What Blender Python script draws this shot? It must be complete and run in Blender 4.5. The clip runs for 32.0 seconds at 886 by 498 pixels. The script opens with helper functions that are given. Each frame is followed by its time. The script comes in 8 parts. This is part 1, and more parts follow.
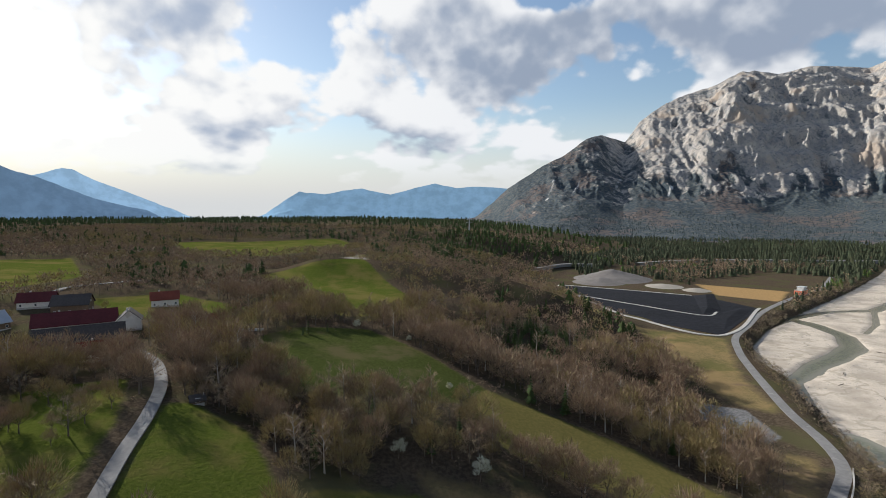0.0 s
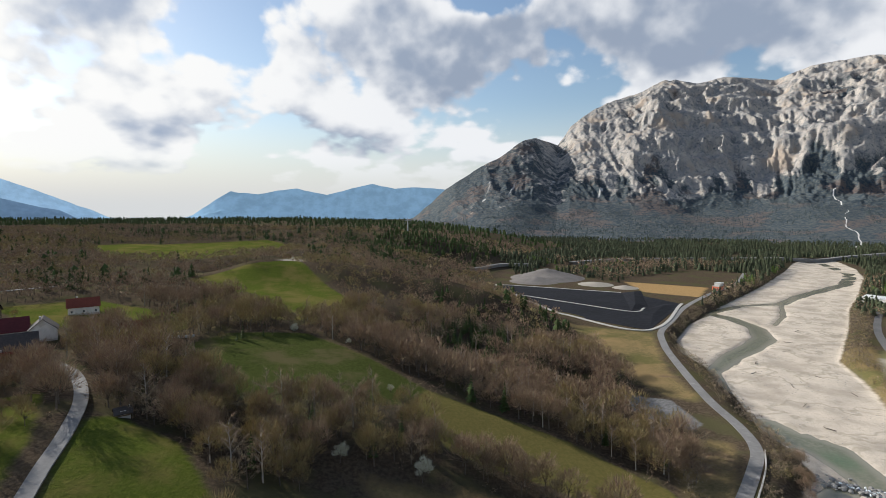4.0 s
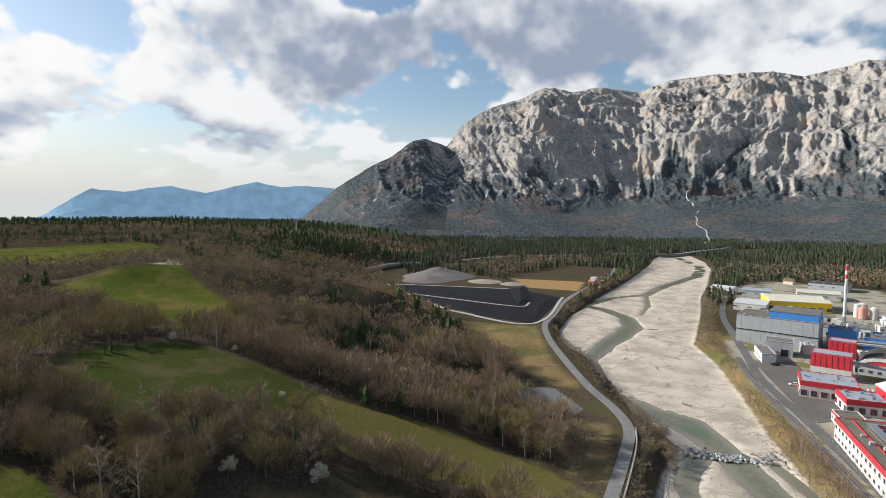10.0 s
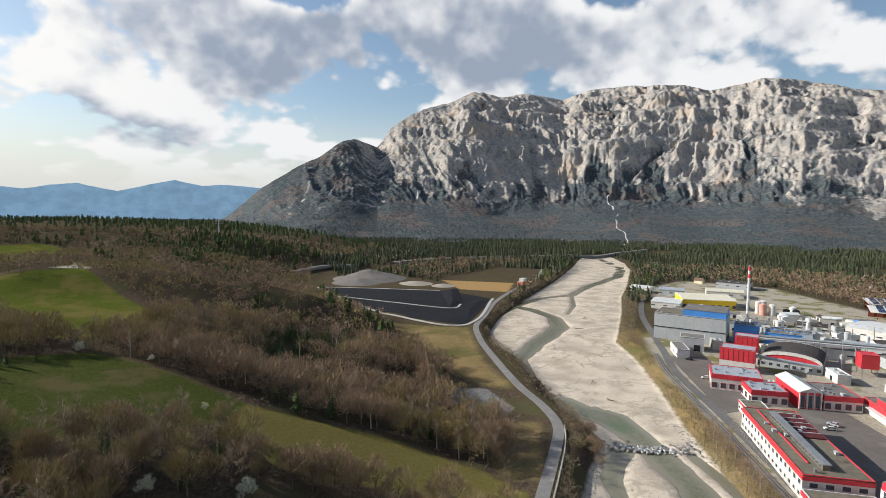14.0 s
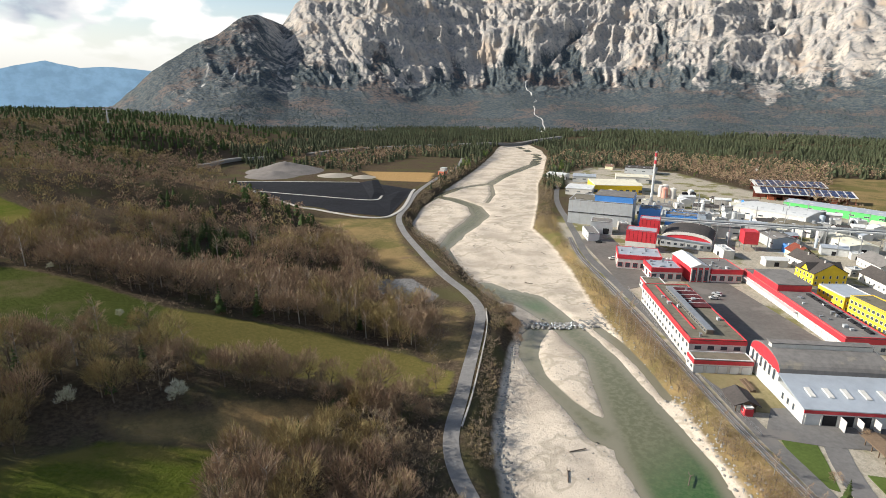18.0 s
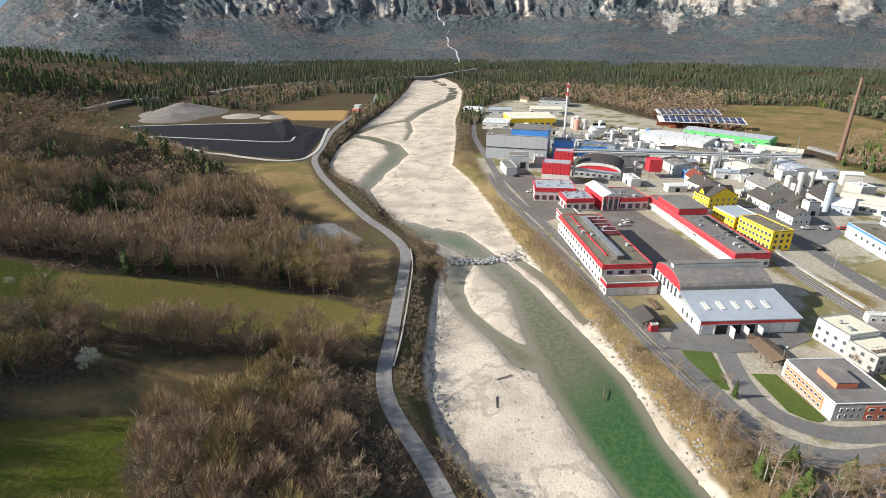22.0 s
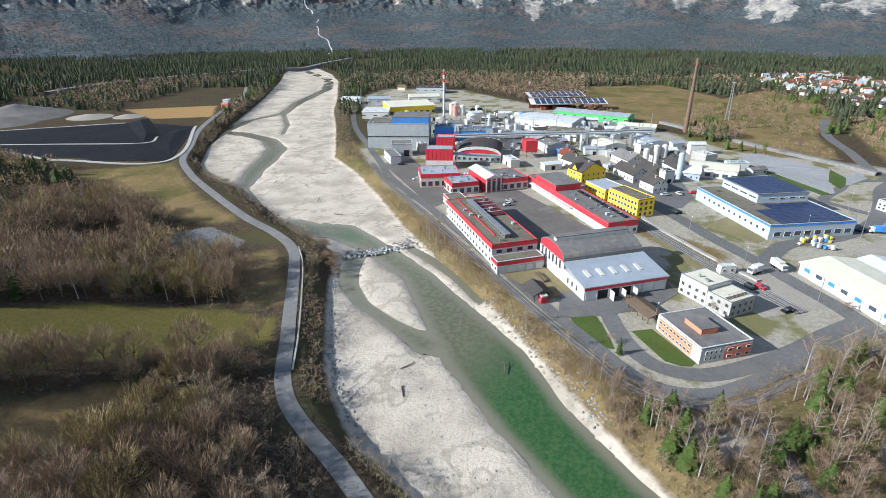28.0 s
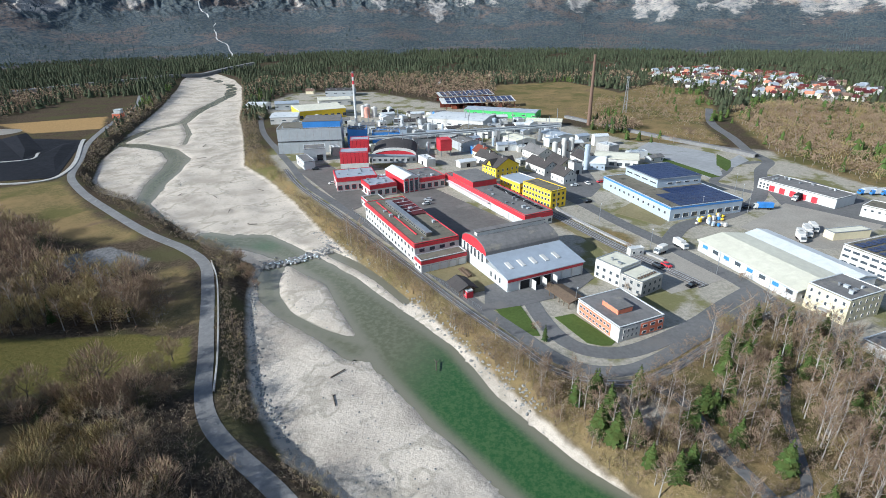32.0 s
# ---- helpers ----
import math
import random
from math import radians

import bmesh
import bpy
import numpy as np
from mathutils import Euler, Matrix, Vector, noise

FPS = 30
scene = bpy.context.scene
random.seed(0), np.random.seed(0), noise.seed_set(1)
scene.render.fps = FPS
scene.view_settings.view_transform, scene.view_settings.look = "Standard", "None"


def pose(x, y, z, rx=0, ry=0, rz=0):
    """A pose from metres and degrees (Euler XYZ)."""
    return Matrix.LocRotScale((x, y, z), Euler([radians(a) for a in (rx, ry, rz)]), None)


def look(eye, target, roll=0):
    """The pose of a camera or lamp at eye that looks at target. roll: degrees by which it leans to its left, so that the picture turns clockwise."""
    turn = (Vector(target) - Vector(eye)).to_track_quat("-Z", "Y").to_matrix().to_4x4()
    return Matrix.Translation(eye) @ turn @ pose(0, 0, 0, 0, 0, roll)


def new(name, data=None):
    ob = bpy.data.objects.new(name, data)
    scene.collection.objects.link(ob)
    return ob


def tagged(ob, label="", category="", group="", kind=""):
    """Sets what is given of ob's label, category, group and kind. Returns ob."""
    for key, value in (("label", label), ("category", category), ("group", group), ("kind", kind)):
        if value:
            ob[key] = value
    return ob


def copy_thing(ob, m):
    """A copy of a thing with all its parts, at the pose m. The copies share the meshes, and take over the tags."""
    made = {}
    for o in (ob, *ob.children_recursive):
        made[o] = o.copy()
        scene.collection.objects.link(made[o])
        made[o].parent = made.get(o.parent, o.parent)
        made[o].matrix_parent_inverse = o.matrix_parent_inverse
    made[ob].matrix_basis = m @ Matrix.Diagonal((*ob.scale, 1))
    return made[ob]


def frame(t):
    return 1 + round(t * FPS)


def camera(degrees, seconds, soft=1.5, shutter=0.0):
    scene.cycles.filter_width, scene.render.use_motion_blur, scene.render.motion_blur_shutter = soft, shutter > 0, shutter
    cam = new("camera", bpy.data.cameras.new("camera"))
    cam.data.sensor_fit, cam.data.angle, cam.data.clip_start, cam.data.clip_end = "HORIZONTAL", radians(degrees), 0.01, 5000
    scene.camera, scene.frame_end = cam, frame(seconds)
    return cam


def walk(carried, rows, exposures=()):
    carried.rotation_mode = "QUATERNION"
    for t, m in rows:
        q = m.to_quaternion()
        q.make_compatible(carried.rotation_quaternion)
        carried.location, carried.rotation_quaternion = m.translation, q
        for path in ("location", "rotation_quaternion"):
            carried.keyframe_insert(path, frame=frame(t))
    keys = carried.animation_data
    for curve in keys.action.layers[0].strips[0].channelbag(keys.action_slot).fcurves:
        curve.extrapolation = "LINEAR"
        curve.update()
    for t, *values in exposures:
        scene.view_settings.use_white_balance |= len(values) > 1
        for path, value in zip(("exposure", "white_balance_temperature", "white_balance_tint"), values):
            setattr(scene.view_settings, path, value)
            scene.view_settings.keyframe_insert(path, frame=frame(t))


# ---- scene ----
cam = camera(79.55, 32.0, soft=0.6)
# seconds, x, y, z, yaw, pitch, roll of the hovering camera
ROWS = [
    (0.0, -0.00, 0.00, 90.00, -0.02, -4.37, 0.28),
    (0.5, -0.09, -0.05, 90.03, -0.63, -4.33, 0.25),
    (1.0, -0.18, -0.10, 90.06, -1.34, -4.32, 0.24),
    (1.5, -0.28, -0.15, 90.10, -2.13, -4.33, 0.25),
    (2.0, -0.38, -0.20, 90.13, -3.01, -4.33, 0.21),
    (2.5, -0.48, -0.26, 90.17, -3.83, -4.28, 0.21),
    (3.0, -0.57, -0.33, 90.21, -4.84, -4.26, 0.21),
    (3.5, -0.66, -0.40, 90.25, -5.86, -4.31, 0.20),
    (5.5, -0.96, -0.70, 90.41, -9.11, -4.31, 0.14),
    (6.0, -1.04, -0.77, 90.45, -10.41, -4.36, 0.09),
    (6.5, -1.11, -0.83, 90.49, -11.75, -4.36, 0.05),
    (7.0, -1.18, -0.88, 90.52, -12.89, -4.35, -0.01),
    (7.5, -1.25, -0.91, 90.54, -13.97, -4.31, 0.01),
    (8.0, -1.32, -0.91, 90.55, -15.18, -4.29, 0.05),
    (8.5, -1.39, -0.89, 90.54, -16.28, -4.33, 0.06),
    (9.0, -1.45, -0.82, 90.51, -17.16, -4.34, 0.08),
    (9.5, -1.52, -0.73, 90.48, -17.76, -4.38, 0.08),
    (10.0, -1.58, -0.60, 90.44, -18.33, -4.40, 0.05),
    (10.5, -1.65, -0.44, 90.40, -18.87, -4.40, -0.01),
    (11.0, -1.71, -0.25, 90.37, -19.61, -4.38, -0.05),
    (11.5, -1.77, -0.05, 90.36, -20.54, -4.34, -0.10),
    (12.0, -1.84, 0.18, 90.37, -21.57, -4.37, -0.19),
    (12.5, -1.91, 0.41, 90.41, -22.72, -4.34, -0.21),
    (13.0, -1.99, 0.66, 90.48, -23.75, -4.28, -0.27),
    (13.5, -2.07, 0.91, 90.57, -24.73, -4.30, -0.33),
    (15.5, -2.39, 1.95, 91.06, -29.25, -4.36, -0.38),
    (16.0, -2.45, 2.21, 91.21, -30.38, -7.11, -0.36),
    (16.5, -2.47, 2.48, 91.37, -31.46, -9.99, -0.37),
    (17.0, -2.46, 2.75, 91.54, -32.43, -12.80, -0.44),
    (17.5, -2.43, 3.01, 91.72, -33.48, -13.72, -0.43),
    (18.0, -2.38, 3.25, 91.91, -34.45, -16.00, -0.41),
    (18.5, -2.32, 3.46, 92.09, -35.53, -19.81, -0.39),
    (19.0, -2.27, 3.63, 92.27, -36.41, -21.20, -0.37),
    (19.5, -2.22, 3.77, 92.43, -37.31, -21.54, -0.34),
    (20.0, -2.18, 3.87, 92.58, -38.41, -21.59, -0.29),
    (20.5, -2.16, 3.95, 92.71, -39.62, -21.55, -0.28),
    (21.0, -2.13, 4.01, 92.82, -40.89, -21.55, -0.26),
    (21.5, -2.11, 4.06, 92.91, -42.21, -21.62, -0.19),
    (22.0, -2.09, 4.10, 92.98, -43.42, -22.66, -0.11),
    (22.5, -2.05, 4.14, 93.02, -44.37, -23.42, -0.10),
    (23.0, -2.00, 4.18, 93.04, -45.44, -23.67, -0.09),
    (23.5, -1.94, 4.22, 93.04, -46.71, -23.74, -0.06),
    (24.0, -1.87, 4.26, 93.00, -48.08, -23.78, -0.03),
    (24.5, -1.78, 4.32, 92.93, -49.49, -23.83, 0.04),
    (25.0, -1.68, 4.39, 92.84, -50.59, -23.83, 0.07),
    (25.5, -1.58, 4.47, 92.72, -51.57, -23.83, 0.10),
    (27.5, -1.18, 4.85, 92.19, -55.03, -23.76, 0.19),
    (28.0, -1.08, 4.95, 92.07, -56.15, -23.71, 0.23),
    (28.5, -1.00, 5.04, 91.94, -57.36, -23.73, 0.28),
    (29.0, -0.94, 5.13, 91.82, -58.57, -23.78, 0.33),
    (29.5, -0.88, 5.21, 91.70, -59.70, -23.72, 0.40),
    (30.0, -0.83, 5.29, 91.59, -60.79, -23.65, 0.46),
    (30.5, -0.79, 5.35, 91.48, -61.97, -23.65, 0.53),
    (31.0, -0.76, 5.41, 91.38, -63.20, -23.60, 0.60),
    (31.5, -0.73, 5.46, 91.27, -64.36, -23.63, 0.67),
    (32.0, -0.70, 5.51, 91.16, -65.52, -23.60, 0.71),
]
walk(cam, [(t, pose(x, y, z, 90 + pitch, roll, yaw)) for t, x, y, z, yaw, pitch, roll in ROWS],
     exposures=[(0.0, 0.44, 6100, 10), (13.0, 0.46, 6200, 10), (17.0, 0.68, 6450, 10), (20.0, 0.86, 6450, 10), (25.0, 0.84, 5900, 9), (32.0, 0.57, 5450, 7)])

# ---- light ----
SUN_AZ, SUN_EL = 49.0, 27.0
sun_dir = Vector((-math.sin(radians(SUN_AZ)) * math.cos(radians(SUN_EL)), math.cos(radians(SUN_AZ)) * math.cos(radians(SUN_EL)), math.sin(radians(SUN_EL))))
sun = new("sun", bpy.data.lights.new("sun", "SUN"))
sun.data.energy, sun.data.angle, sun.data.color = 5.0, radians(0.6), (1.0, 0.93, 0.82)
sun.matrix_world = look((0, 0, 300), Vector((0, 0, 300)) - sun_dir)

world = bpy.data.worlds.new("sky")
scene.world = world
world.use_nodes = True
wn, wl = world.node_tree.nodes, world.node_tree.links
wn.clear()


def node(nodes, kind, **values):
    n = nodes.new(kind)
    for key, value in values.items():
        if key in n.inputs:
            n.inputs[key].default_value = value
    return n


def math_node(nodes, links, op, a, b=None, clamp=False):
    n = nodes.new("ShaderNodeMath")
    n.operation, n.use_clamp = op, clamp
    for i, v in enumerate((a, b)):
        if v is None:
            continue
        if isinstance(v, (int, float)):
            n.inputs[i].default_value = v
        else:
            links.new(v, n.inputs[i])
    return n.outputs[0]


def mix_node(nodes, links, fac, a, b):
    n = nodes.new("ShaderNodeMix")
    n.data_type = "RGBA"
    for socket, v in ((n.inputs[0], fac), (n.inputs[6], a), (n.inputs[7], b)):
        if isinstance(v, (int, float)):
            socket.default_value = v
        elif isinstance(v, tuple):
            socket.default_value = (*v, 1.0)
        else:
            links.new(v, socket)
    return n.outputs[2]


def ramp_node(nodes, links, fac, lo, hi):
    n = nodes.new("ShaderNodeMapRange")
    n.interpolation_type = "SMOOTHSTEP"
    links.new(fac, n.inputs[0])
    n.inputs[1].default_value, n.inputs[2].default_value = lo, hi
    return n.outputs[0]


def noise_node(nodes, links, vector, scale, detail=5.0, rough=0.55):
    n = nodes.new("ShaderNodeTexNoise")
    n.inputs["Scale"].default_value, n.inputs["Detail"].default_value, n.inputs["Roughness"].default_value = scale, detail, rough
    links.new(vector, n.inputs["Vector"])
    return n.outputs[0]


def build_sky():
    sky = wn.new("ShaderNodeTexSky")
    sky.sky_type, sky.sun_disc = "NISHITA", False
    sky.sun_elevation, sky.sun_rotation = radians(SUN_EL), radians(-SUN_AZ)
    sky.air_density, sky.dust_density = 1.1, 0.7
    coord = wn.new("ShaderNodeTexCoord")
    sep = wn.new("ShaderNodeSeparateXYZ")
    wl.new(coord.outputs["Generated"], sep.inputs[0])
    z = math_node(wn, wl, "MAXIMUM", sep.outputs[2], 0.0)
    # heaped clouds: noise and billows on a flat layer seen in perspective, gathered round a few masses and gaps
    def puffs(lift):
        up = wn.new("ShaderNodeVectorMath")
        up.operation = "ADD"
        wl.new(coord.outputs["Generated"], up.inputs[0])
        up.inputs[1].default_value = lift
        s = wn.new("ShaderNodeSeparateXYZ")
        wl.new(up.outputs[0], s.inputs[0])
        rise = math_node(wn, wl, "ADD", math_node(wn, wl, "MULTIPLY", math_node(wn, wl, "MAXIMUM", s.outputs[2], 0.0), 0.8), 0.34)
        comb = wn.new("ShaderNodeCombineXYZ")
        for i in range(2):
            wl.new(math_node(wn, wl, "DIVIDE", s.outputs[i], 0.5), comb.inputs[i])
        wl.new(math_node(wn, wl, "MULTIPLY", math_node(wn, wl, "DIVIDE", s.outputs[2], rise), 2.3), comb.inputs[2])
        mp = wn.new("ShaderNodeMapping")
        mp.inputs["Location"].default_value = (0.7, 1.4, 0.3)
        wl.new(comb.outputs[0], mp.inputs[0])
        total = math_node(wn, wl, "MULTIPLY", noise_node(wn, wl, mp.outputs[0], 2.3, 8.0, 0.50), 1.25)
        for scale, amount in ((5.0, 0.22), (11.0, 0.16), (24.0, 0.09)):
            v = wn.new("ShaderNodeTexVoronoi")
            v.feature = "SMOOTH_F1"
            v.inputs["Scale"].default_value = scale
            v.inputs["Smoothness"].default_value = 0.7
            wl.new(mp.outputs[0], v.inputs["Vector"])
            total = math_node(wn, wl, "SUBTRACT", total, math_node(wn, wl, "MULTIPLY", v.outputs["Distance"], amount))
        return total

    def mass(az, el, near, far, amount):
        dv = wn.new("ShaderNodeVectorMath")
        dv.operation = "DISTANCE"
        sq = wn.new("ShaderNodeMapping")
        sq.inputs["Scale"].default_value = (1, 1, 2.2)
        wl.new(coord.outputs["Generated"], sq.inputs[0])
        wl.new(sq.outputs[0], dv.inputs[0])
        a, e = radians(az), radians(el)
        dv.inputs[1].default_value = (math.sin(a) * math.cos(e), math.cos(a) * math.cos(e), 2.2 * math.sin(e))
        return math_node(wn, wl, "MULTIPLY", ramp_node(wn, wl, dv.outputs["Value"], far, near), amount)

    dens, above = puffs((0, 0, 0)), puffs((-0.02, 0.0, 0.045))
    total = None
    for az, el, near, far, amount in ((5, 15, 0.02, 0.36, 0.20), (30, 18, 0.02, 0.42, 0.18), (-23, 10.0, 0.02, 0.20, 0.15), (-28, 19.5, 0.04, 0.36, 0.20), (52, 18, 0.04, 0.4, 0.10), (11, 21.5, 0.02, 0.13, -0.34), (42, 21, 0.02, 0.14, -0.22), (-14, 16, 0.02, 0.10, -0.10), (17, 9, 0.02, 0.12, -0.08), (-4, 7, 0.03, 0.16, 0.08), (28, 9, 0.02, 0.2, 0.08)):
        q = mass(az, el, near, far, amount)
        total = q if total is None else math_node(wn, wl, "ADD", total, q)
    # clouds thin out towards the zenith
    total = math_node(wn, wl, "SUBTRACT", total, math_node(wn, wl, "MULTIPLY", ramp_node(wn, wl, z, 0.42, 0.70), 0.22))
    dens, above = (math_node(wn, wl, "ADD", q, 0.05) for q in (dens, above))
    dens, above = math_node(wn, wl, "ADD", dens, total), math_node(wn, wl, "ADD", above, total)
    cover = ramp_node(wn, wl, dens, 0.42, 0.53)
    slope = math_node(wn, wl, "MULTIPLY", math_node(wn, wl, "SUBTRACT", above, dens), 2.2)
    core = math_node(wn, wl, "ADD", math_node(wn, wl, "MULTIPLY", total, 1.1), math_node(wn, wl, "MULTIPLY", dens, 0.55))
    thick = ramp_node(wn, wl, math_node(wn, wl, "ADD", core, math_node(wn, wl, "MULTIPLY", slope, 0.6)), 0.26, 0.74)
    glow_v = wn.new("ShaderNodeVectorMath")
    glow_v.operation = "DOT_PRODUCT"
    wl.new(coord.outputs["Generated"], glow_v.inputs[0])
    glow_v.inputs[1].default_value = sun_dir
    near_sun = ramp_node(wn, wl, glow_v.outputs["Value"], 0.55, 1.0)
    lit = mix_node(wn, wl, near_sun, (1.10, 1.08, 1.05), (1.26, 1.21, 1.12))
    shade = mix_node(wn, wl, near_sun, (0.40, 0.46, 0.56), (0.52, 0.59, 0.71))
    cloud = mix_node(wn, wl, thick, lit, shade)
    blue = wn.new("ShaderNodeVectorMath")
    blue.operation = "SCALE"
    wl.new(sky.outputs[0], blue.inputs[0])
    blue.inputs[3].default_value = 0.14
    # pale haze low over the horizon
    low = ramp_node(wn, wl, z, 0.20, 0.0)
    clear = mix_node(wn, wl, low, blue.outputs[0], (0.86, 0.85, 0.81))
    both = mix_node(wn, wl, math_node(wn, wl, "MULTIPLY", cover, ramp_node(wn, wl, z, 0.015, 0.11)), clear, cloud)
    bg = wn.new("ShaderNodeBackground")
    wl.new(both, bg.inputs[0])
    bg.inputs[1].default_value = 0.60
    out = wn.new("ShaderNodeOutputWorld")
    wl.new(bg.outputs[0], out.inputs[0])


build_sky()


# ---- materials ----
def mat(name, a, b, rough=0.8, fine=1.0, coarse=0.08, bump=0.25, metal=0.0, island=0.0, objects=0.0, spot=None, spot_scale=0.3, spot_lo=0.58):
    """A surface of two tones at two scales, with grain, bump, stains and variation from piece to piece."""
    m = bpy.data.materials.new(name)
    m.use_nodes = True
    n, l = m.node_tree.nodes, m.node_tree.links
    bsdf = n["Principled BSDF"]
    geo = n.new("ShaderNodeNewGeometry")
    p = geo.outputs["Position"]
    grain = noise_node(n, l, p, fine, 5.0, 0.6)
    patch = noise_node(n, l, p, coarse, 4.0, 0.55)
    fac = math_node(n, l, "ADD", math_node(n, l, "MULTIPLY", grain, 0.6), math_node(n, l, "MULTIPLY", patch, 0.6))
    col = mix_node(n, l, ramp_node(n, l, fac, 0.38, 0.82), a, b)
    if spot:
        s = noise_node(n, l, p, spot_scale, 6.0, 0.6)
        col = mix_node(n, l, ramp_node(n, l, s, spot_lo, spot_lo + 0.1), col, spot)
    if island or objects:
        vary = n.new("ShaderNodeHueSaturation")
        if island:
            src, amount = geo.outputs["Random Per Island"], island
        else:
            src, amount = n.new("ShaderNodeObjectInfo").outputs["Random"], objects
        l.new(math_node(n, l, "ADD", math_node(n, l, "MULTIPLY", src, 2 * amount), 1 - amount), vary.inputs["Value"])
        l.new(math_node(n, l, "ADD", math_node(n, l, "MULTIPLY", src, 0.05), 0.475), vary.inputs["Hue"])
        l.new(col, vary.inputs["Color"])
        col = vary.outputs[0]
    l.new(col, bsdf.inputs["Base Color"])
    l.new(math_node(n, l, "ADD", math_node(n, l, "MULTIPLY", grain, 0.2), rough - 0.1, True), bsdf.inputs["Roughness"])
    bsdf.inputs["Metallic"].default_value = metal
    bsdf.inputs["Specular IOR Level"].default_value = 0.5 if rough < 0.6 else 0.1
    if bump:
        bn = n.new("ShaderNodeBump")
        bn.inputs["Strength"].default_value, bn.inputs["Distance"].default_value = bump, 0.3 / fine
        l.new(grain, bn.inputs["Height"])
        l.new(bn.outputs[0], bsdf.inputs["Normal"])
    return m


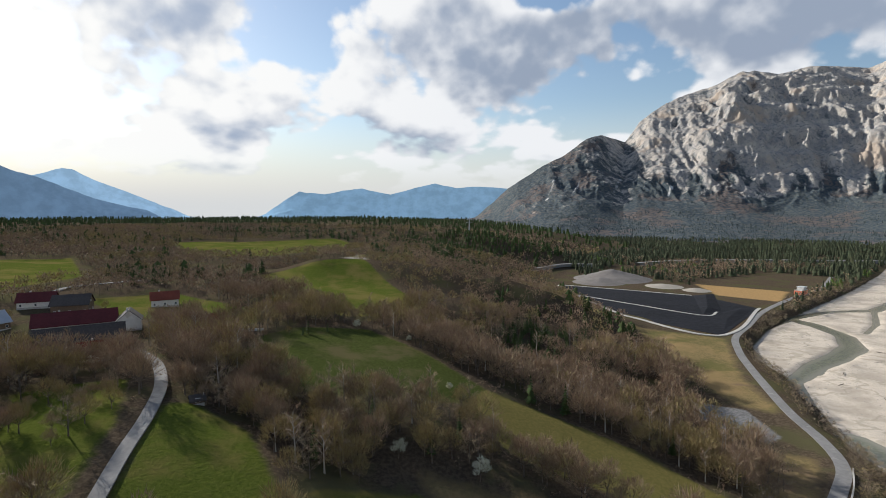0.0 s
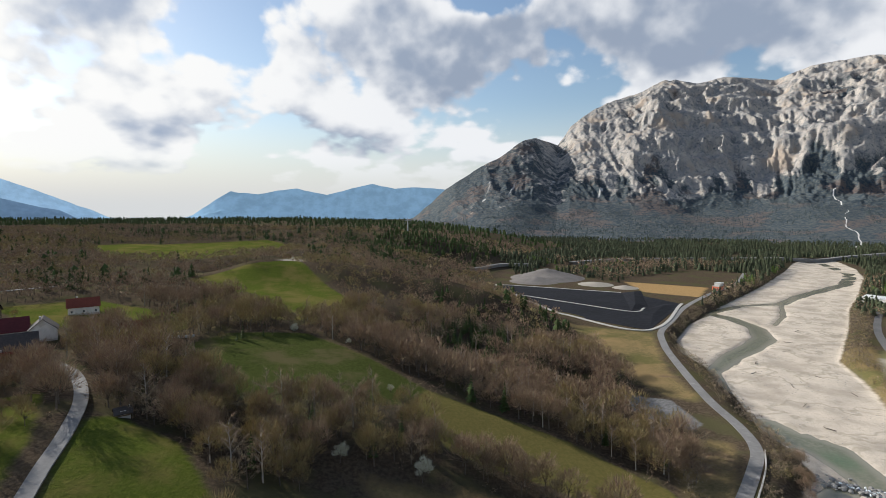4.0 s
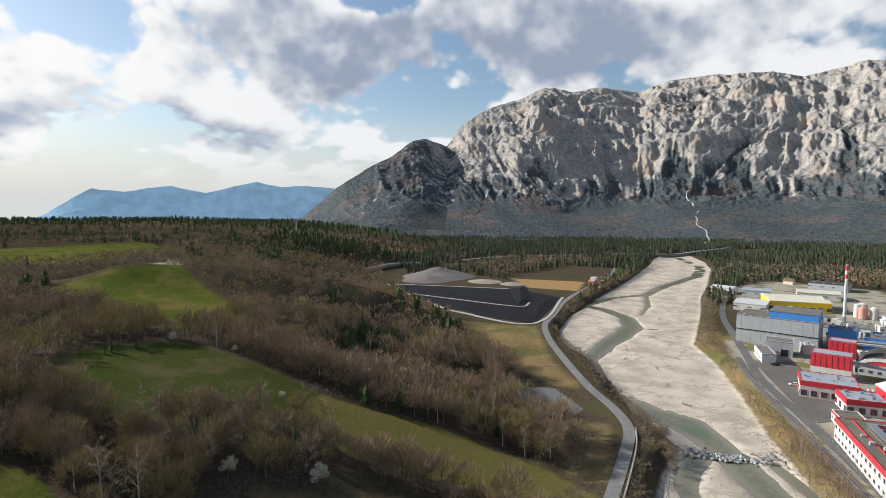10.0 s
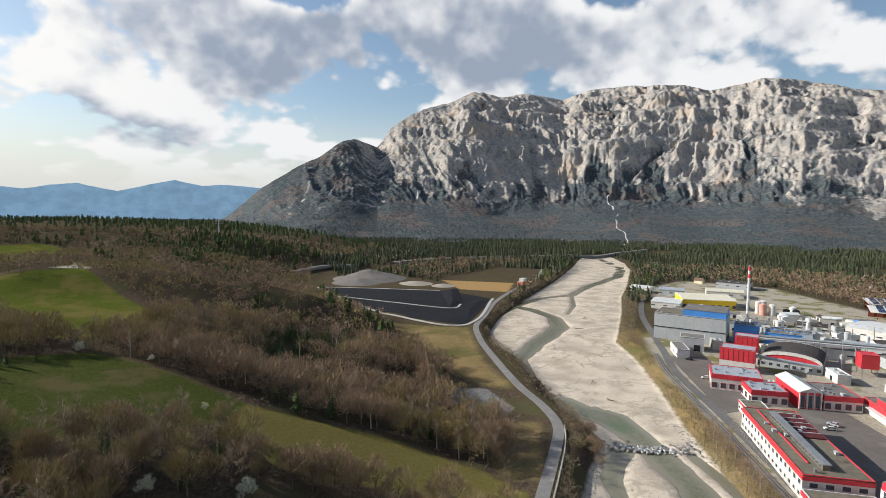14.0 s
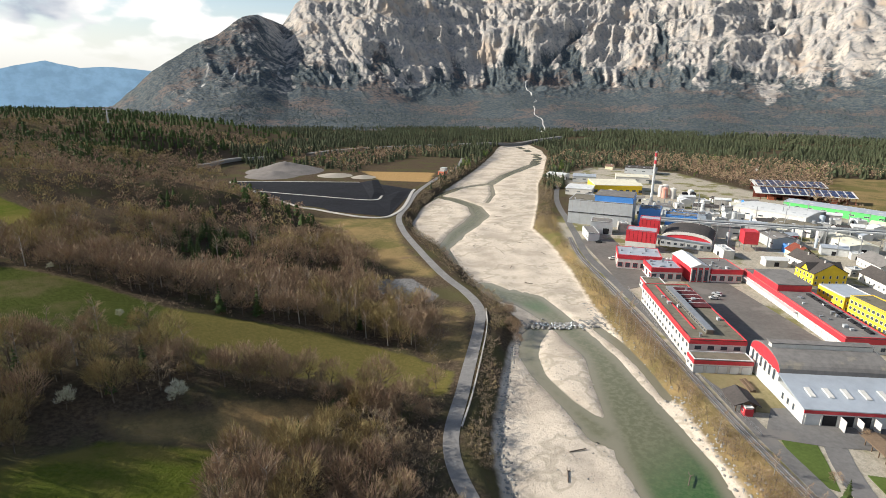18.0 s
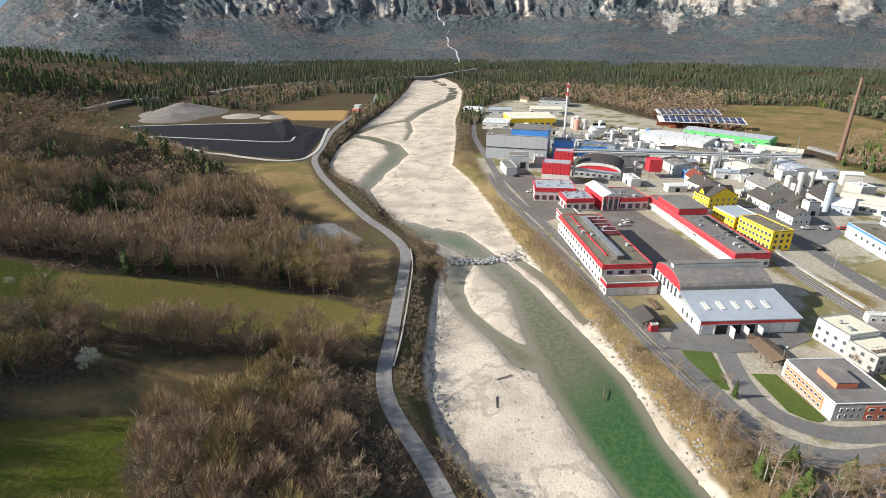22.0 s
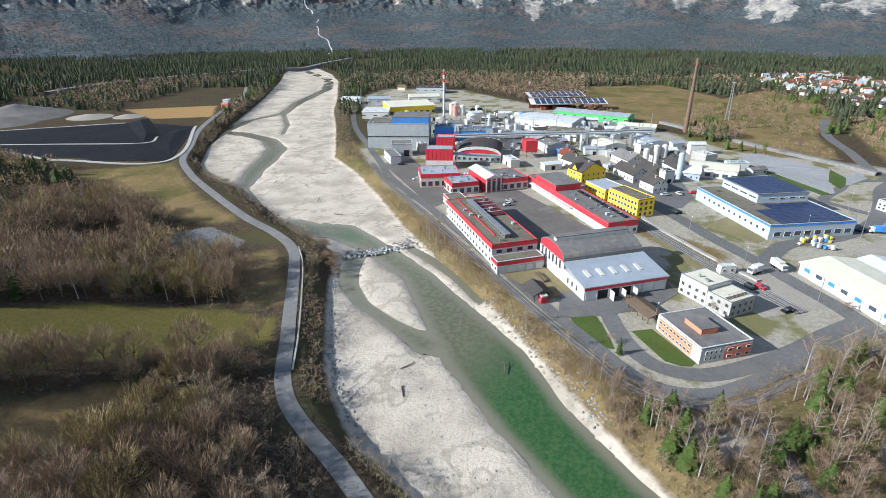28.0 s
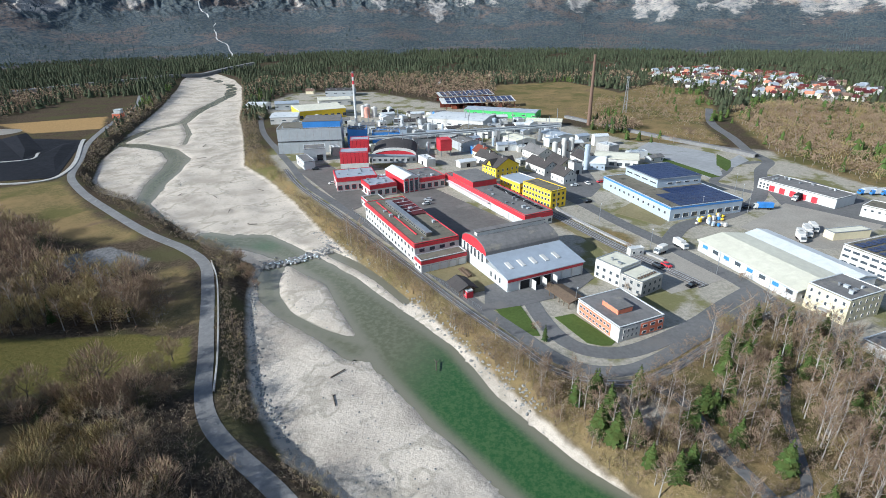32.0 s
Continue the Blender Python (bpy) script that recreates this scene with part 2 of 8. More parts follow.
M = {
    "white": mat("white_render", (0.64, 0.62, 0.58), (0.50, 0.485, 0.45), 0.75, 0.6, 0.08, spot=(0.47, 0.44, 0.39), spot_scale=0.22, spot_lo=0.60),
    "cream": mat("cream_render", (0.70, 0.62, 0.42), (0.60, 0.53, 0.36), 0.8, 0.6, 0.08),
    "grey": mat("grey_sheeting", (0.42, 0.44, 0.45), (0.34, 0.36, 0.37), 0.55, 0.5, 0.06),
    "lightgrey": mat("pale_sheeting", (0.62, 0.63, 0.62), (0.50, 0.51, 0.50), 0.55, 0.5, 0.06),
    "concrete": mat("concrete", (0.42, 0.40, 0.37), (0.30, 0.29, 0.27), 0.85, 0.8, 0.1),
    "red": mat("red_sheeting", (0.62, 0.035, 0.05), (0.45, 0.03, 0.04), 0.5, 0.7, 0.1),
    "orange": mat("salmon_render", (0.78, 0.25, 0.145), (0.68, 0.21, 0.12), 0.7, 0.7, 0.1),
    "pink": mat("pink_tank_paint", (0.66, 0.33, 0.26), (0.55, 0.27, 0.21), 0.6, 0.7, 0.1),
    "yellow": mat("yellow_render", (0.85, 0.60, 0.05), (0.74, 0.50, 0.04), 0.7, 0.7, 0.1),
    "blue": mat("blue_sheeting", (0.06, 0.24, 0.62), (0.05, 0.20, 0.52), 0.5, 0.7, 0.1),
    "paleblue": mat("pale_blue_sheeting", (0.43, 0.49, 0.55), (0.36, 0.42, 0.48), 0.5, 0.7, 0.1),
    "green": mat("green_sheeting", (0.10, 0.52, 0.14), (0.08, 0.44, 0.11), 0.5, 0.7, 0.1),
    "felt": mat("bitumen_roof", (0.20, 0.19, 0.18), (0.13, 0.125, 0.12), 0.9, 0.5, 0.08, spot=(0.24, 0.22, 0.18), spot_scale=0.12),
    "flatroof": mat("gravelled_roof", (0.19, 0.17, 0.13), (0.12, 0.11, 0.085), 0.9, 0.5, 0.07, spot=(0.07, 0.065, 0.05), spot_scale=0.15),
    "metalroof": mat("sheet_roof", (0.40, 0.44, 0.48), (0.33, 0.36, 0.40), 0.45, 0.4, 0.06, metal=0.2),
    "paleroof": mat("pale_sheet_roof", (0.66, 0.63, 0.50), (0.56, 0.53, 0.42), 0.6, 0.4, 0.05),
    "darkroof": mat("dark_tile_roof", (0.085, 0.075, 0.07), (0.055, 0.05, 0.048), 0.85, 1.2, 0.1),
    "redroof": mat("red_tile_roof", (0.20, 0.06, 0.04), (0.14, 0.042, 0.03), 0.85, 1.2, 0.1),
    "maroon": mat("maroon_sheet_roof", (0.105, 0.026, 0.028), (0.075, 0.02, 0.022), 0.6, 0.8, 0.1),
    "solar": mat("solar_panel", (0.018, 0.035, 0.10), (0.012, 0.022, 0.065), 0.5, 0.5, 0.05, bump=0),
    "glass": mat("window_glass", (0.075, 0.09, 0.105), (0.05, 0.06, 0.07), 0.15, 0.3, 0.05, bump=0),
    "dark": mat("dark_opening", (0.03, 0.03, 0.032), (0.02, 0.02, 0.022), 0.8, 0.8, 0.1),
    "steel": mat("galvanised_steel", (0.42, 0.43, 0.44), (0.32, 0.33, 0.34), 0.4, 1.0, 0.1, metal=0.7),
    "brickchimney": mat("weathered_brick_shaft", (0.20, 0.13, 0.095), (0.15, 0.10, 0.075), 0.9, 1.0, 0.1),
    "wood": mat("grey_brown_boards", (0.16, 0.115, 0.08), (0.11, 0.08, 0.055), 0.85, 1.5, 0.2),
    "asphalt": mat("asphalt", (0.165, 0.16, 0.155), (0.115, 0.112, 0.108), 0.9, 0.7, 0.05, spot=(0.16, 0.15, 0.14), spot_scale=0.06),
    "yard": mat("worn_asphalt_yard", (0.16, 0.148, 0.135), (0.12, 0.11, 0.10), 0.9, 0.6, 0.06, spot=(0.18, 0.165, 0.15), spot_scale=0.05),
    "lane": mat("pale_concrete_lane", (0.225, 0.218, 0.21), (0.16, 0.156, 0.15), 0.9, 0.6, 0.08, spot=(0.26, 0.25, 0.24), spot_scale=0.25),
    "ballast": mat("track_ballast", (0.20, 0.18, 0.165), (0.13, 0.12, 0.11), 0.95, 2.0, 0.1),
    "gravelroad": mat("gravel_lane", (0.34, 0.31, 0.26), (0.25, 0.225, 0.19), 0.95, 1.2, 0.08),
    "lawn": mat("lawn", (0.085, 0.12, 0.03), (0.06, 0.085, 0.022), 0.95, 1.0, 0.08),
    "drygrass": mat("dry_grass", (0.24, 0.20, 0.11), (0.17, 0.15, 0.075), 0.95, 0.8, 0.06),
    "liner": mat("black_basin_liner", (0.016, 0.017, 0.022), (0.010, 0.011, 0.014), 0.95, 0.3, 0.03),
    "bark": mat("grey_bark", (0.15, 0.125, 0.10), (0.10, 0.08, 0.065), 0.95, 2.0, 0.2, bump=0),
    "birch": mat("birch_bark", (0.38, 0.35, 0.31), (0.25, 0.228, 0.198), 0.9, 2.0, 0.2, bump=0),
    "twig": mat("brown_twigs", (0.30, 0.214, 0.142), (0.20, 0.141, 0.095), 0.95, 0.3, 0.03, bump=0, island=0.25),
    "bud": mat("budding_twigs", (0.30, 0.230, 0.110), (0.195, 0.150, 0.072), 0.95, 0.3, 0.03, bump=0, island=0.25),
    "needle": mat("conifer_needles", (0.060, 0.082, 0.026), (0.034, 0.050, 0.018), 0.9, 0.5, 0.03, bump=0, island=0.25),
    "pine": mat("pine_needles", (0.085, 0.115, 0.03), (0.055, 0.08, 0.022), 0.9, 0.5, 0.03, bump=0, island=0.25),
    "hazywood": mat("distant_conifers", (0.070, 0.078, 0.042), (0.038, 0.046, 0.027), 0.9, 0.2, 0.01, bump=0, island=0.3),
    "blossom": mat("white_blossom", (0.58, 0.57, 0.47), (0.36, 0.36, 0.25), 0.9, 1.0, 0.1, bump=0, island=0.2),
    "twigpale": mat("pale_twigs", (0.29, 0.225, 0.150), (0.195, 0.150, 0.100), 0.95, 0.3, 0.05, bump=0, island=0.25),
    # needles carry the same painted haze-blue tint as the massif's woods
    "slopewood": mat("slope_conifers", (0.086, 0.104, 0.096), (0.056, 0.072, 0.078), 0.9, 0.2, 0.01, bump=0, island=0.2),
    "paved": mat("pale_paving", (0.33, 0.33, 0.325), (0.26, 0.26, 0.255), 0.9, 0.4, 0.05, spot=(0.22, 0.215, 0.205), spot_scale=0.08),
    "rim": mat("white_rim_stones", (0.45, 0.43, 0.395), (0.33, 0.315, 0.29), 0.9, 1.0, 0.2),
    "rubble": mat("weir_boulders", (0.30, 0.29, 0.27), (0.18, 0.175, 0.165), 0.9, 1.5, 0.2, objects=0.2),
    "foam": mat("white_water", (0.75, 0.78, 0.78), (0.50, 0.56, 0.56), 0.6, 1.5, 0.3),
}


# ---- plan of the land: polylines in metres, x and y ----
DIKE = [(22, -120), (30, -60), (38, 0), (46, 40), (56, 69), (66, 98), (87, 121), (118, 153), (131, 169), (138, 188), (145, 220), (164, 280), (176, 312), (192, 344), (219, 377), (262, 430), (327, 493), (392, 548), (470, 640)]
FOOT = [(-60, -400), (0, -100), (30, 0), (48, 60), (70, 108), (96, 140), (112, 167), (109, 193), (119, 235), (132, 339), (132, 448), (128, 628), (165, 768), (270, 949), (420, 1150), (300, 2500), (-4000, 2500), (-4000, -400)]
BED = [(42, -120), (50, 0), (58, 45), (63, 60), (66, 76), (76, 93), (84, 103), (101, 120), (119, 137), (143, 156), (150, 180), (155, 200), (167, 230), (180, 270), (184, 305), (200, 338), (236, 380), (290, 432), (360, 493), (430, 555), (520, 640), (640, 760), (720, 830), (760, 820), (680, 690), (604, 600), (540, 540), (476, 478), (410, 420), (346, 354), (283, 293), (264, 275), (243, 236), (212, 190), (184, 152), (164, 120), (137, 75), (119, 50), (104, 29), (90, 8), (76, -30), (66, -120)]


def seg(px, py, a, b):
    """Distance to the stretch a-b and how far along it."""
    dx, dy = b[0] - a[0], b[1] - a[1]
    s = np.clip(((px - a[0]) * dx + (py - a[1]) * dy) / (dx * dx + dy * dy), 0, 1)
    return np.hypot(px - a[0] - s * dx, py - a[1] - s * dy), s


def line_d(px, py, line):
    d = np.full(np.shape(px), 1e9)
    for a, b in zip(line, line[1:]):
        d = np.minimum(d, seg(px, py, a, b)[0])
    return d


def poly_d(px, py, poly):
    """Signed distance to a closed outline, positive inside."""
    px, py = np.asarray(px, float), np.asarray(py, float)
    d, inside = np.full(np.shape(px), 1e9), np.zeros(np.shape(px), bool)
    for a, b in zip(poly, poly[1:] + poly[:1]):
        d = np.minimum(d, seg(px, py, a, b)[0])
        if a[1] != b[1]:
            cross = (a[1] > py) != (b[1] > py)
            inside ^= cross & (px < a[0] + (py - a[1]) * (b[0] - a[0]) / (b[1] - a[1]))
    return np.where(inside, d, -d)


def chain_d(px, py, chain):
    """Signed distance to a stream given by x, y and half width, positive inside."""
    d = np.full(np.shape(px), -1e9)
    for a, b in zip(chain, chain[1:]):
        q, s = seg(px, py, a, b)
        d = np.maximum(d, a[2] + s * (b[2] - a[2]) - q)
    return d


def step(a, b, x):
    q = np.clip((x - a) / (b - a), 0, 1)
    return q * q * (3 - 2 * q)


def wave(x, y, k, seed=0.0):
    """Cheap rolling unevenness from sines, about -1 to 1."""
    r = np.random.RandomState(int(seed * 7 + 3))
    out = 0
    for i in range(6):
        a, f, p = r.uniform(0, 6.28), k * (1 + 0.45 * i), r.uniform(0, 6.28)
        out = out + np.sin((x * np.cos(a) + y * np.sin(a)) * f + p) / (1 + 0.5 * i)
    return out / 2.4


def fbm(x, y, scale, octaves=5, seed=0, ridged=False):
    """Layered value noise, 0 to 1."""
    r = np.random.RandomState(seed)
    table = r.rand(256, 256)
    out, amp, total = 0.0, 1.0, 0.0
    for o in range(octaves):
        u, v = x / scale + 17.3 * o, y / scale + 9.1 * o
        i, j = np.floor(u).astype(int), np.floor(v).astype(int)
        f, g = u - i, v - j
        f, g = f * f * (3 - 2 * f), g * g * (3 - 2 * g)
        q = lambda a, b: table[a % 256, b % 256]
        n = (q(i, j) * (1 - f) + q(i + 1, j) * f) * (1 - g) + (q(i, j + 1) * (1 - f) + q(i + 1, j + 1) * f) * g
        if ridged:
            n = 1 - np.abs(2 * n - 1)
        out, total = out + amp * n, total + amp
        amp, scale = amp * 0.5, scale * 0.5
    return out / total


WATER = []
RIDGES = [([(-320, 1000), (-150, 960), (-10, 900), (70, 825), (129, 812), (182, 822), (250, 850)], [56, 55, 53, 48, 37, 21, 6], 62),
          ([(-70, 420), (10, 425), (41, 398), (79, 382), (104, 368), (122, 352)], [40, 42, 39, 28, 14, 5], 36)]


def land(x, y):
    """Height of the land."""
    x, y = np.asarray(x, float), np.asarray(y, float)
    u = poly_d(x, y, FOOT)
    z = 4 + 0 * x
    far = np.hypot(x, y)
    hill = 30 * step(-4, 175, u) + 0.045 * np.clip(u - 150, 0, 480) + 1.6 * wave(x, y, 0.035, 1) * step(20, 90, u) + 4 * wave(x, y, 0.011, 2) * step(80, 260, u)
    spur = 13 * np.exp(-(line_d(x, y, [(-90, 420), (20, 415), (84, 400), (118, 372)]) / 34) ** 2) - 13 * np.exp(-(line_d(x, y, [(-140, 500), (-20, 520), (60, 550), (125, 590)]) / 42) ** 2)
    dell = -5 * np.exp(-(line_d(x, y, [(-60, 300), (0, 275), (60, 250), (112, 215)]) / 20) ** 2) - 3.5 * np.exp(-(line_d(x, y, [(-70, 165), (-20, 140), (30, 125), (70, 112)]) / 13) ** 2)
    z = z + np.maximum(hill + (spur + dell) * step(0, 50, u), 0)
    # wooded ridges: crest lines with their heights
    for line, tall, wide in RIDGES:
        d, h = np.full(x.shape, 1e9), np.zeros(x.shape)
        for a, b, ha, hb in zip(line, line[1:], tall, tall[1:]):
            q, s = seg(x, y, a, b)
            h = np.where(q < d, ha + s * (hb - ha), h)
            d = np.minimum(d, q)
        z = np.maximum(z, 4 + (h - 4 + 1.5 * wave(x, y, 0.03, 9)) * np.exp(-(d / wide) ** 2))
    z = z + (0.35 * wave(x, y, 0.05, 3)) * step(30, 60, -u) * step(500, 700, far)
    b = poly_d(x, y, BED)
    z = z - (z - 0.05) * step(-7, 1.5, b)
    z = z + np.where(b > 0, (0.25 * wave(x, y, 0.11, 4) + 1.0 * (fbm(x, y, 26, 4, 81, True) - 0.6) + 0.4 * (fbm(x, y, 7, 2, 82) - 0.5)) * step(0, 10, b), 0)
    for c in WATER:
        w = chain_d(x, y, c)
        z = z - 1.7 * step(-2.0, 3.0, w)
    dk = line_d(x, y, DIKE)
    z = z + (4.6 - z) * step(7, 3.5, dk)
    return z


WATER += [
    [(160, 200, 5), (158, 188, 8), (164, 174, 9), (161, 158, 7), (157, 144, 6), (147, 117, 6), (130, 92, 9), (113, 66, 12), (98, 45, 10), (84, 20, 9), (72, -20, 9), (60, -110, 9)],
    [(148, 149, 3.5), (138, 144, 4), (126, 133, 3.5), (118, 119, 2.6), (114, 103, 2.6), (110, 86, 5)],
    [(166, 134, 2.0), (161, 118, 2.5), (155, 104, 2.5), (143, 86, 2.0)],
    [(150, 198, 3), (166, 236, 3), (180, 268, 4), (210, 295, 6), (238, 314, 7), (262, 334, 7), (279, 364, 6), (283, 398, 6), (278, 424, 5), (230, 382, 3), (196, 336, 2)],
    [(278, 424, 5), (328, 450, 4), (373, 455, 5), (430, 497, 5), (542, 562, 6), (625, 640, 6), (735, 825, 6)],
    [(373, 455, 2), (330, 400, 2), (300, 372, 1.5)],
]
MEADOWS = {
    "meadow_by_lane": [(-69, 100), (-80, 148), (-76, 156), (-53, 142), (-37, 117), (-36, 96)],
    "orchard_meadow": [(-92, 96), (-125, 150), (-100, 165), (-86, 136), (-79, 104)],
    "middle_meadow": [(-83, 222), (-70, 247), (-36, 253), (-8, 226), (16, 198), (9, 183), (-17, 180), (-42, 171), (-62, 189)],
    "strip_meadow": [(16, 198), (62, 172), (84, 147), (90, 131), (80, 121), (66, 135), (47, 146), (20, 158), (9, 183)],
    "glade": [(-32, 122), (-6, 134), (15, 125), (12, 114), (6, 104), (7, 97), (-4, 95), (-30, 102)],
    "upper_meadow": [(-136, 392), (-66, 425), (-18, 337), (-24, 300), (-58, 292), (-92, 323)],
    "plateau_meadow": [(-345, 673), (-175, 850), (-109, 765), (-179, 553), (-270, 561)],
    "village_meadow": [(-191, 281), (-162, 316), (-97, 280), (-90, 250), (-130, 248), (-162, 258)],
    "west_meadow": [(-360, 392), (-330, 471), (-244, 359), (-242, 288), (-300, 300)],
}
DRY = [[(136, 377), (184, 343), (166, 300), (150, 262), (140, 215), (128, 225), (124, 300)], [(283, 593), (349, 533), (305, 478), (268, 515)], [(112, 180), (126, 176), (116, 158), (98, 145), (94, 152)],
       [(500, 70), (700, 90), (790, 175), (720, 260), (560, 200), (490, 130)], [(205, 20), (225, 55), (240, 60), (224, 18)],
       [(164, 121), (137, 75), (119, 50), (104, 29), (90, 8), (76, -30), (84, -60), (150, -50), (174, -30), (150, -4), (118, 12), (118, 22), (126, 42), (139, 62), (157, 90), (178, 124), (200, 158), (228, 202), (255, 236), (300, 290), (283, 293), (264, 275), (243, 236), (212, 190), (184, 152)],
       [(-6, 142), (15, 139), (27, 140), (45, 133), (43, 126), (31, 125), (20, 125), (9, 130), (-4, 135)], [(99, 174), (118, 163), (100, 136), (88, 143)]]
EAST_WOOD = [(400, -52), (470, -40), (575, -26), (670, -85), (660, -166), (560, -420), (320, -300), (330, -112), (355, -84)]
SCRUB = [(416, 40), (446, 78), (520, 96), (640, 100), (800, 60), (720, -5), (575, -18), (519, -4), (430, -20)]
PALE = [[(110, 230), (128, 220), (126, 193), (118, 187), (103, 204)], [(112, 16), (119, 4), (112, -2), (100, 6)]]
QUARRY = [(-105, 438), (-73, 549), (-96, 628), (-129, 495)]
FLAT = [[(262, 262), (330, 290), (470, 440), (560, 470), (600, 380), (480, 130), (420, 20), (420, -60), (300, -140), (150, -120), (118, 20), (150, 88)]]


def grid_mesh(name, x, y, z, material, attributes=()):
    """One sheet from arrays of the same shape (rows, columns)."""
    rows, cols = x.shape
    i = np.arange(rows * cols).reshape(rows, cols)
    quads = np.stack([i[:-1, :-1], i[:-1, 1:], i[1:, 1:], i[1:, :-1]], -1).reshape(-1, 4)
    me = bpy.data.meshes.new(name)
    me.vertices.add(rows * cols)
    me.vertices.foreach_set("co", np.stack([x, y, z], -1).astype(np.float32).ravel())
    me.loops.add(quads.size)
    me.loops.foreach_set("vertex_index", quads.astype(np.int32).ravel())
    me.polygons.add(len(quads))
    me.polygons.foreach_set("loop_start", np.arange(0, quads.size, 4, dtype=np.int32))
    me.polygons.foreach_set("use_smooth", np.ones(len(quads), bool))
    for key, values in attributes:
        me.attributes.new(key, "FLOAT", "POINT").data.foreach_set("value", values.astype(np.float32).ravel())
    me.update(calc_edges=True)
    me.materials.append(material)
    return me


def attr(n, name):
    a = n.new("ShaderNodeAttribute")
    a.attribute_name = name
    return a.outputs["Fac"]


def ground_material():
    m = bpy.data.materials.new("land")
    m.use_nodes = True
    n, l = m.node_tree.nodes, m.node_tree.links
    bsdf = n["Principled BSDF"]
    p = n.new("ShaderNodeNewGeometry").outputs["Position"]
    grain, fine, patch = noise_node(n, l, p, 0.9, 6, 0.65), noise_node(n, l, p, 4.0, 3, 0.6), noise_node(n, l, p, 0.05, 5, 0.6)
    rag = math_node(n, l, "MULTIPLY", math_node(n, l, "SUBTRACT", noise_node(n, l, p, 0.22, 5, 0.65), 0.5), 9.0)

    def zone(name, lo, hi, ragged=1.0):
        return ramp_node(n, l, math_node(n, l, "ADD", attr(n, name), math_node(n, l, "MULTIPLY", rag, ragged)), lo, hi)

    litter = mix_node(n, l, ramp_node(n, l, grain, 0.35, 0.7), (0.056, 0.043, 0.030), (0.105, 0.080, 0.055))
    litter = mix_node(n, l, ramp_node(n, l, patch, 0.45, 0.65), litter, (0.076, 0.070, 0.036))
    grass = mix_node(n, l, ramp_node(n, l, grain, 0.3, 0.7), (0.060, 0.078, 0.013), (0.088, 0.103, 0.022))
    grass = mix_node(n, l, ramp_node(n, l, patch, 0.42, 0.66), grass, (0.130, 0.112, 0.036))
    # darker grass on the middle meadow: cloud shade put into its colour
    shaded_grass = mix_node(n, l, ramp_node(n, l, grain, 0.3, 0.7), (0.040, 0.052, 0.014), (0.064, 0.074, 0.022))
    shaded_grass = mix_node(n, l, ramp_node(n, l, patch, 0.46, 0.64), shaded_grass, (0.088, 0.078, 0.036))
    grass = mix_node(n, l, zone("shaded_grass", -2, 2, 0.5), grass, shaded_grass)
    dry = mix_node(n, l, ramp_node(n, l, grain, 0.3, 0.72), (0.215, 0.160, 0.078), (0.135, 0.108, 0.05))
    dry = mix_node(n, l, ramp_node(n, l, patch, 0.45, 0.68), dry, (0.235, 0.165, 0.08))
    broad = noise_node(n, l, p, 0.022, 5, 0.65)
    dry = mix_node(n, l, math_node(n, l, "MULTIPLY", ramp_node(n, l, broad, 0.50, 0.62), 0.75), dry, (0.098, 0.098, 0.036))
    dry = mix_node(n, l, ramp_node(n, l, broad, 0.40, 0.30), dry, (0.160, 0.112, 0.072))
    town = mix_node(n, l, ramp_node(n, l, grain, 0.35, 0.7), (0.38, 0.345, 0.28), (0.27, 0.245, 0.195))
    town = mix_node(n, l, ramp_node(n, l, patch, 0.5, 0.62), town, (0.17, 0.16, 0.075))
    stone = mix_node(n, l, ramp_node(n, l, fine, 0.3, 0.75), (0.63, 0.55, 0.45), (0.45, 0.39, 0.315))
    stone = mix_node(n, l, ramp_node(n, l, patch, 0.40, 0.66), stone, (0.40, 0.345, 0.28))
    pebble = noise_node(n, l, p, 0.45, 7, 0.78)
    stone = mix_node(n, l, math_node(n, l, "MULTIPLY", ramp_node(n, l, pebble, 0.50, 0.66), 0.40), stone, (0.30, 0.26, 0.21))
    streak = noise_node(n, l, p, 0.11, 6, 0.7)
    stone = mix_node(n, l, math_node(n, l, "MULTIPLY", ramp_node(n, l, streak, 0.60, 0.70), 0.6), stone, (0.29, 0.255, 0.205))
    # dry braided channels
    braid = math_node(n, l, "ABSOLUTE", math_node(n, l, "SUBTRACT", noise_node(n, l, p, 0.024, 4, 0.58), 0.5))
    stone = mix_node(n, l, math_node(n, l, "MULTIPLY", ramp_node(n, l, braid, 0.020, 0.004), 0.55), stone, (0.30, 0.265, 0.205))
    # grey scree slope, its tone lowered for the shade it lies in
    stone = mix_node(n, l, ramp_node(n, l, attr(n, "scree"), -4, -2), stone, mix_node(n, l, ramp_node(n, l, grain, 0.35, 0.65), (0.115, 0.112, 0.11), (0.20, 0.195, 0.19)))
    wet = attr(n, "wet")
    stone = mix_node(n, l, ramp_node(n, l, wet, -0.3, 0.6), stone, (0.17, 0.165, 0.125))
    stone = mix_node(n, l, ramp_node(n, l, wet, 0.6, 3.0), stone, (0.07, 0.10, 0.06))
    col = mix_node(n, l, zone("town", -6, 6, 1.0), litter, town)
    col = mix_node(n, l, zone("dry", -3, 3, 0.8), col, dry)
    col = mix_node(n, l, zone("meadow", -1.5, 1.5, 0.45), col, grass)
    earth = mix_node(n, l, ramp_node(n, l, grain, 0.3, 0.7), (0.36, 0.235, 0.105), (0.27, 0.175, 0.08))
    col = mix_node(n, l, zone("earth", -3, 3, 0.8), col, earth)
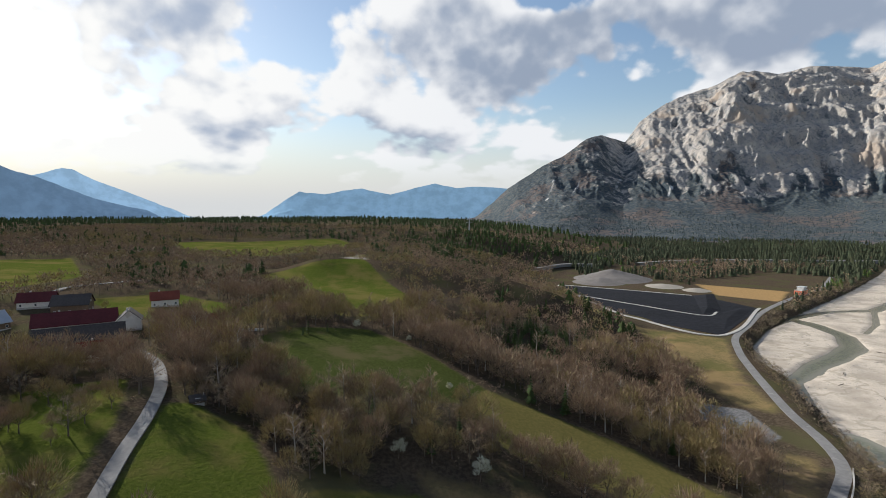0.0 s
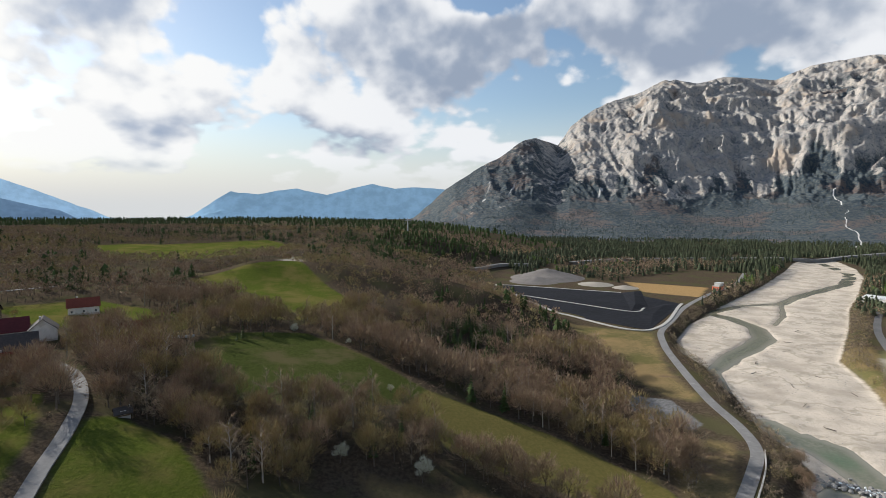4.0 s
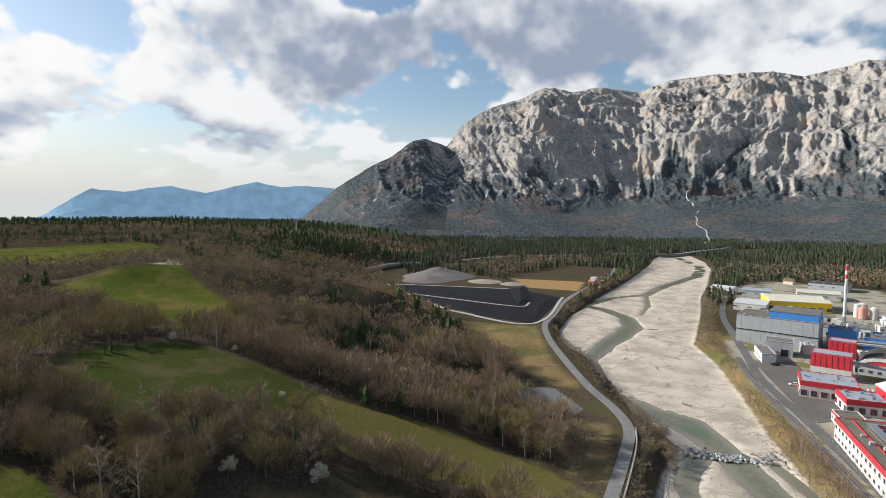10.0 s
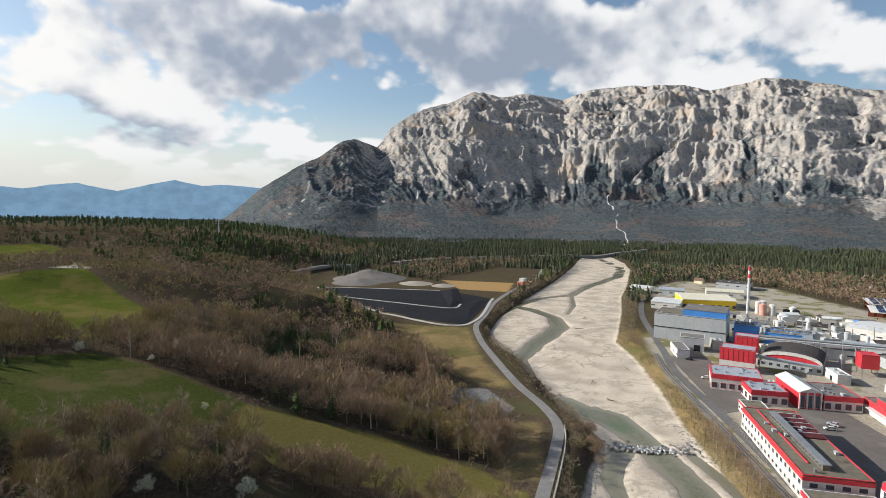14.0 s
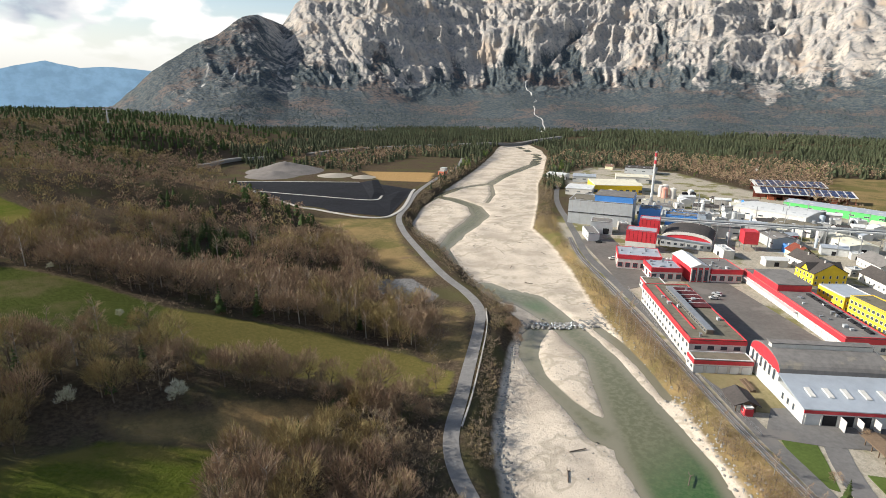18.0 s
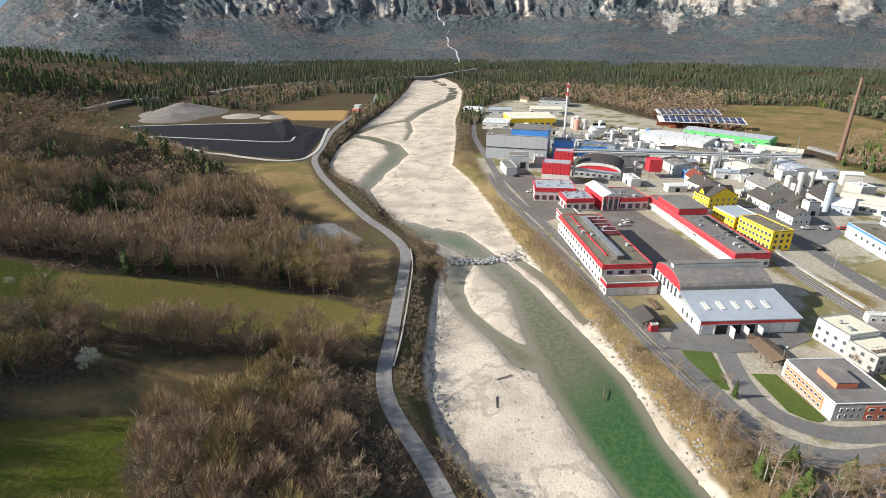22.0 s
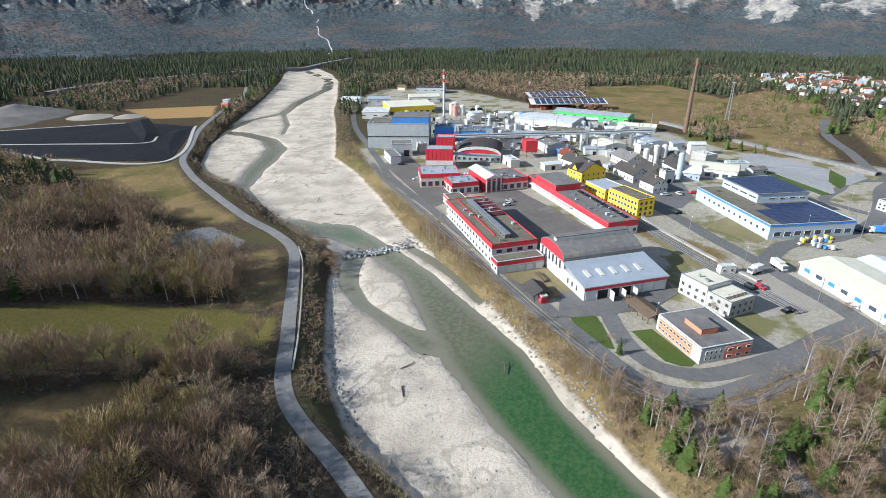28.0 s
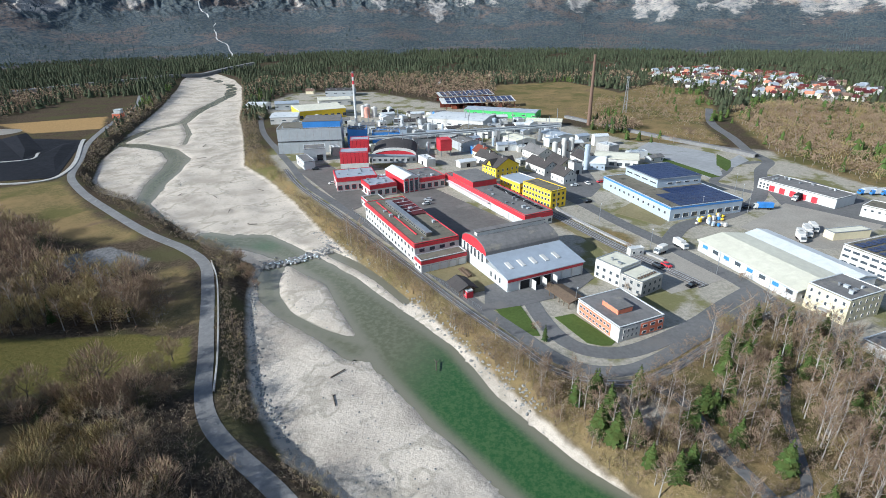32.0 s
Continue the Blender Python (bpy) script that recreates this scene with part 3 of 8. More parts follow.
    hay = mix_node(n, l, ramp_node(n, l, grain, 0.3, 0.7), (0.150, 0.122, 0.042), (0.108, 0.100, 0.032))
    col = mix_node(n, l, zone("hay", -1.5, 1.5, 0.45), col, hay)
    col = mix_node(n, l, zone("bed", -1.0, 1.0, 0.35), col, stone)
    l.new(col, bsdf.inputs["Base Color"])
    bsdf.inputs["Roughness"].default_value = 0.95
    bsdf.inputs["Specular IOR Level"].default_value = 0.0
    bn = n.new("ShaderNodeBump")
    bn.inputs["Strength"].default_value, bn.inputs["Distance"].default_value = 0.6, 0.5
    l.new(grain, bn.inputs["Height"])
    l.new(bn.outputs[0], bsdf.inputs["Normal"])
    return m


def axis(lo, hi, fine_lo, fine_hi, cell):
    core = np.arange(fine_lo, fine_hi + cell, cell)
    grow = lambda span: np.cumsum(np.minimum(cell * 1.12 ** np.arange(1, 400), 160))[:np.searchsorted(np.cumsum(np.minimum(cell * 1.12 ** np.arange(1, 400), 160)), span) + 1]
    return np.concatenate([fine_lo - grow(fine_lo - lo)[::-1], core, core[-1] + grow(hi - core[-1])])


def build_ground():
    gx, gy = np.meshgrid(axis(-4800, 4800, -340, 420, 2.6), axis(-4800, 4800, -90, 520, 2.6))
    z = land(gx, gy)
    wet = np.full(gx.shape, -50.0)
    for c in WATER:
        wet = np.maximum(wet, chain_d(gx, gy, c))
    zones = [("wet", wet), ("bed", np.maximum.reduce([poly_d(gx, gy, q) for q in [BED] + PALE])), ("scree", poly_d(gx, gy, PALE[0]))]
    for key, polys in (("meadow", list(MEADOWS.values())), ("dry", DRY + [EAST_WOOD, SCRUB]), ("hay", [MEADOWS["strip_meadow"]]), ("shaded_grass", [MEADOWS["middle_meadow"]]), ("earth", [DRY[1], [(22, 141), (42, 135), (45, 127), (27, 122), (15, 129)]]), ("town", FLAT + [QUARRY])):
        d = np.full(gx.shape, -50.0)
        for q in polys:
            d = np.maximum(d, poly_d(gx, gy, q))
        zones.append((key, np.clip(d, -50, 50)))
    ob = new("ground", grid_mesh("ground", gx, gy, z, ground_material(), zones))
    tagged(ob, "valley ground of leaf litter, spring meadows and pale gravel bed", "ground", kind="structure")


def water_material():
    m = bpy.data.materials.new("river_water")
    m.use_nodes = True
    n, l = m.node_tree.nodes, m.node_tree.links
    bsdf = n["Principled BSDF"]
    p = n.new("ShaderNodeNewGeometry").outputs["Position"]
    deep = attr(n, "depth")
    mott = noise_node(n, l, p, 0.55, 6, 0.7)
    pool = attr(n, "pool")
    bed = mix_node(n, l, ramp_node(n, l, mott, 0.42, 0.62), (0.108, 0.112, 0.066), (0.150, 0.146, 0.094))
    weed = mix_node(n, l, ramp_node(n, l, noise_node(n, l, p, 0.9, 5, 0.75), 0.40, 0.62), (0.030, 0.082, 0.026), (0.062, 0.112, 0.040))
    deepc = mix_node(n, l, ramp_node(n, l, math_node(n, l, "ADD", pool, math_node(n, l, "MULTIPLY", math_node(n, l, "SUBTRACT", mott, 0.5), 0.5)), 0.15, 0.85), bed, weed)
    col = mix_node(n, l, ramp_node(n, l, deep, 0.3, 5.0), (0.185, 0.172, 0.125), deepc)
    l.new(col, bsdf.inputs["Base Color"])
    bsdf.inputs["Roughness"].default_value = 0.12
    bsdf.inputs["IOR"].default_value = 1.33
    bn = n.new("ShaderNodeBump")
    bn.inputs["Strength"].default_value, bn.inputs["Distance"].default_value = 0.25, 0.15
    l.new(noise_node(n, l, p, 1.6, 3, 0.6), bn.inputs["Height"])
    l.new(bn.outputs[0], bsdf.inputs["Normal"])
    return m


def build_water():
    gx, gy = np.meshgrid(np.arange(40, 780, 3.0), np.arange(-120, 860, 3.0))
    d = np.full(gx.shape, -50.0)
    for c in WATER:
        d = np.maximum(d, chain_d(gx, gy, c))
    b = poly_d(gx, gy, BED)
    me = grid_mesh("river_water", gx, gy, 0 * gx - 0.42, water_material(), [("depth", d), ("pool", np.maximum(step(95, 35, gy) * step(160, 120, gx), 0.55 * np.exp(-((gx - 162) ** 2 + (gy - 166) ** 2) / 130)))])
    bm = bmesh.new()
    bm.from_mesh(me)
    bm.verts.ensure_lookup_table()
    keep = ((d > -3.5) & (b > -6)).ravel()
    bmesh.ops.delete(bm, geom=[v for v, k in zip(bm.verts, keep) if not k], context="VERTS")
    bm.to_mesh(me)
    bm.free()
    tagged(new("water", me), "shallow green river water between gravel bars", "river", kind="structure")


build_ground()
build_water()


# ---- mountains ----
def mountain_material():
    m = bpy.data.materials.new("limestone_mountain")
    m.use_nodes = True
    n, l = m.node_tree.nodes, m.node_tree.links
    bsdf = n["Principled BSDF"]
    p = n.new("ShaderNodeNewGeometry").outputs["Position"]
    stretch = n.new("ShaderNodeMapping")
    stretch.inputs["Scale"].default_value = (1, 1, 0.5)
    l.new(p, stretch.inputs[0])
    a, b, c = noise_node(n, l, stretch.outputs[0], 0.022, 10, 0.75), noise_node(n, l, p, 0.006, 5, 0.6), noise_node(n, l, p, 0.07, 6, 0.7)
    rock = mix_node(n, l, ramp_node(n, l, a, 0.36, 0.64), (0.25, 0.245, 0.24), (0.45, 0.40, 0.34))
    rock = mix_node(n, l, ramp_node(n, l, c, 0.52, 0.64), rock, (0.15, 0.16, 0.165))
    rock = mix_node(n, l, ramp_node(n, l, b, 0.54, 0.68), rock, (0.38, 0.31, 0.245))
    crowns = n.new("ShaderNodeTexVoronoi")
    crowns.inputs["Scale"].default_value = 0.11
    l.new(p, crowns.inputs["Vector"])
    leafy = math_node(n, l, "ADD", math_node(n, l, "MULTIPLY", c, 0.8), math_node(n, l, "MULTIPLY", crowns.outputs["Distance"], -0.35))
    # woods tinted blue-grey: haze over the massif put into the base colour
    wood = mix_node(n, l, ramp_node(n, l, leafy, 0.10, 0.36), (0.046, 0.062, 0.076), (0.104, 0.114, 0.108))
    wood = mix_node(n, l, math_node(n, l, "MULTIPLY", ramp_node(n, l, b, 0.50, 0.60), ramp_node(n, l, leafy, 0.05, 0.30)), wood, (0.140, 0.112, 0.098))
    edge = math_node(n, l, "ADD", attr(n, "rock"), math_node(n, l, "MULTIPLY", math_node(n, l, "SUBTRACT", a, 0.5), 1.6))
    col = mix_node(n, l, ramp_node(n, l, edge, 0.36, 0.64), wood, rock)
    col = mix_node(n, l, ramp_node(n, l, attr(n, "scree"), 0.35, 0.7), col, (0.62, 0.60, 0.56))
    l.new(col, bsdf.inputs["Base Color"])
    bsdf.inputs["Roughness"].default_value = 0.95
    bsdf.inputs["Specular IOR Level"].default_value = 0.1
    bn = n.new("ShaderNodeBump")
    bn.inputs["Strength"].default_value, bn.inputs["Distance"].default_value = 0.7, 10.0
    l.new(a, bn.inputs["Height"])
    l.new(bn.outputs[0], bsdf.inputs["Normal"])
    return m


# bearing to the right of north in degrees, height of the skyline in degrees
CREST = [(1, -1.5), (3.4, -1.0), (7, 2.1), (10.5, 4.3), (12.8, 5.4), (15.1, 7.1), (16.5, 7.5), (18.7, 6.6), (20, 8.5), (22.5, 10.2), (24, 10.7), (26.9, 11.3), (28.9, 12.2), (31.8, 11.8), (33.9, 12.2), (35.9, 12.0), (38.1, 11.4), (40.8, 12.0), (44.5, 12.2), (49.6, 12.2), (51.9, 11.5), (56.3, 12.0), (58, 11.8), (62.9, 10.4), (75, 9), (90, 6), (104, 3.5), (118, 3)]
MR0 = 1480.0


def crest_way(az):
    """Distance of the crest: it runs from near in the west to far behind the valley and back."""
    return np.interp(az, [0, 8, 16, 25, 40, 60, 90, 118], [2250, 2350, 2650, 3250, 3750, 3750, 3400, 3200])


def mountain_form(az, s):
    """Height over the plain at a bearing and a share of the way from foot to crest, place over the tree line, and crag or gully."""
    crest = np.interp(az, [c[0] for c in CREST], [c[1] for c in CREST]) + 0.35 * (fbm(az, 0 * az + 3.3, 1.4, 6, 9) - 0.5)
    far = crest_way(az)
    top = 90 + far * np.tan(np.radians(crest))
    west = step(30, 17, az)
    line = 0.455 + 0.04 * np.sin(az * 0.35) + 0.05 * np.sin(az * 0.93 + 1) + 0.03 * np.sin(az * 2.3) - 0.05 * west
    steep = np.interp(s, [0, 0.15, 0.3, 0.42, 0.5, 0.6, 0.75, 0.88, 1.0], [0, 0.035, 0.09, 0.165, 0.26, 0.44, 0.70, 0.88, 1.0])
    g = steep * (1 - west) + (0.30 * s + 0.70 * s ** 2.1) * west
    arc, r = np.radians(az) * 2600, MR0 + s * (far - MR0)
    # buttresses, ribs, gullies and crags, bent and leaning, from large to small
    lean = arc + 0.25 * (r - 2600) * step(50, 25, az) + 170 * (fbm(arc, r, 520, 4, 24) - 0.5)
    fork = lean + 60 * (fbm(arc, r, 150, 3, 25) - 0.5)
    big = fbm(lean, r * 0.42, 460, 3, 4, True)
    mid = fbm(fork, r * 0.36, 180, 4, 16, True)
    small = fbm(fork + 18 * mid, r * 0.42, 66, 4, 26, True)
    chip = fbm(arc, r * 0.7, 24, 3, 36, True)
    crag = 0.30 * big + 0.40 * mid + 0.30 * small
    rough = 120 * (big - 0.62) + 95 * (mid - 0.60) + 70 * (small - 0.60) + 30 * (chip - 0.6)
    amp = np.clip(top / 900, 0.25, 1) * step(0.26, 0.62, s) * (1 - 0.75 * step(0.88, 1.0, s)) * (1 - 0.30 * west)
    z = 4 + (top - 4) * g + rough * amp + 30 * (fbm(arc, r, 300, 5, 8) - 0.5) * step(0, 0.3, s) * step(1.0, 0.9, s)
    z = z + amp * 9 * np.sin(z / 17 + 5 * fbm(arc, r, 260, 3, 28))
    return np.minimum(z, 88 + r * np.tan(np.radians(crest))), s - line, crag


def mountain_height(az, s):
    return mountain_form(az, s)[:2]


def build_mountain():
    az = np.concatenate([np.arange(0.5, 70, 0.10), np.arange(70, 118, 0.3)])
    s = np.concatenate([np.linspace(-0.02, 0.3, 50), np.linspace(0.305, 1.0, 250), [1.03, 1.08, 1.12]])
    A, S = np.meshgrid(az, s)
    z, over, crag = mountain_form(A, np.clip(S, 0, 1))
    r = MR0 * (1 + 0.03 * np.sin(A * 0.4)) + S * (crest_way(A) - MR0)
    z = np.where(S > 1, z * (1 - (S - 1) * 5), z)
    z = np.where(S < 0, 0, z)
    arc = np.radians(A) * 2600
    bare = 0.34 + 0.66 * step(16, 27, A + 9 * (S - 0.5))
    rock = step(-0.08, 0.14, over + 0.55 * (crag - 0.62)) * bare * (0.62 + 1.6 * (crag - 0.52)) + 0.22 * (fbm(arc, S * 900, 120, 5, 12) - 0.5)
    path = 44.6 - 1.4 * step(0.0, 0.42, S) + 0.30 * np.sin(S * 26) + 0.12 * np.sin(S * 71)
    scree = np.clip(1.25 - np.abs(A - path) / (0.075 + 0.22 * step(0.04, 0.0, S)), 0, 1) * (S < 0.44) * step(0.25, 0.5, fbm(arc, S * 2600, 70, 3, 13) + 0.5 * step(0.2, 0.0, S))
    # pale debris streaks below the walls and on the western flank
    for c, w, lo, hi, tilt in ((36.0, 1.6, 0.34, 0.44, 0), (12.0, 0.5, 0.55, 0.80, 5), (14.6, 0.35, 0.50, 0.72, 6), (18.6, 0.4, 0.44, 0.66, 5), (23.5, 0.3, 0.36, 0.52, 6), (52.5, 0.4, 0.30, 0.5, -5), (58.0, 0.5, 0.34, 0.5, 4)):
        scree = np.maximum(scree, np.clip(1.2 - np.abs(A - c - tilt * (S - hi)) / w, 0, 1) * step(lo, lo + 0.06, S) * step(hi, hi - 0.06, S) * fbm(arc, S * 1500, 46, 4, 14) * (1.25 if c == 36.0 else 0.9))
    x, y = r * np.sin(np.radians(A)), r * np.cos(np.radians(A))
    me = grid_mesh("mountain", x[:, ::-1], y[:, ::-1], z[:, ::-1], mountain_material(), [("rock", rock[:, ::-1]), ("scree", scree[:, ::-1])])
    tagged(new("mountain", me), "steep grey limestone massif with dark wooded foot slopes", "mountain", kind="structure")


# blue colour plus emission imitate the haze in front of the far ridges
def haze_glow_material(name, col, glow):
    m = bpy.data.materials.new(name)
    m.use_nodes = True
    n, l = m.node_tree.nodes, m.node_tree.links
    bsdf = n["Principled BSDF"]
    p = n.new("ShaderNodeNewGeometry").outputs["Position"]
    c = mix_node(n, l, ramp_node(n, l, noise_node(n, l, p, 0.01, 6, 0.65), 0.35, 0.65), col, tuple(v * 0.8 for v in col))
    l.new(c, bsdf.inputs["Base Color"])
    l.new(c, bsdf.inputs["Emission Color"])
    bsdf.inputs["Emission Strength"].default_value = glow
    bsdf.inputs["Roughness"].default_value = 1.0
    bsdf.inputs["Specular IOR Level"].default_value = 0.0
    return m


def build_ridge(name, pts, dist, material, deep=250):
    """A distant ridge by bearing and height in degrees, with its slope towards the valley."""
    az = np.arange(pts[0][0], pts[-1][0], 0.08)
    crest = np.interp(az, [q[0] for q in pts], [q[1] for q in pts])
    A, S = np.meshgrid(az, np.linspace(0, 1, 26))
    top = 90 + dist * np.tan(np.radians(crest + 0.18 * (fbm(az, 0 * az, 1.4, 5, 21) - 0.5)))
    z = 0 + (np.maximum(top, 8)[None, :]) * S ** 1.2 + 30 * (fbm(A * 60, S * 400, 90, 4, 22) - 0.5) * np.sin(np.pi * S)
    r = dist - deep * (1 - S)
    x, y = r * np.sin(np.radians(A)), r * np.cos(np.radians(A))
    tagged(new(name, grid_mesh(name, x[:, ::-1], y[:, ::-1], z[:, ::-1], material)), "distant mountain ridge with painted haze-blue colour and glow", "mountain range", kind="structure")


build_mountain()
build_ridge("backdrop_ridge_west", [(-75, 5), (-60, 5.5), (-48, 4.6), (-39.5, 3.7), (-38.4, 3.2), (-37, 2.8), (-32.5, 0.8), (-29, 0.0), (-27, -1.2), (-25, -1.6)], 4400, haze_glow_material("far_slope_near", (0.13, 0.20, 0.28), 0.55))
build_ridge("backdrop_ridge_peak", [(-40, 1.5), (-38.4, 2.6), (-35.3, 3.7), (-34.6, 3.6), (-32.5, 2.4), (-30.5, 1.7), (-29, 1.0), (-25.7, -0.5), (-24, -1.2)], 4600, haze_glow_material("far_slope_pale", (0.23, 0.34, 0.44), 0.8))
build_ridge("backdrop_ridge_north", [(-20, -1.2), (-18.4, -0.5), (-16.5, 0.9), (-15, 1.8), (-12.4, 1.5), (-10.5, 1.9), (-8.6, 2.1), (-5.6, 1.5), (-3, 2.2), (-0.8, 2.7), (1.5, 2.1), (4, 2.3), (6.4, 2.1), (9, 1.8), (11, 1.5)], 4700, haze_glow_material("far_slope_mid", (0.17, 0.27, 0.36), 0.7))


# ---- roads, track, yards ----
def resample(line, gap):
    pts = [np.array(line[0], float)]
    smooth = []
    q = [np.array(v, float) for v in line]
    q = [2 * q[0] - q[1]] + q + [2 * q[-1] - q[-2]]
    for a, b, c, d in zip(q, q[1:], q[2:], q[3:]):
        steps = max(2, int(np.hypot(*(c - b)) / gap))
        for i in range(steps):
            t = i / steps
            smooth.append(0.5 * (2 * b + (c - a) * t + (2 * a - 5 * b + 4 * c - d) * t * t + (3 * b - a - 3 * c + d) * t ** 3))
    smooth.append(q[-2])
    return np.array(smooth)


def ribbon(name, line, width, material, lift=0.12, label="", category="road", gap=3.0, across=(-0.5, 0.0, 0.5), crown=0.0, kind="structure", thick=0.0):
    """A strip laid over the land along a line."""
    c = resample(line, gap)
    d = np.gradient(c, axis=0)
    d /= np.hypot(d[:, 0], d[:, 1])[:, None]
    side = np.stack([d[:, 1], -d[:, 0]], 1)
    cols = [c + side * (k * width) for k in across]
    zc = np.max([land(q[:, 0], q[:, 1]) for q in cols], axis=0) + lift
    k = np.ones(5) / 5
    zc = np.convolve(np.pad(zc, 2, mode="edge"), k, "valid")
    zs = [zc + crown * (1 - abs(2 * a)) for a in across]
    if thick:
        cols, zs = [cols[0]] + cols + [cols[-1]], [zs[0] - thick] + zs + [zs[-1] - thick]
    x, y, z = np.stack([q[:, 0] for q in cols]), np.stack([q[:, 1] for q in cols]), np.stack(zs)
    me = grid_mesh(name, x[::-1], y[::-1], z[::-1], material)
    for f in me.polygons:
        f.use_smooth = False
    return tagged(new(name, me), label, category, kind=kind)


def patch(name, outline, material, lift, label, category="yard", gz=None):
    """A level paved or grassed surface with a low edge."""
    bm = bmesh.new()
    z = (4.0 if gz is None else gz) + lift
    top = [bm.verts.new((x, y, z)) for x, y in outline]
    f = bm.faces.new(top)
    if f.calc_area() and f.normal.z < 0:
        f.normal_flip()
    bm.normal_update()
    if f.normal.z < 0:
        f.normal_flip()
    ext = bmesh.ops.extrude_face_region(bm, geom=[f])
    for v in [g for g in ext["geom"] if isinstance(g, bmesh.types.BMVert)]:
        v.co.z -= 0.5
    bmesh.ops.recalc_face_normals(bm, faces=bm.faces)
    me = bpy.data.meshes.new(name)
    bm.to_mesh(me)
    bm.free()
    me.materials.append(material)
    return tagged(new(name, me), label, category, kind="structure")


ribbon("dike_road", DIKE[1:], 4.3, M["lane"], 0.15, "pale worn concrete road on the river dike", thick=0.4)
ribbon("dike_wall", [(74, 104.5), (89, 118.5), (120, 150.5), (133, 167)], 0.45, M["concrete"], 0.55, "low concrete kerb wall beside the dike road", "wall", thick=1.2, across=(-0.5, 0.5))
ribbon("hill_lane", [(-60, 60), (-69, 92), (-73, 108), (-76, 121), (-80, 140), (-88, 162), (-103, 186), (-126, 208), (-150, 236), (-180, 264), (-205, 277), (-218, 298), (-219, 323), (-200, 350)], 3.7, M["lane"], 0.25, "pale asphalt lane winding up to the hamlet", thick=0.4)
ribbon("factory_road", [(184, -26), (168, -17), (150, -6), (136, 2), (126, 10), (122, 20), (124, 29), (130, 39), (143, 60), (161, 86), (183, 118), (206, 154), (234, 199), (262, 232), (292, 268), (345, 330), (420, 400), (500, 470)], 4.6, M["asphalt"], 0.112, "narrow asphalt road along the railway siding", thick=0.3)
RAIL = [(178, -30), (163, -20), (146, -9), (132, -1), (121, 8), (117.5, 20), (119, 30), (126, 41), (138, 61), (156, 88), (178, 121), (201, 156), (229, 200), (256, 233)]
ribbon("railway_bed", RAIL, 2.9, M["ballast"], 0.16, "grey ballast bed of a railway siding", "railway", thick=0.4)
for off in (-0.25, 0.25):
    c = resample(RAIL, 3.0)
    d = np.gradient(c, axis=0)
    d /= np.hypot(d[:, 0], d[:, 1])[:, None]
    ribbon("rail", [tuple(v) for v in (c + np.stack([d[:, 1], -d[:, 0]], 1) * off * 2.9)[::2]], 0.12, M["steel"], 0.34, "steel rail of the siding", "railway", thick=0.2, across=(-0.5, 0.5))
YARD_TRACK = [(186, -8), (198, 8), (212, 27), (236, 55), (252, 76), (262, 92)]
ribbon("railway_bed", YARD_TRACK, 5.0, M["ballast"], 0.20, "grey ballast bed of works sidings", "railway", thick=0.4)
for off in (-1.7, -0.3, 0.6, 2.0):
    c = resample(YARD_TRACK, 3.0)
    d = np.gradient(c, axis=0)
    d /= np.hypot(d[:, 0], d[:, 1])[:, None]
    ribbon("rail", [tuple(v) for v in (c + np.stack([d[:, 1], -d[:, 0]], 1) * off)[::2]], 0.12, M["steel"], 0.36, "steel rail of the works siding", "railway", thick=0.2, across=(-0.5, 0.5))
ribbon("retaining_wall", [(203, 6), (217, 25), (240, 52), (250, 60)], 1.6, M["concrete"], 0.7, "pale concrete retaining wall beside the sidings", "wall", thick=1.0)
ribbon("town_road", [(112, -100), (130, -64), (146, -50), (166, -38), (192, -22), (208, -6), (222, 8), (238, 26), (256, 44), (274, 62), (300, 70)], 7.0, M["asphalt"], 0.08, "wide grey asphalt street past the halls", thick=0.3)
ribbon("junction_road", [(222, 6), (245, 1), (258, -9), (272, -20), (300, -32), (330, -36), (361, -38), (385, -44), (400, -40), (416, -34), (458, -26), (519, -12), (600, -10)], 7.0, M["asphalt"], 0.09, "asphalt road bending under the railway bridge", thick=0.3)
ribbon("car_park_road", [(311, -33), (318, -20), (326, -12), (352, -19), (372, -24), (385, -40)], 5.0, M["asphalt"], 0.085, "asphalt access road beside the car park", thick=0.3)
ribbon("bend_road", [(160, 56), (154, 46), (144, 38.8), (135, 31), (131, 22.3), (134.2, 12), (146, 2), (160, -7), (174, -14), (190, -23)], 5.6, M["asphalt"], 0.095, "curving asphalt works road round a lawn", thick=0.3)
ribbon("wood_track", [(122, 6), (119, -3), (110, -9), (102, -14), (95, -20), (84, -26)], 3.0, M["asphalt"], 0.15, "dark forest track through birches", thick=0.2)
ribbon("wood_track", [(94, -22), (99, -27), (110, -27), (124, -26), (140, -28)], 2.2, M["asphalt"], 0.17, "narrow asphalt track through the wood", thick=0.2)
ribbon("embankment", [(500, 110), (454, 48), (430, 12), (409, -22), (396, -38)], 4.0, M["lane"], 2.2, "pale railway embankment wall crossing the road", "embankment", thick=2.4)
ribbon("motorway", [(285, 775), (360, 810), (480, 815), (590, 800), (760, 800), (900, 850)], 9.0, M["lane"], 5.0, "distant motorway on a low embankment", thick=5.0, gap=12)
ribbon("motorway", [(120, 700), (170, 735), (215, 745)], 7.0, M["lane"], 4.0, "distant motorway cutting behind the basin", thick=4.0, gap=8)

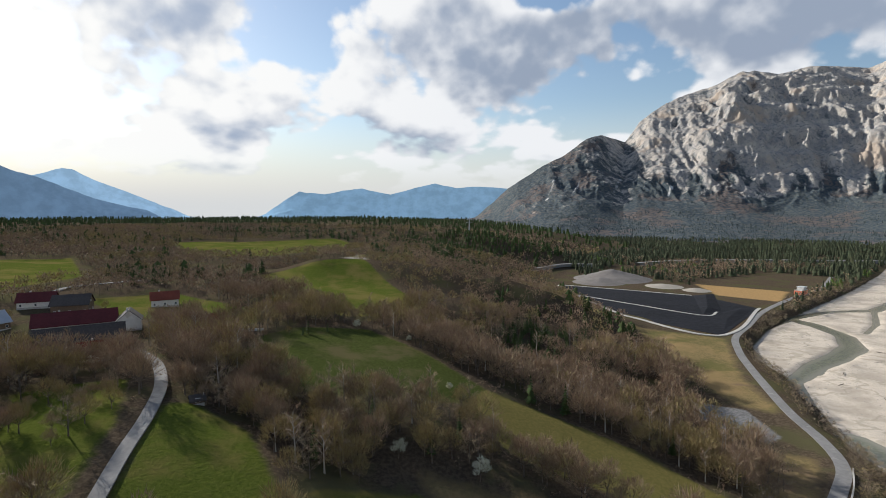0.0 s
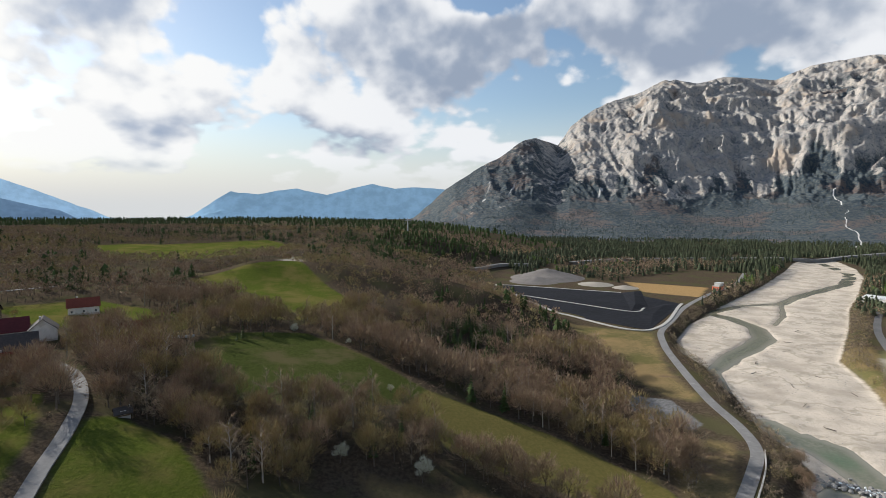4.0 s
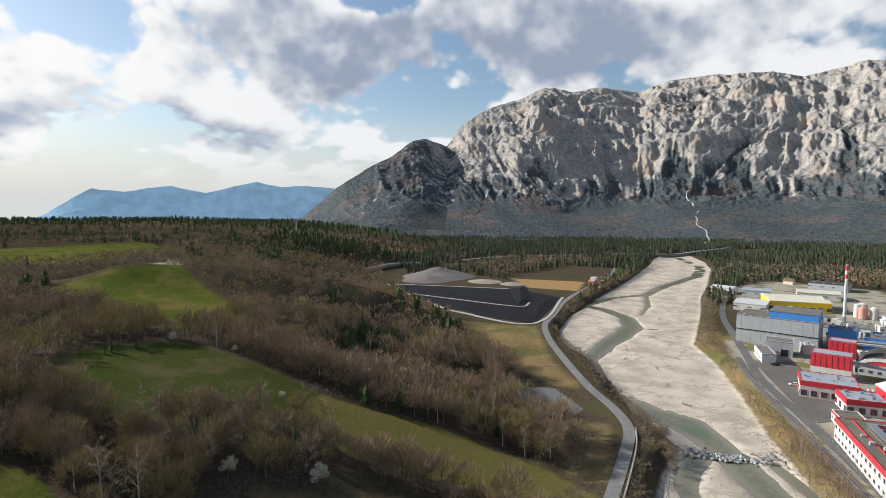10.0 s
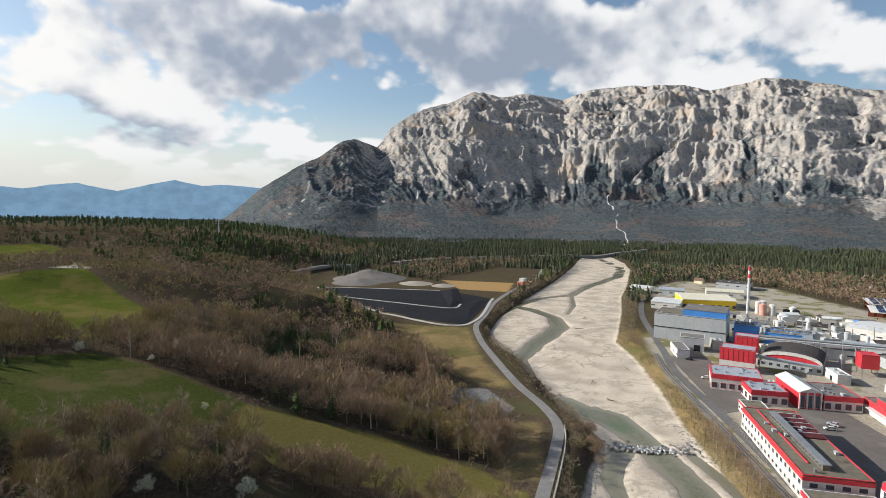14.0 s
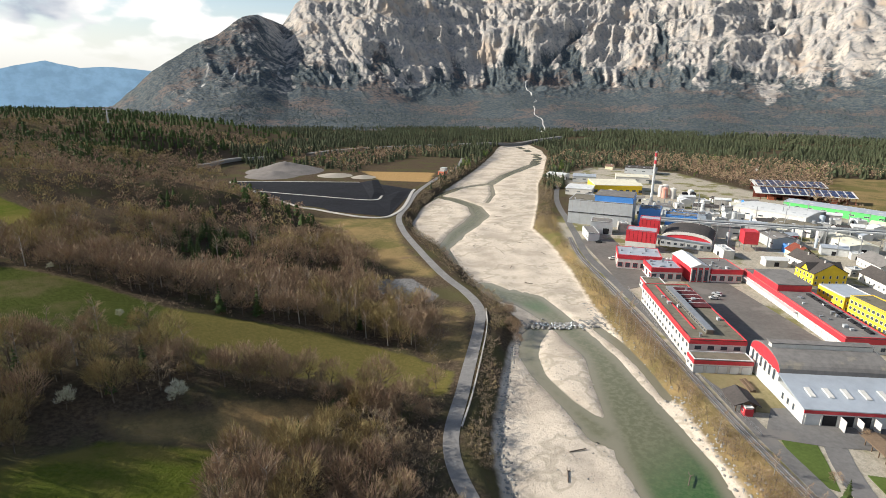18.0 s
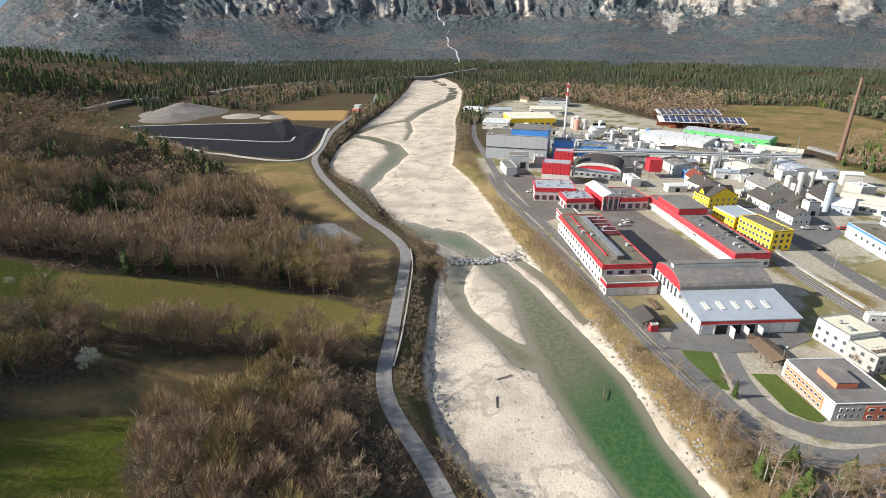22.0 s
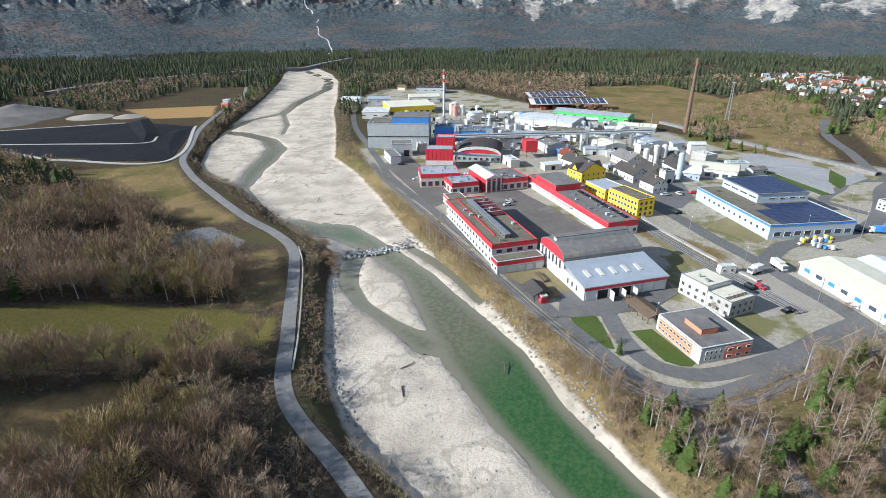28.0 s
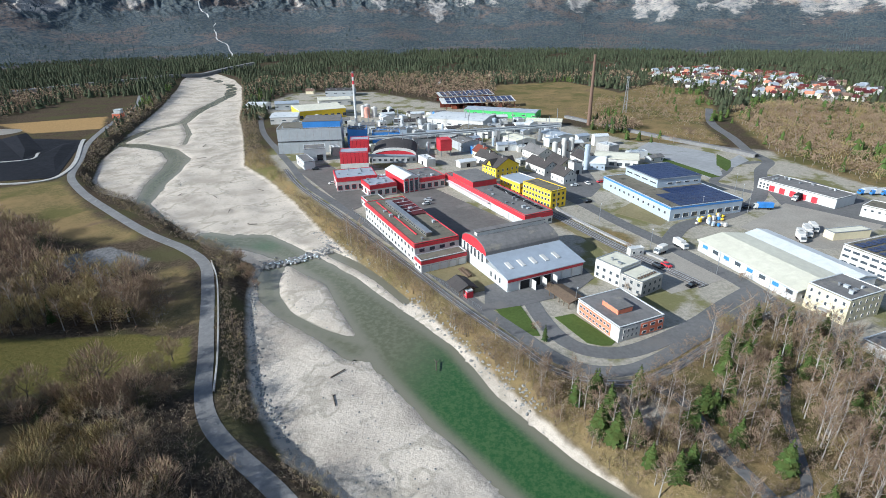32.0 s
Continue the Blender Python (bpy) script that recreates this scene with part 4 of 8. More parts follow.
patch("works_yard", [(176, 80), (252, 152), (262, 140), (216, 66), (198, 60), (186, 72)], M["yard"], 0.13, "dark worn asphalt yard between red factory wings")
patch("north_yard", [(205, 150), (240, 200), (258, 226), (276, 214), (250, 176), (232, 146)], M["yard"], 0.136, "dark asphalt loading yard beside the siding")
patch("hall_apron", [(140, 56), (150, 44), (164, 32), (178, 28), (188, 36), (168, 54), (156, 62)], M["asphalt"], 0.145, "asphalt apron before the fire hall doors")
patch("hall_side_yard", [(150, 64), (158, 86), (164, 92), (176, 80), (158, 56)], M["drygrass"], 0.125, "bare brown yard beside the hall")
patch("lawn", [(145, 34.5), (134.7, 22.5), (134.9, 18.5), (136.3, 15.8), (138.4, 15.2), (149.6, 29.6)], M["lawn"], 0.19, "small green lawn beside the orange building", "lawn")
patch("lawn", [(143, 53.5), (136, 47), (131.5, 39), (133, 35.8), (141, 41.2), (148, 46.5)], M["lawn"], 0.105, "grass verge inside the road bend", "lawn")
patch("car_park", [(396, 36), (422, 30), (404, -4), (398, -13), (342, -17), (333, -10)], M["paved"], 0.122, "empty pale grey car park", "car park")
patch("lawn", [(394, 38), (338, -16), (334, -11), (388, 42)], M["lawn"], 0.14, "narrow grass strip beside the car park", "lawn")
patch("car_park", [(363, -15), (400, -28), (386, -33), (364, -24)], M["paved"], 0.105, "small pale grey parking area", "car park")
patch("lawn", [(352, -19.5), (366, -14), (397, -14.5), (380, -22.5), (364, -22)], M["lawn"], 0.165, "grass island between the car parks", "lawn")
patch("truck_yard", [(253, -22), (277, -34), (298, -44), (280, -80), (240, -56), (238, -42)], M["gravelroad"], 0.07, "gravel truck yard with a grass edge")
patch("east_yard", [(282, -44), (330, -36), (350, -60), (300, -100), (276, -80)], M["asphalt"], 0.06, "asphalt yard before the grey hall")
patch("site_yard", [(176, 2), (196, 24), (212, 4), (196, -16)], M["gravelroad"], 0.064, "dusty gravel lot of the building site")
patch("verge", [(198, 22), (224, 50), (232, 44), (206, 16)], M["drygrass"], 0.052, "dry grass verge beside the street", "verge")
patch("plot", [(252, 32), (276, 24), (262, 4), (242, 10)], M["drygrass"], 0.075, "brown fallow plot beside the blue hall", "verge")
patch("east_lot", [(258, 64), (290, 110), (330, 60), (292, 44), (272, 46)], M["asphalt"], 0.048, "asphalt parking lot before old houses", "car park")


# ---- buildings ----
def part(name, bm, material, parent, label=""):
    """Links a bmesh as one mesh object under a thing or part."""
    me = bpy.data.meshes.new(name)
    bmesh.ops.recalc_face_normals(bm, faces=bm.faces)
    bm.to_mesh(me)
    bm.free()
    for q in material if isinstance(material, (list, tuple)) else [material]:
        me.materials.append(q)
    ob = new(name, me)
    ob.parent = parent
    return tagged(ob, label)


def add_box(bm, x0, x1, y0, y1, z0, z1, slot=0):
    v = [bm.verts.new(p) for p in ((x0, y0, z0), (x1, y0, z0), (x1, y1, z0), (x0, y1, z0), (x0, y0, z1), (x1, y0, z1), (x1, y1, z1), (x0, y1, z1))]
    for q in ((3, 2, 1, 0), (4, 5, 6, 7), (0, 1, 5, 4), (1, 2, 6, 5), (2, 3, 7, 6), (3, 0, 4, 7)):
        bm.faces.new([v[i] for i in q]).material_index = slot
    return v


def add_prism(bm, outline, x0, x1, slot=0):
    """An outline in y and z, drawn out from x0 to x1."""
    a = [bm.verts.new((x0, y, z)) for y, z in outline]
    b = [bm.verts.new((x1, y, z)) for y, z in outline]
    n = len(outline)
    bm.faces.new(a).material_index = slot
    bm.faces.new(b[::-1]).material_index = slot
    for i in range(n):
        bm.faces.new([a[i], a[(i + 1) % n], b[(i + 1) % n], b[i]]).material_index = slot


def add_tube(bm, x, y, z0, z1, r0, r1, sides=12, slot=0, cap=True):
    a = [bm.verts.new((x + r0 * math.cos(6.2832 * i / sides), y + r0 * math.sin(6.2832 * i / sides), z0)) for i in range(sides)]
    b = [bm.verts.new((x + r1 * math.cos(6.2832 * i / sides), y + r1 * math.sin(6.2832 * i / sides), z1)) for i in range(sides)]
    for i in range(sides):
        bm.faces.new([a[i], a[(i + 1) % sides], b[(i + 1) % sides], b[i]]).material_index = slot
    if cap:
        bm.faces.new(b).material_index = slot
        bm.faces.new(a[::-1]).material_index = slot


def add_bar(bm, p, q, r, sides=5, slot=0):
    """A round bar between two points."""
    p, q = Vector(p), Vector(q)
    d = (q - p).normalized()
    u = d.orthogonal().normalized()
    w = d.cross(u)
    ends = [[bm.verts.new(e + r * (math.cos(6.2832 * i / sides) * u + math.sin(6.2832 * i / sides) * w)) for i in range(sides)] for e in (p, q)]
    for i in range(sides):
        bm.faces.new([ends[0][i], ends[0][(i + 1) % sides], ends[1][(i + 1) % sides], ends[1][i]]).material_index = slot
    bm.faces.new(ends[0][::-1]).material_index = slot
    bm.faces.new(ends[1]).material_index = slot


WINDOW_MESHES = {}


def window_mesh(w, h, frame_mat, glass_mat, name="window"):
    key = (round(w, 2), round(h, 2), frame_mat.name, glass_mat.name, name)
    if key not in WINDOW_MESHES:
        bm = bmesh.new()
        f = 0.09
        ring = []
        for y in (-0.05, 0.12):
            for q in (0, f):
                ring.append([bm.verts.new(p) for p in ((-w / 2 + q, y, q), (w / 2 - q, y, q), (w / 2 - q, y, h - q), (-w / 2 + q, y, h - q))])
        for a, b in ((0, 1), (1, 3), (3, 2), (2, 0)):
            for i in range(4):
                bm.faces.new([ring[a][i], ring[a][(i + 1) % 4], ring[b][(i + 1) % 4], ring[b][i]])
        pane = bmesh.new()
        add_box(pane, -w / 2 + f, w / 2 - f, -0.05, 0.03, f, h - f)
        me = []
        for q, nm, mt in ((bm, name, frame_mat), (pane, "pane" if glass_mat.name == "window_glass" else "panel", glass_mat)):
            bmesh.ops.recalc_face_normals(q, faces=q.faces)
            data = bpy.data.meshes.new(nm)
            q.to_mesh(data)
            q.free()
            data.materials.append(mt)
            me.append(data)
        WINDOW_MESHES[key] = me
    return WINDOW_MESHES[key]


def put_window(name, meshes, parent, m):
    """A window or gate in its frame, with its pane."""
    ob = new(name, meshes[0])
    ob.parent = parent
    ob.matrix_local = m
    inner = new(meshes[1].name.split(".")[0], meshes[1])
    inner.parent = ob
    return ob


FOOTPRINTS = []


class Building:
    """A building round its centre; its long side runs along the angle."""

    def __init__(self, name, x, y, length, width, angle, label, category, z=4.0, group=""):
        self.root = new(name)
        self.root.matrix_world = pose(x, y, z, 0, 0, angle)
        tagged(self.root, label, category, group)
        self.l, self.w = length, width
        FOOTPRINTS.append((x, y, math.hypot(length, width) / 2))

    def walls(self, h, material, band=None, band_h=0.0, plinth=None, x0=None, x1=None, y0=None, y1=None, name="wall", base=0.0):
        x0, x1 = (-self.l / 2 if x0 is None else x0), (self.l / 2 if x1 is None else x1)
        y0, y1 = (-self.w / 2 if y0 is None else y0), (self.w / 2 if y1 is None else y1)
        bm = bmesh.new()
        add_box(bm, x0, x1, y0, y1, base - (0.6 if base == 0 else 0), base + h)
        self.wall = part(name, bm, material, self.root)
        if band:
            bm = bmesh.new()
            add_box(bm, x0 - 0.12, x1 + 0.12, y0 - 0.12, y1 + 0.12, base + h - band_h, base + h + 0.35)
            part("fascia_band", bm, band, self.root, "coloured fascia band under the roof edge")
        if plinth:
            bm = bmesh.new()
            add_box(bm, x0 - 0.08, x1 + 0.08, y0 - 0.08, y1 + 0.08, -0.6, 0.7)
            part("plinth", bm, plinth, self.root)
        return self

    def flat(self, h, material, x0=None, x1=None, y0=None, y1=None, rim=None, clutter=0, seed=1):
        x0, x1 = (-self.l / 2 if x0 is None else x0), (self.l / 2 if x1 is None else x1)
        y0, y1 = (-self.w / 2 if y0 is None else y0), (self.w / 2 if y1 is None else y1)
        bm = bmesh.new()
        add_box(bm, x0 + 0.2, x1 - 0.2, y0 + 0.2, y1 - 0.2, h, h + 0.38)
        roof = part("roof", bm, material, self.root)
        bm = bmesh.new()
        for a in ((x0, x1, y0, y0 + 0.35), (x0, x1, y1 - 0.35, y1), (x0, x0 + 0.35, y0 + 0.35, y1 - 0.35), (x1 - 0.35, x1, y0 + 0.35, y1 - 0.35)):
            add_box(bm, *a, h + 0.353, h + 0.62)
        part("parapet", bm, rim or M["steel"], self.root)
        r = random.Random(seed)
        for _ in range(clutter):
            bm = bmesh.new()
            cx, cy = r.uniform(x0 + 2, x1 - 2), r.uniform(y0 + 2, y1 - 2)
            sx, sy, sz = r.uniform(0.25, 0.75), r.uniform(0.25, 0.75), r.uniform(0.4, 1.1)
            add_box(bm, cx - sx, cx + sx, cy - sy, cy + sy, h + 0.38, h + 0.38 + sz)
            add_box(bm, cx - sx - 0.1, cx + sx + 0.1, cy - sy - 0.1, cy + sy + 0.1, h + 0.38 + sz, h + 0.5 + sz)
            part("roof_vent", bm, M["steel"] if r.random() < 0.5 else M["grey"], roof)
        return self

    def gable(self, h, rise, material, wall_mat, over=0.5, along="x", x0=None, x1=None, y0=None, y1=None, chimneys=0):
        x0, x1 = (-self.l / 2 if x0 is None else x0), (self.l / 2 if x1 is None else x1)
        y0, y1 = (-self.w / 2 if y0 is None else y0), (self.w / 2 if y1 is None else y1)
        turn = along == "y"
        if turn:
            x0, x1, y0, y1 = y0, y1, x0, x1
        ym = (y0 + y1) / 2
        bm = bmesh.new()
        add_prism(bm, [(y0, h), (y1, h), (ym, h + rise)], x0, x1)
        wall = bm
        roof = bmesh.new()
        slope = rise / ((y1 - y0) / 2)
        t = 0.28
        add_prism(roof, [(y0 - over, h - over * slope), (ym, h + rise), (ym, h + rise + t), (y0 - over, h - over * slope + t)], x0 - over, x1 + over)
        add_prism(roof, [(ym, h + rise + 0.004), (y1 + over, h - over * slope), (y1 + over, h - over * slope + t), (ym, h + rise + t - 0.004)], x0 - over, x1 + over)
        if turn:
            for q in (wall, roof):
                bmesh.ops.rotate(q, verts=q.verts, cent=(0, 0, 0), matrix=Matrix.Rotation(radians(90), 3, "Z"))
                bmesh.ops.scale(q, verts=q.verts, vec=(-1, 1, 1))
        part("gable_wall", wall, wall_mat, self.root)
        ob = part("roof", roof, material, self.root)
        for i in range(chimneys):
            bm = bmesh.new()
            cx = x0 + (x1 - x0) * (0.3 + 0.4 * i)
            add_box(bm, cx - 0.4, cx + 0.4, ym + 0.5, ym + 1.2, h + rise * 0.5, h + rise + 0.9)
            part("chimney", bm, M["concrete"], ob)
        return self

    def arch(self, h, rise, material, wall_mat, trim=None, steps=14, x0=None, x1=None, y0=None, y1=None):
        """A barrel roof whose axis runs along y."""
        x0, x1 = (-self.l / 2 if x0 is None else x0), (self.l / 2 if x1 is None else x1)
        y0, y1 = (-self.w / 2 if y0 is None else y0), (self.w / 2 if y1 is None else y1)
        mid, half = (x0 + x1) / 2, (x1 - x0) / 2
        line = [(mid - half * math.cos(math.pi * i / steps), h + rise * math.sin(math.pi * i / steps) ** 0.8) for i in range(steps + 1)]

        def shell(pts, ya, yb):
            bm = bmesh.new()
            a, b = [bm.verts.new((x, ya, z)) for x, z in pts], [bm.verts.new((x, yb, z)) for x, z in pts]
            n = len(pts)
            bm.faces.new(a)
            bm.faces.new(b[::-1])
            for i in range(n):
                bm.faces.new([a[i], b[i], b[(i + 1) % n], a[(i + 1) % n]])
            return bm
        part("gable_wall", shell(line, y0 + 0.1, y1 - 0.1), wall_mat, self.root)
        outer = [(x, z + 0.35) for x, z in line]
        roof = part("roof", shell(line[:] + outer[::-1], y0, y1), material, self.root)
        if trim:
            for ya, yb in ((y0 - 0.25, y0 - 0.01), (y1 + 0.01, y1 + 0.25)):
                part("arch_trim", shell([(x, z - 1.3) for x, z in line] + [(x, z + 0.5) for x, z in line][::-1], ya, yb), trim, self.root, "coloured curved gable trim")
        return roof

    def windows(self, side, z, w, h, count, start=None, end=None, frame_mat=None, glass=None, name="window", off=0.0):
        """A row of windows on the side +x, -x, +y or -y."""
        me = window_mesh(w, h, frame_mat or M["white"], glass or M["glass"], name)
        span = self.l if side[1] == "y" else self.w
        a, b = (-span / 2 + 1.5 if start is None else start), (span / 2 - 1.5 if end is None else end)
        for i in range(count):
            s = (a + b) / 2 if count == 1 else a + (b - a) * i / (count - 1)
            m = {"+y": pose(s, self.w / 2 + off, z), "-y": pose(s, -self.w / 2 - off, z, 0, 0, 180), "-x": pose(-self.l / 2 - off, s, z, 0, 0, 90), "+x": pose(self.l / 2 + off, s, z, 0, 0, -90)}[side]
            put_window(name, me, self.root, m)
        return self

    def box(self, name, x0, x1, y0, y1, z0, z1, material, label=""):
        bm = bmesh.new()
        add_box(bm, x0, x1, y0, y1, z0, z1)
        return part(name, bm, material, self.root, label)


def left_wing():
    b = Building("factory_wing", 188, 109, 57, 19, 51, "long white two-storey factory wing with red roof band", "factory")
    b.walls(7.6, M["white"], M["red"], 0.9).flat(7.95, M["flatroof"], rim=M["red"], clutter=10, seed=3)
    b.windows("+y", 4.6, 1.7, 1.7, 16, -26.5, 26.5)
    b.windows("+y", 1.2, 1.7, 1.4, 16, -26.5, 26.5)
    b.windows("-x", 4.6, 2.4, 1.6, 4, -6.5, 6.5)
    # raised roof light running along the roof
    b.box("roof_light", -24, 20, 0.2, 2.4, 8.3, 10.1, M["flatroof"], "long raised roof light")
    b.box("roof_light_cap", -24.3, 20.3, 0.0, 2.6, 10.1, 10.35, M["steel"])
    me = window_mesh(2.0, 0.9, M["steel"], M["glass"])
    for i in range(18):
        put_window("window", me, b.root, pose(-22.5 + 2.45 * i, 2.4, 8.8))
    b.box("roof_rib", -20, 26, 4.6, 5.0, 8.3, 8.7, M["red"])
    for i in range(5):
        b.box("sheet_roof", 1 + 4.6 * i, 5.2 + 4.6 * i, -9.0, -1.2, 8.33, 8.75 + 0.02 * (i % 2), M["maroon"], "maroon sheet roofing field")
        b.box("roof_rib", 5.22 + 4.6 * i, 5.5 + 4.6 * i, -9.0, -1.2, 8.33, 8.95, M["lightgrey"])
    a = Building("factory_annex", 166, 83.5, 6, 19, 51, "low white annex with red band and roller doors", "factory")
    a.walls(4.2, M["white"], M["red"], 0.9).flat(4.55, M["flatroof"], rim=M["lightgrey"])
    a.windows("-x", 0.05, 3.0, 2.7, 5, -7.6, 7.6, M["steel"], M["lightgrey"], "roller_door")
    a.windows("+y", 1.2, 1.6, 1.4, 2, -1.5, 1.5)


def fire_hall():
    b = Building("hall", 178, 56, 34, 32, 50, "large grey hall with barrel roof and red trim", "hall")
    b.walls(7.5, M["lightgrey"], x0=-2, x1=17)
    b.arch(7.5, 4.4, M["felt"], M["red"], x0=-2, x1=17)
    b.walls(5.0, M["lightgrey"], x0=-17, x1=-2.02)
    bm = bmesh.new()
    a = [(-17.6, 5.0), (-1.9, 7.6), (-1.9, 7.9), (-17.6, 5.3)]
    va, vb = [bm.verts.new((x, -16.5, z)) for x, z in a], [bm.verts.new((x, 16.5, z)) for x, z in a]
    bm.faces.new(va)
    bm.faces.new(vb[::-1])
    for i in range(4):
        bm.faces.new([va[i], vb[i], vb[(i + 1) % 4], va[(i + 1) % 4]])
    lean = part("lean_to_roof", bm, M["metalroof"], b.root, "blue-grey sheet lean-to roof")
    for i in range(5):
        bm = bmesh.new()
        y = 11.5 - 5.0 * i
        vs = []
        for yy in (y - 0.75, y + 0.75):
            vs.append([bm.verts.new((x, yy, 5.0 + (x + 17.6) * 0.1656 + dz)) for x, dz in ((-12.5, 0.28), (-8.5, 0.28), (-8.5, 0.62), (-12.5, 0.62))])
        bm.faces.new(vs[0])
        bm.faces.new(vs[1][::-1])
        for k in range(4):
            bm.faces.new([vs[0][k], vs[1][k], vs[1][(k + 1) % 4], vs[0][(k + 1) % 4]])
        part("skylight", bm, M["white"], lean, "white translucent skylight")
    b.box("ridge_light", 6.5, 8.6, -15, 15, 11.9, 13.6, M["white"], "white raised ridge light")
    b.box("ridge_light_cap", 6.4, 9.6, -15.3, 15.3, 13.6, 13.85, M["felt"])
    # end gable to the river: tall windows, lower wall, doors
    b.windows("+y", 4.2, 1.5, 3.6, 6, 0.5, 14.5, M["white"], M["glass"])
    b.windows("+y", 1.4, 1.2, 2.2, 3, -12, -6)
    b.box("fascia_band", -17.12, -16.9, -16, 16, 3.7, 4.9, M["red"], "red band above the gates")
    # open gates get a near-black panel, painted shade of the hall's inside
    me_open = window_mesh(4.0, 3.4, M["white"], M["dark"], "gate")
    me_shut = window_mesh(4.0, 3.4, M["white"], M["lightgrey"], "gate")
    for i in range(7):
        put_window("gate", me_shut if i in (0, 4, 5, 6) else me_open, b.root, pose(-17, -13.4 + 4.47 * (6 - i), 0.05, 0, 0, 90))
        bm = bmesh.new()
        add_box(bm, -17.35, -16.9, -15.8 + 4.47 * i, -15.4 + 4.47 * i, 0, 3.7)
        part("pier", bm, M["white"], b.root)
    for i in (2, 3, 4):
        bm = bmesh.new()
        y = -13.4 + 4.47 * (6 - i) + 2.0
        add_box(bm, -20.2, -17.4, y - 0.08, y + 0.08, 0.1, 3.5)
        part("gate_leaf", bm, M["white"], b.root, "opened white gate leaf")


def right_wing():
    b = Building("factory_wing", 246, 91, 79, 15, 51, "long low factory wing with red fascia and gate row", "factory")
    b.walls(5.4, M["white"], M["red"], 1.7).flat(5.75, M["felt"], rim=M["red"], clutter=16, seed=8)
    b.windows("+y", 0.05, 3.2, 3.1, 15, -37, 20, M["steel"], M["lightgrey"], "roller_door")
    b.windows("-x", 1.0, 1.8, 1.6, 4)
    b.box("roof_hall", 8, 30, -7, 7.3, 6.0, 9.0, M["red"], "raised red roof storey")
    b.box("roof_hall_cap", 7.8, 30.2, -7.2, 7.5, 9.0, 9.35, M["felt"])
    for i in range(9):
        b.box("solar_rack", -36 + 4.6 * i, -32.4 + 4.6 * i, -4.5, -3.0, 6.14, 6.8, M["dark"])
    b.box("dock_canopy", -10, 34, 7.6, 9.6, 3.3, 3.5, M["lightgrey"], "pale loading canopy")


def orange_building():
    b = Building("office_building", 151, 16, 19, 17, 49, "salmon-orange two-storey office with flat dark roof", "office building")
    b.walls(4.6, M["white"]).flat(4.6, M["felt"], rim=M["lightgrey"])
    b.box("facade_panel", -6, 8.6, 8.52, 8.62, 0.3, 4.3, M["orange"], "orange rendered facade field")
    b.box("facade_panel", -9.62, -9.52, -8.3, 0.5, 0.3, 4.3, M["orange"], "orange rendered facade field")
    b.windows("+y", 2.9, 1.1, 0.9, 9, -5, 7.6, off=0.14)
    b.windows("+y", 0.9, 1.1, 0.9, 9, -5, 7.6, off=0.14)
    b.windows("-x", 2.8, 0.7, 1.1, 4, 2.0, 6.6)
    b.windows("-x", 0.9, 0.7, 1.1, 4, 2.0, 6.6)
    b.windows("-x", 2.8, 1.6, 1.0, 3, -7, -1.0, off=0.14)
    b.windows("-x", 0.7, 1.6, 1.0, 3, -7, -1.0, off=0.14)
    b.box("roof_house", -3.5, 3.5, -1.5, 4.0, 4.98, 6.6, M["orange"], "small orange roof house")
    b.box("roof_house_cap", -3.7, 3.7, -1.7, 4.2, 6.6, 6.85, M["felt"])


def building_site():
    b = Building("shell_building", 179, 17, 20, 11, 59, "unfinished pale building with scaffolding", "building")
    b.walls(5.2, M["concrete"], x0=-10, x1=-1).flat(5.2, M["paleroof"], x0=-10, x1=-1)
    b.walls(6.6, M["white"], x0=-0.9, x1=10, name="tower_wall").flat(6.6, M["paleroof"], x0=-0.9, x1=10, clutter=2)
    b.windows("+y", 3.4, 1.2, 1.3, 7, -8.6, 8.6, M["concrete"])
    b.windows("+y", 0.8, 1.2, 1.3, 7, -8.6, 8.6, M["concrete"])
    b.windows("-x", 3.2, 1.2, 1.3, 4, -4, 4, M["concrete"])
    b.windows("-x", 0.8, 1.2, 1.3, 4, -4, 4, M["concrete"])
    s = Building("scaffold", 175.2, 10.6, 9, 1.2, 149, "steel scaffold with plank decks before the shell building", "scaffold")
    for i in range(6):
        for y in (-0.6, 0.6):
            bm = bmesh.new()
            add_bar(bm, (-4.5 + 1.8 * i, y, 0), (-4.5 + 1.8 * i, y, 6.6), 0.06)
            part("upright", bm, M["steel"], s.root)
    for k in range(3):
        s.box("deck", -4.6, 4.6, -0.6, 0.6, 1.9 * (k + 1), 1.9 * (k + 1) + 0.1, M["wood"])
        for y in (-0.6, 0.6):
            bm = bmesh.new()
            add_bar(bm, (-4.5, y, 1.9 * (k + 1) + 1), (4.5, y, 1.9 * (k + 1) + 1), 0.045)
            part("guard_rail", bm, M["steel"], s.root)


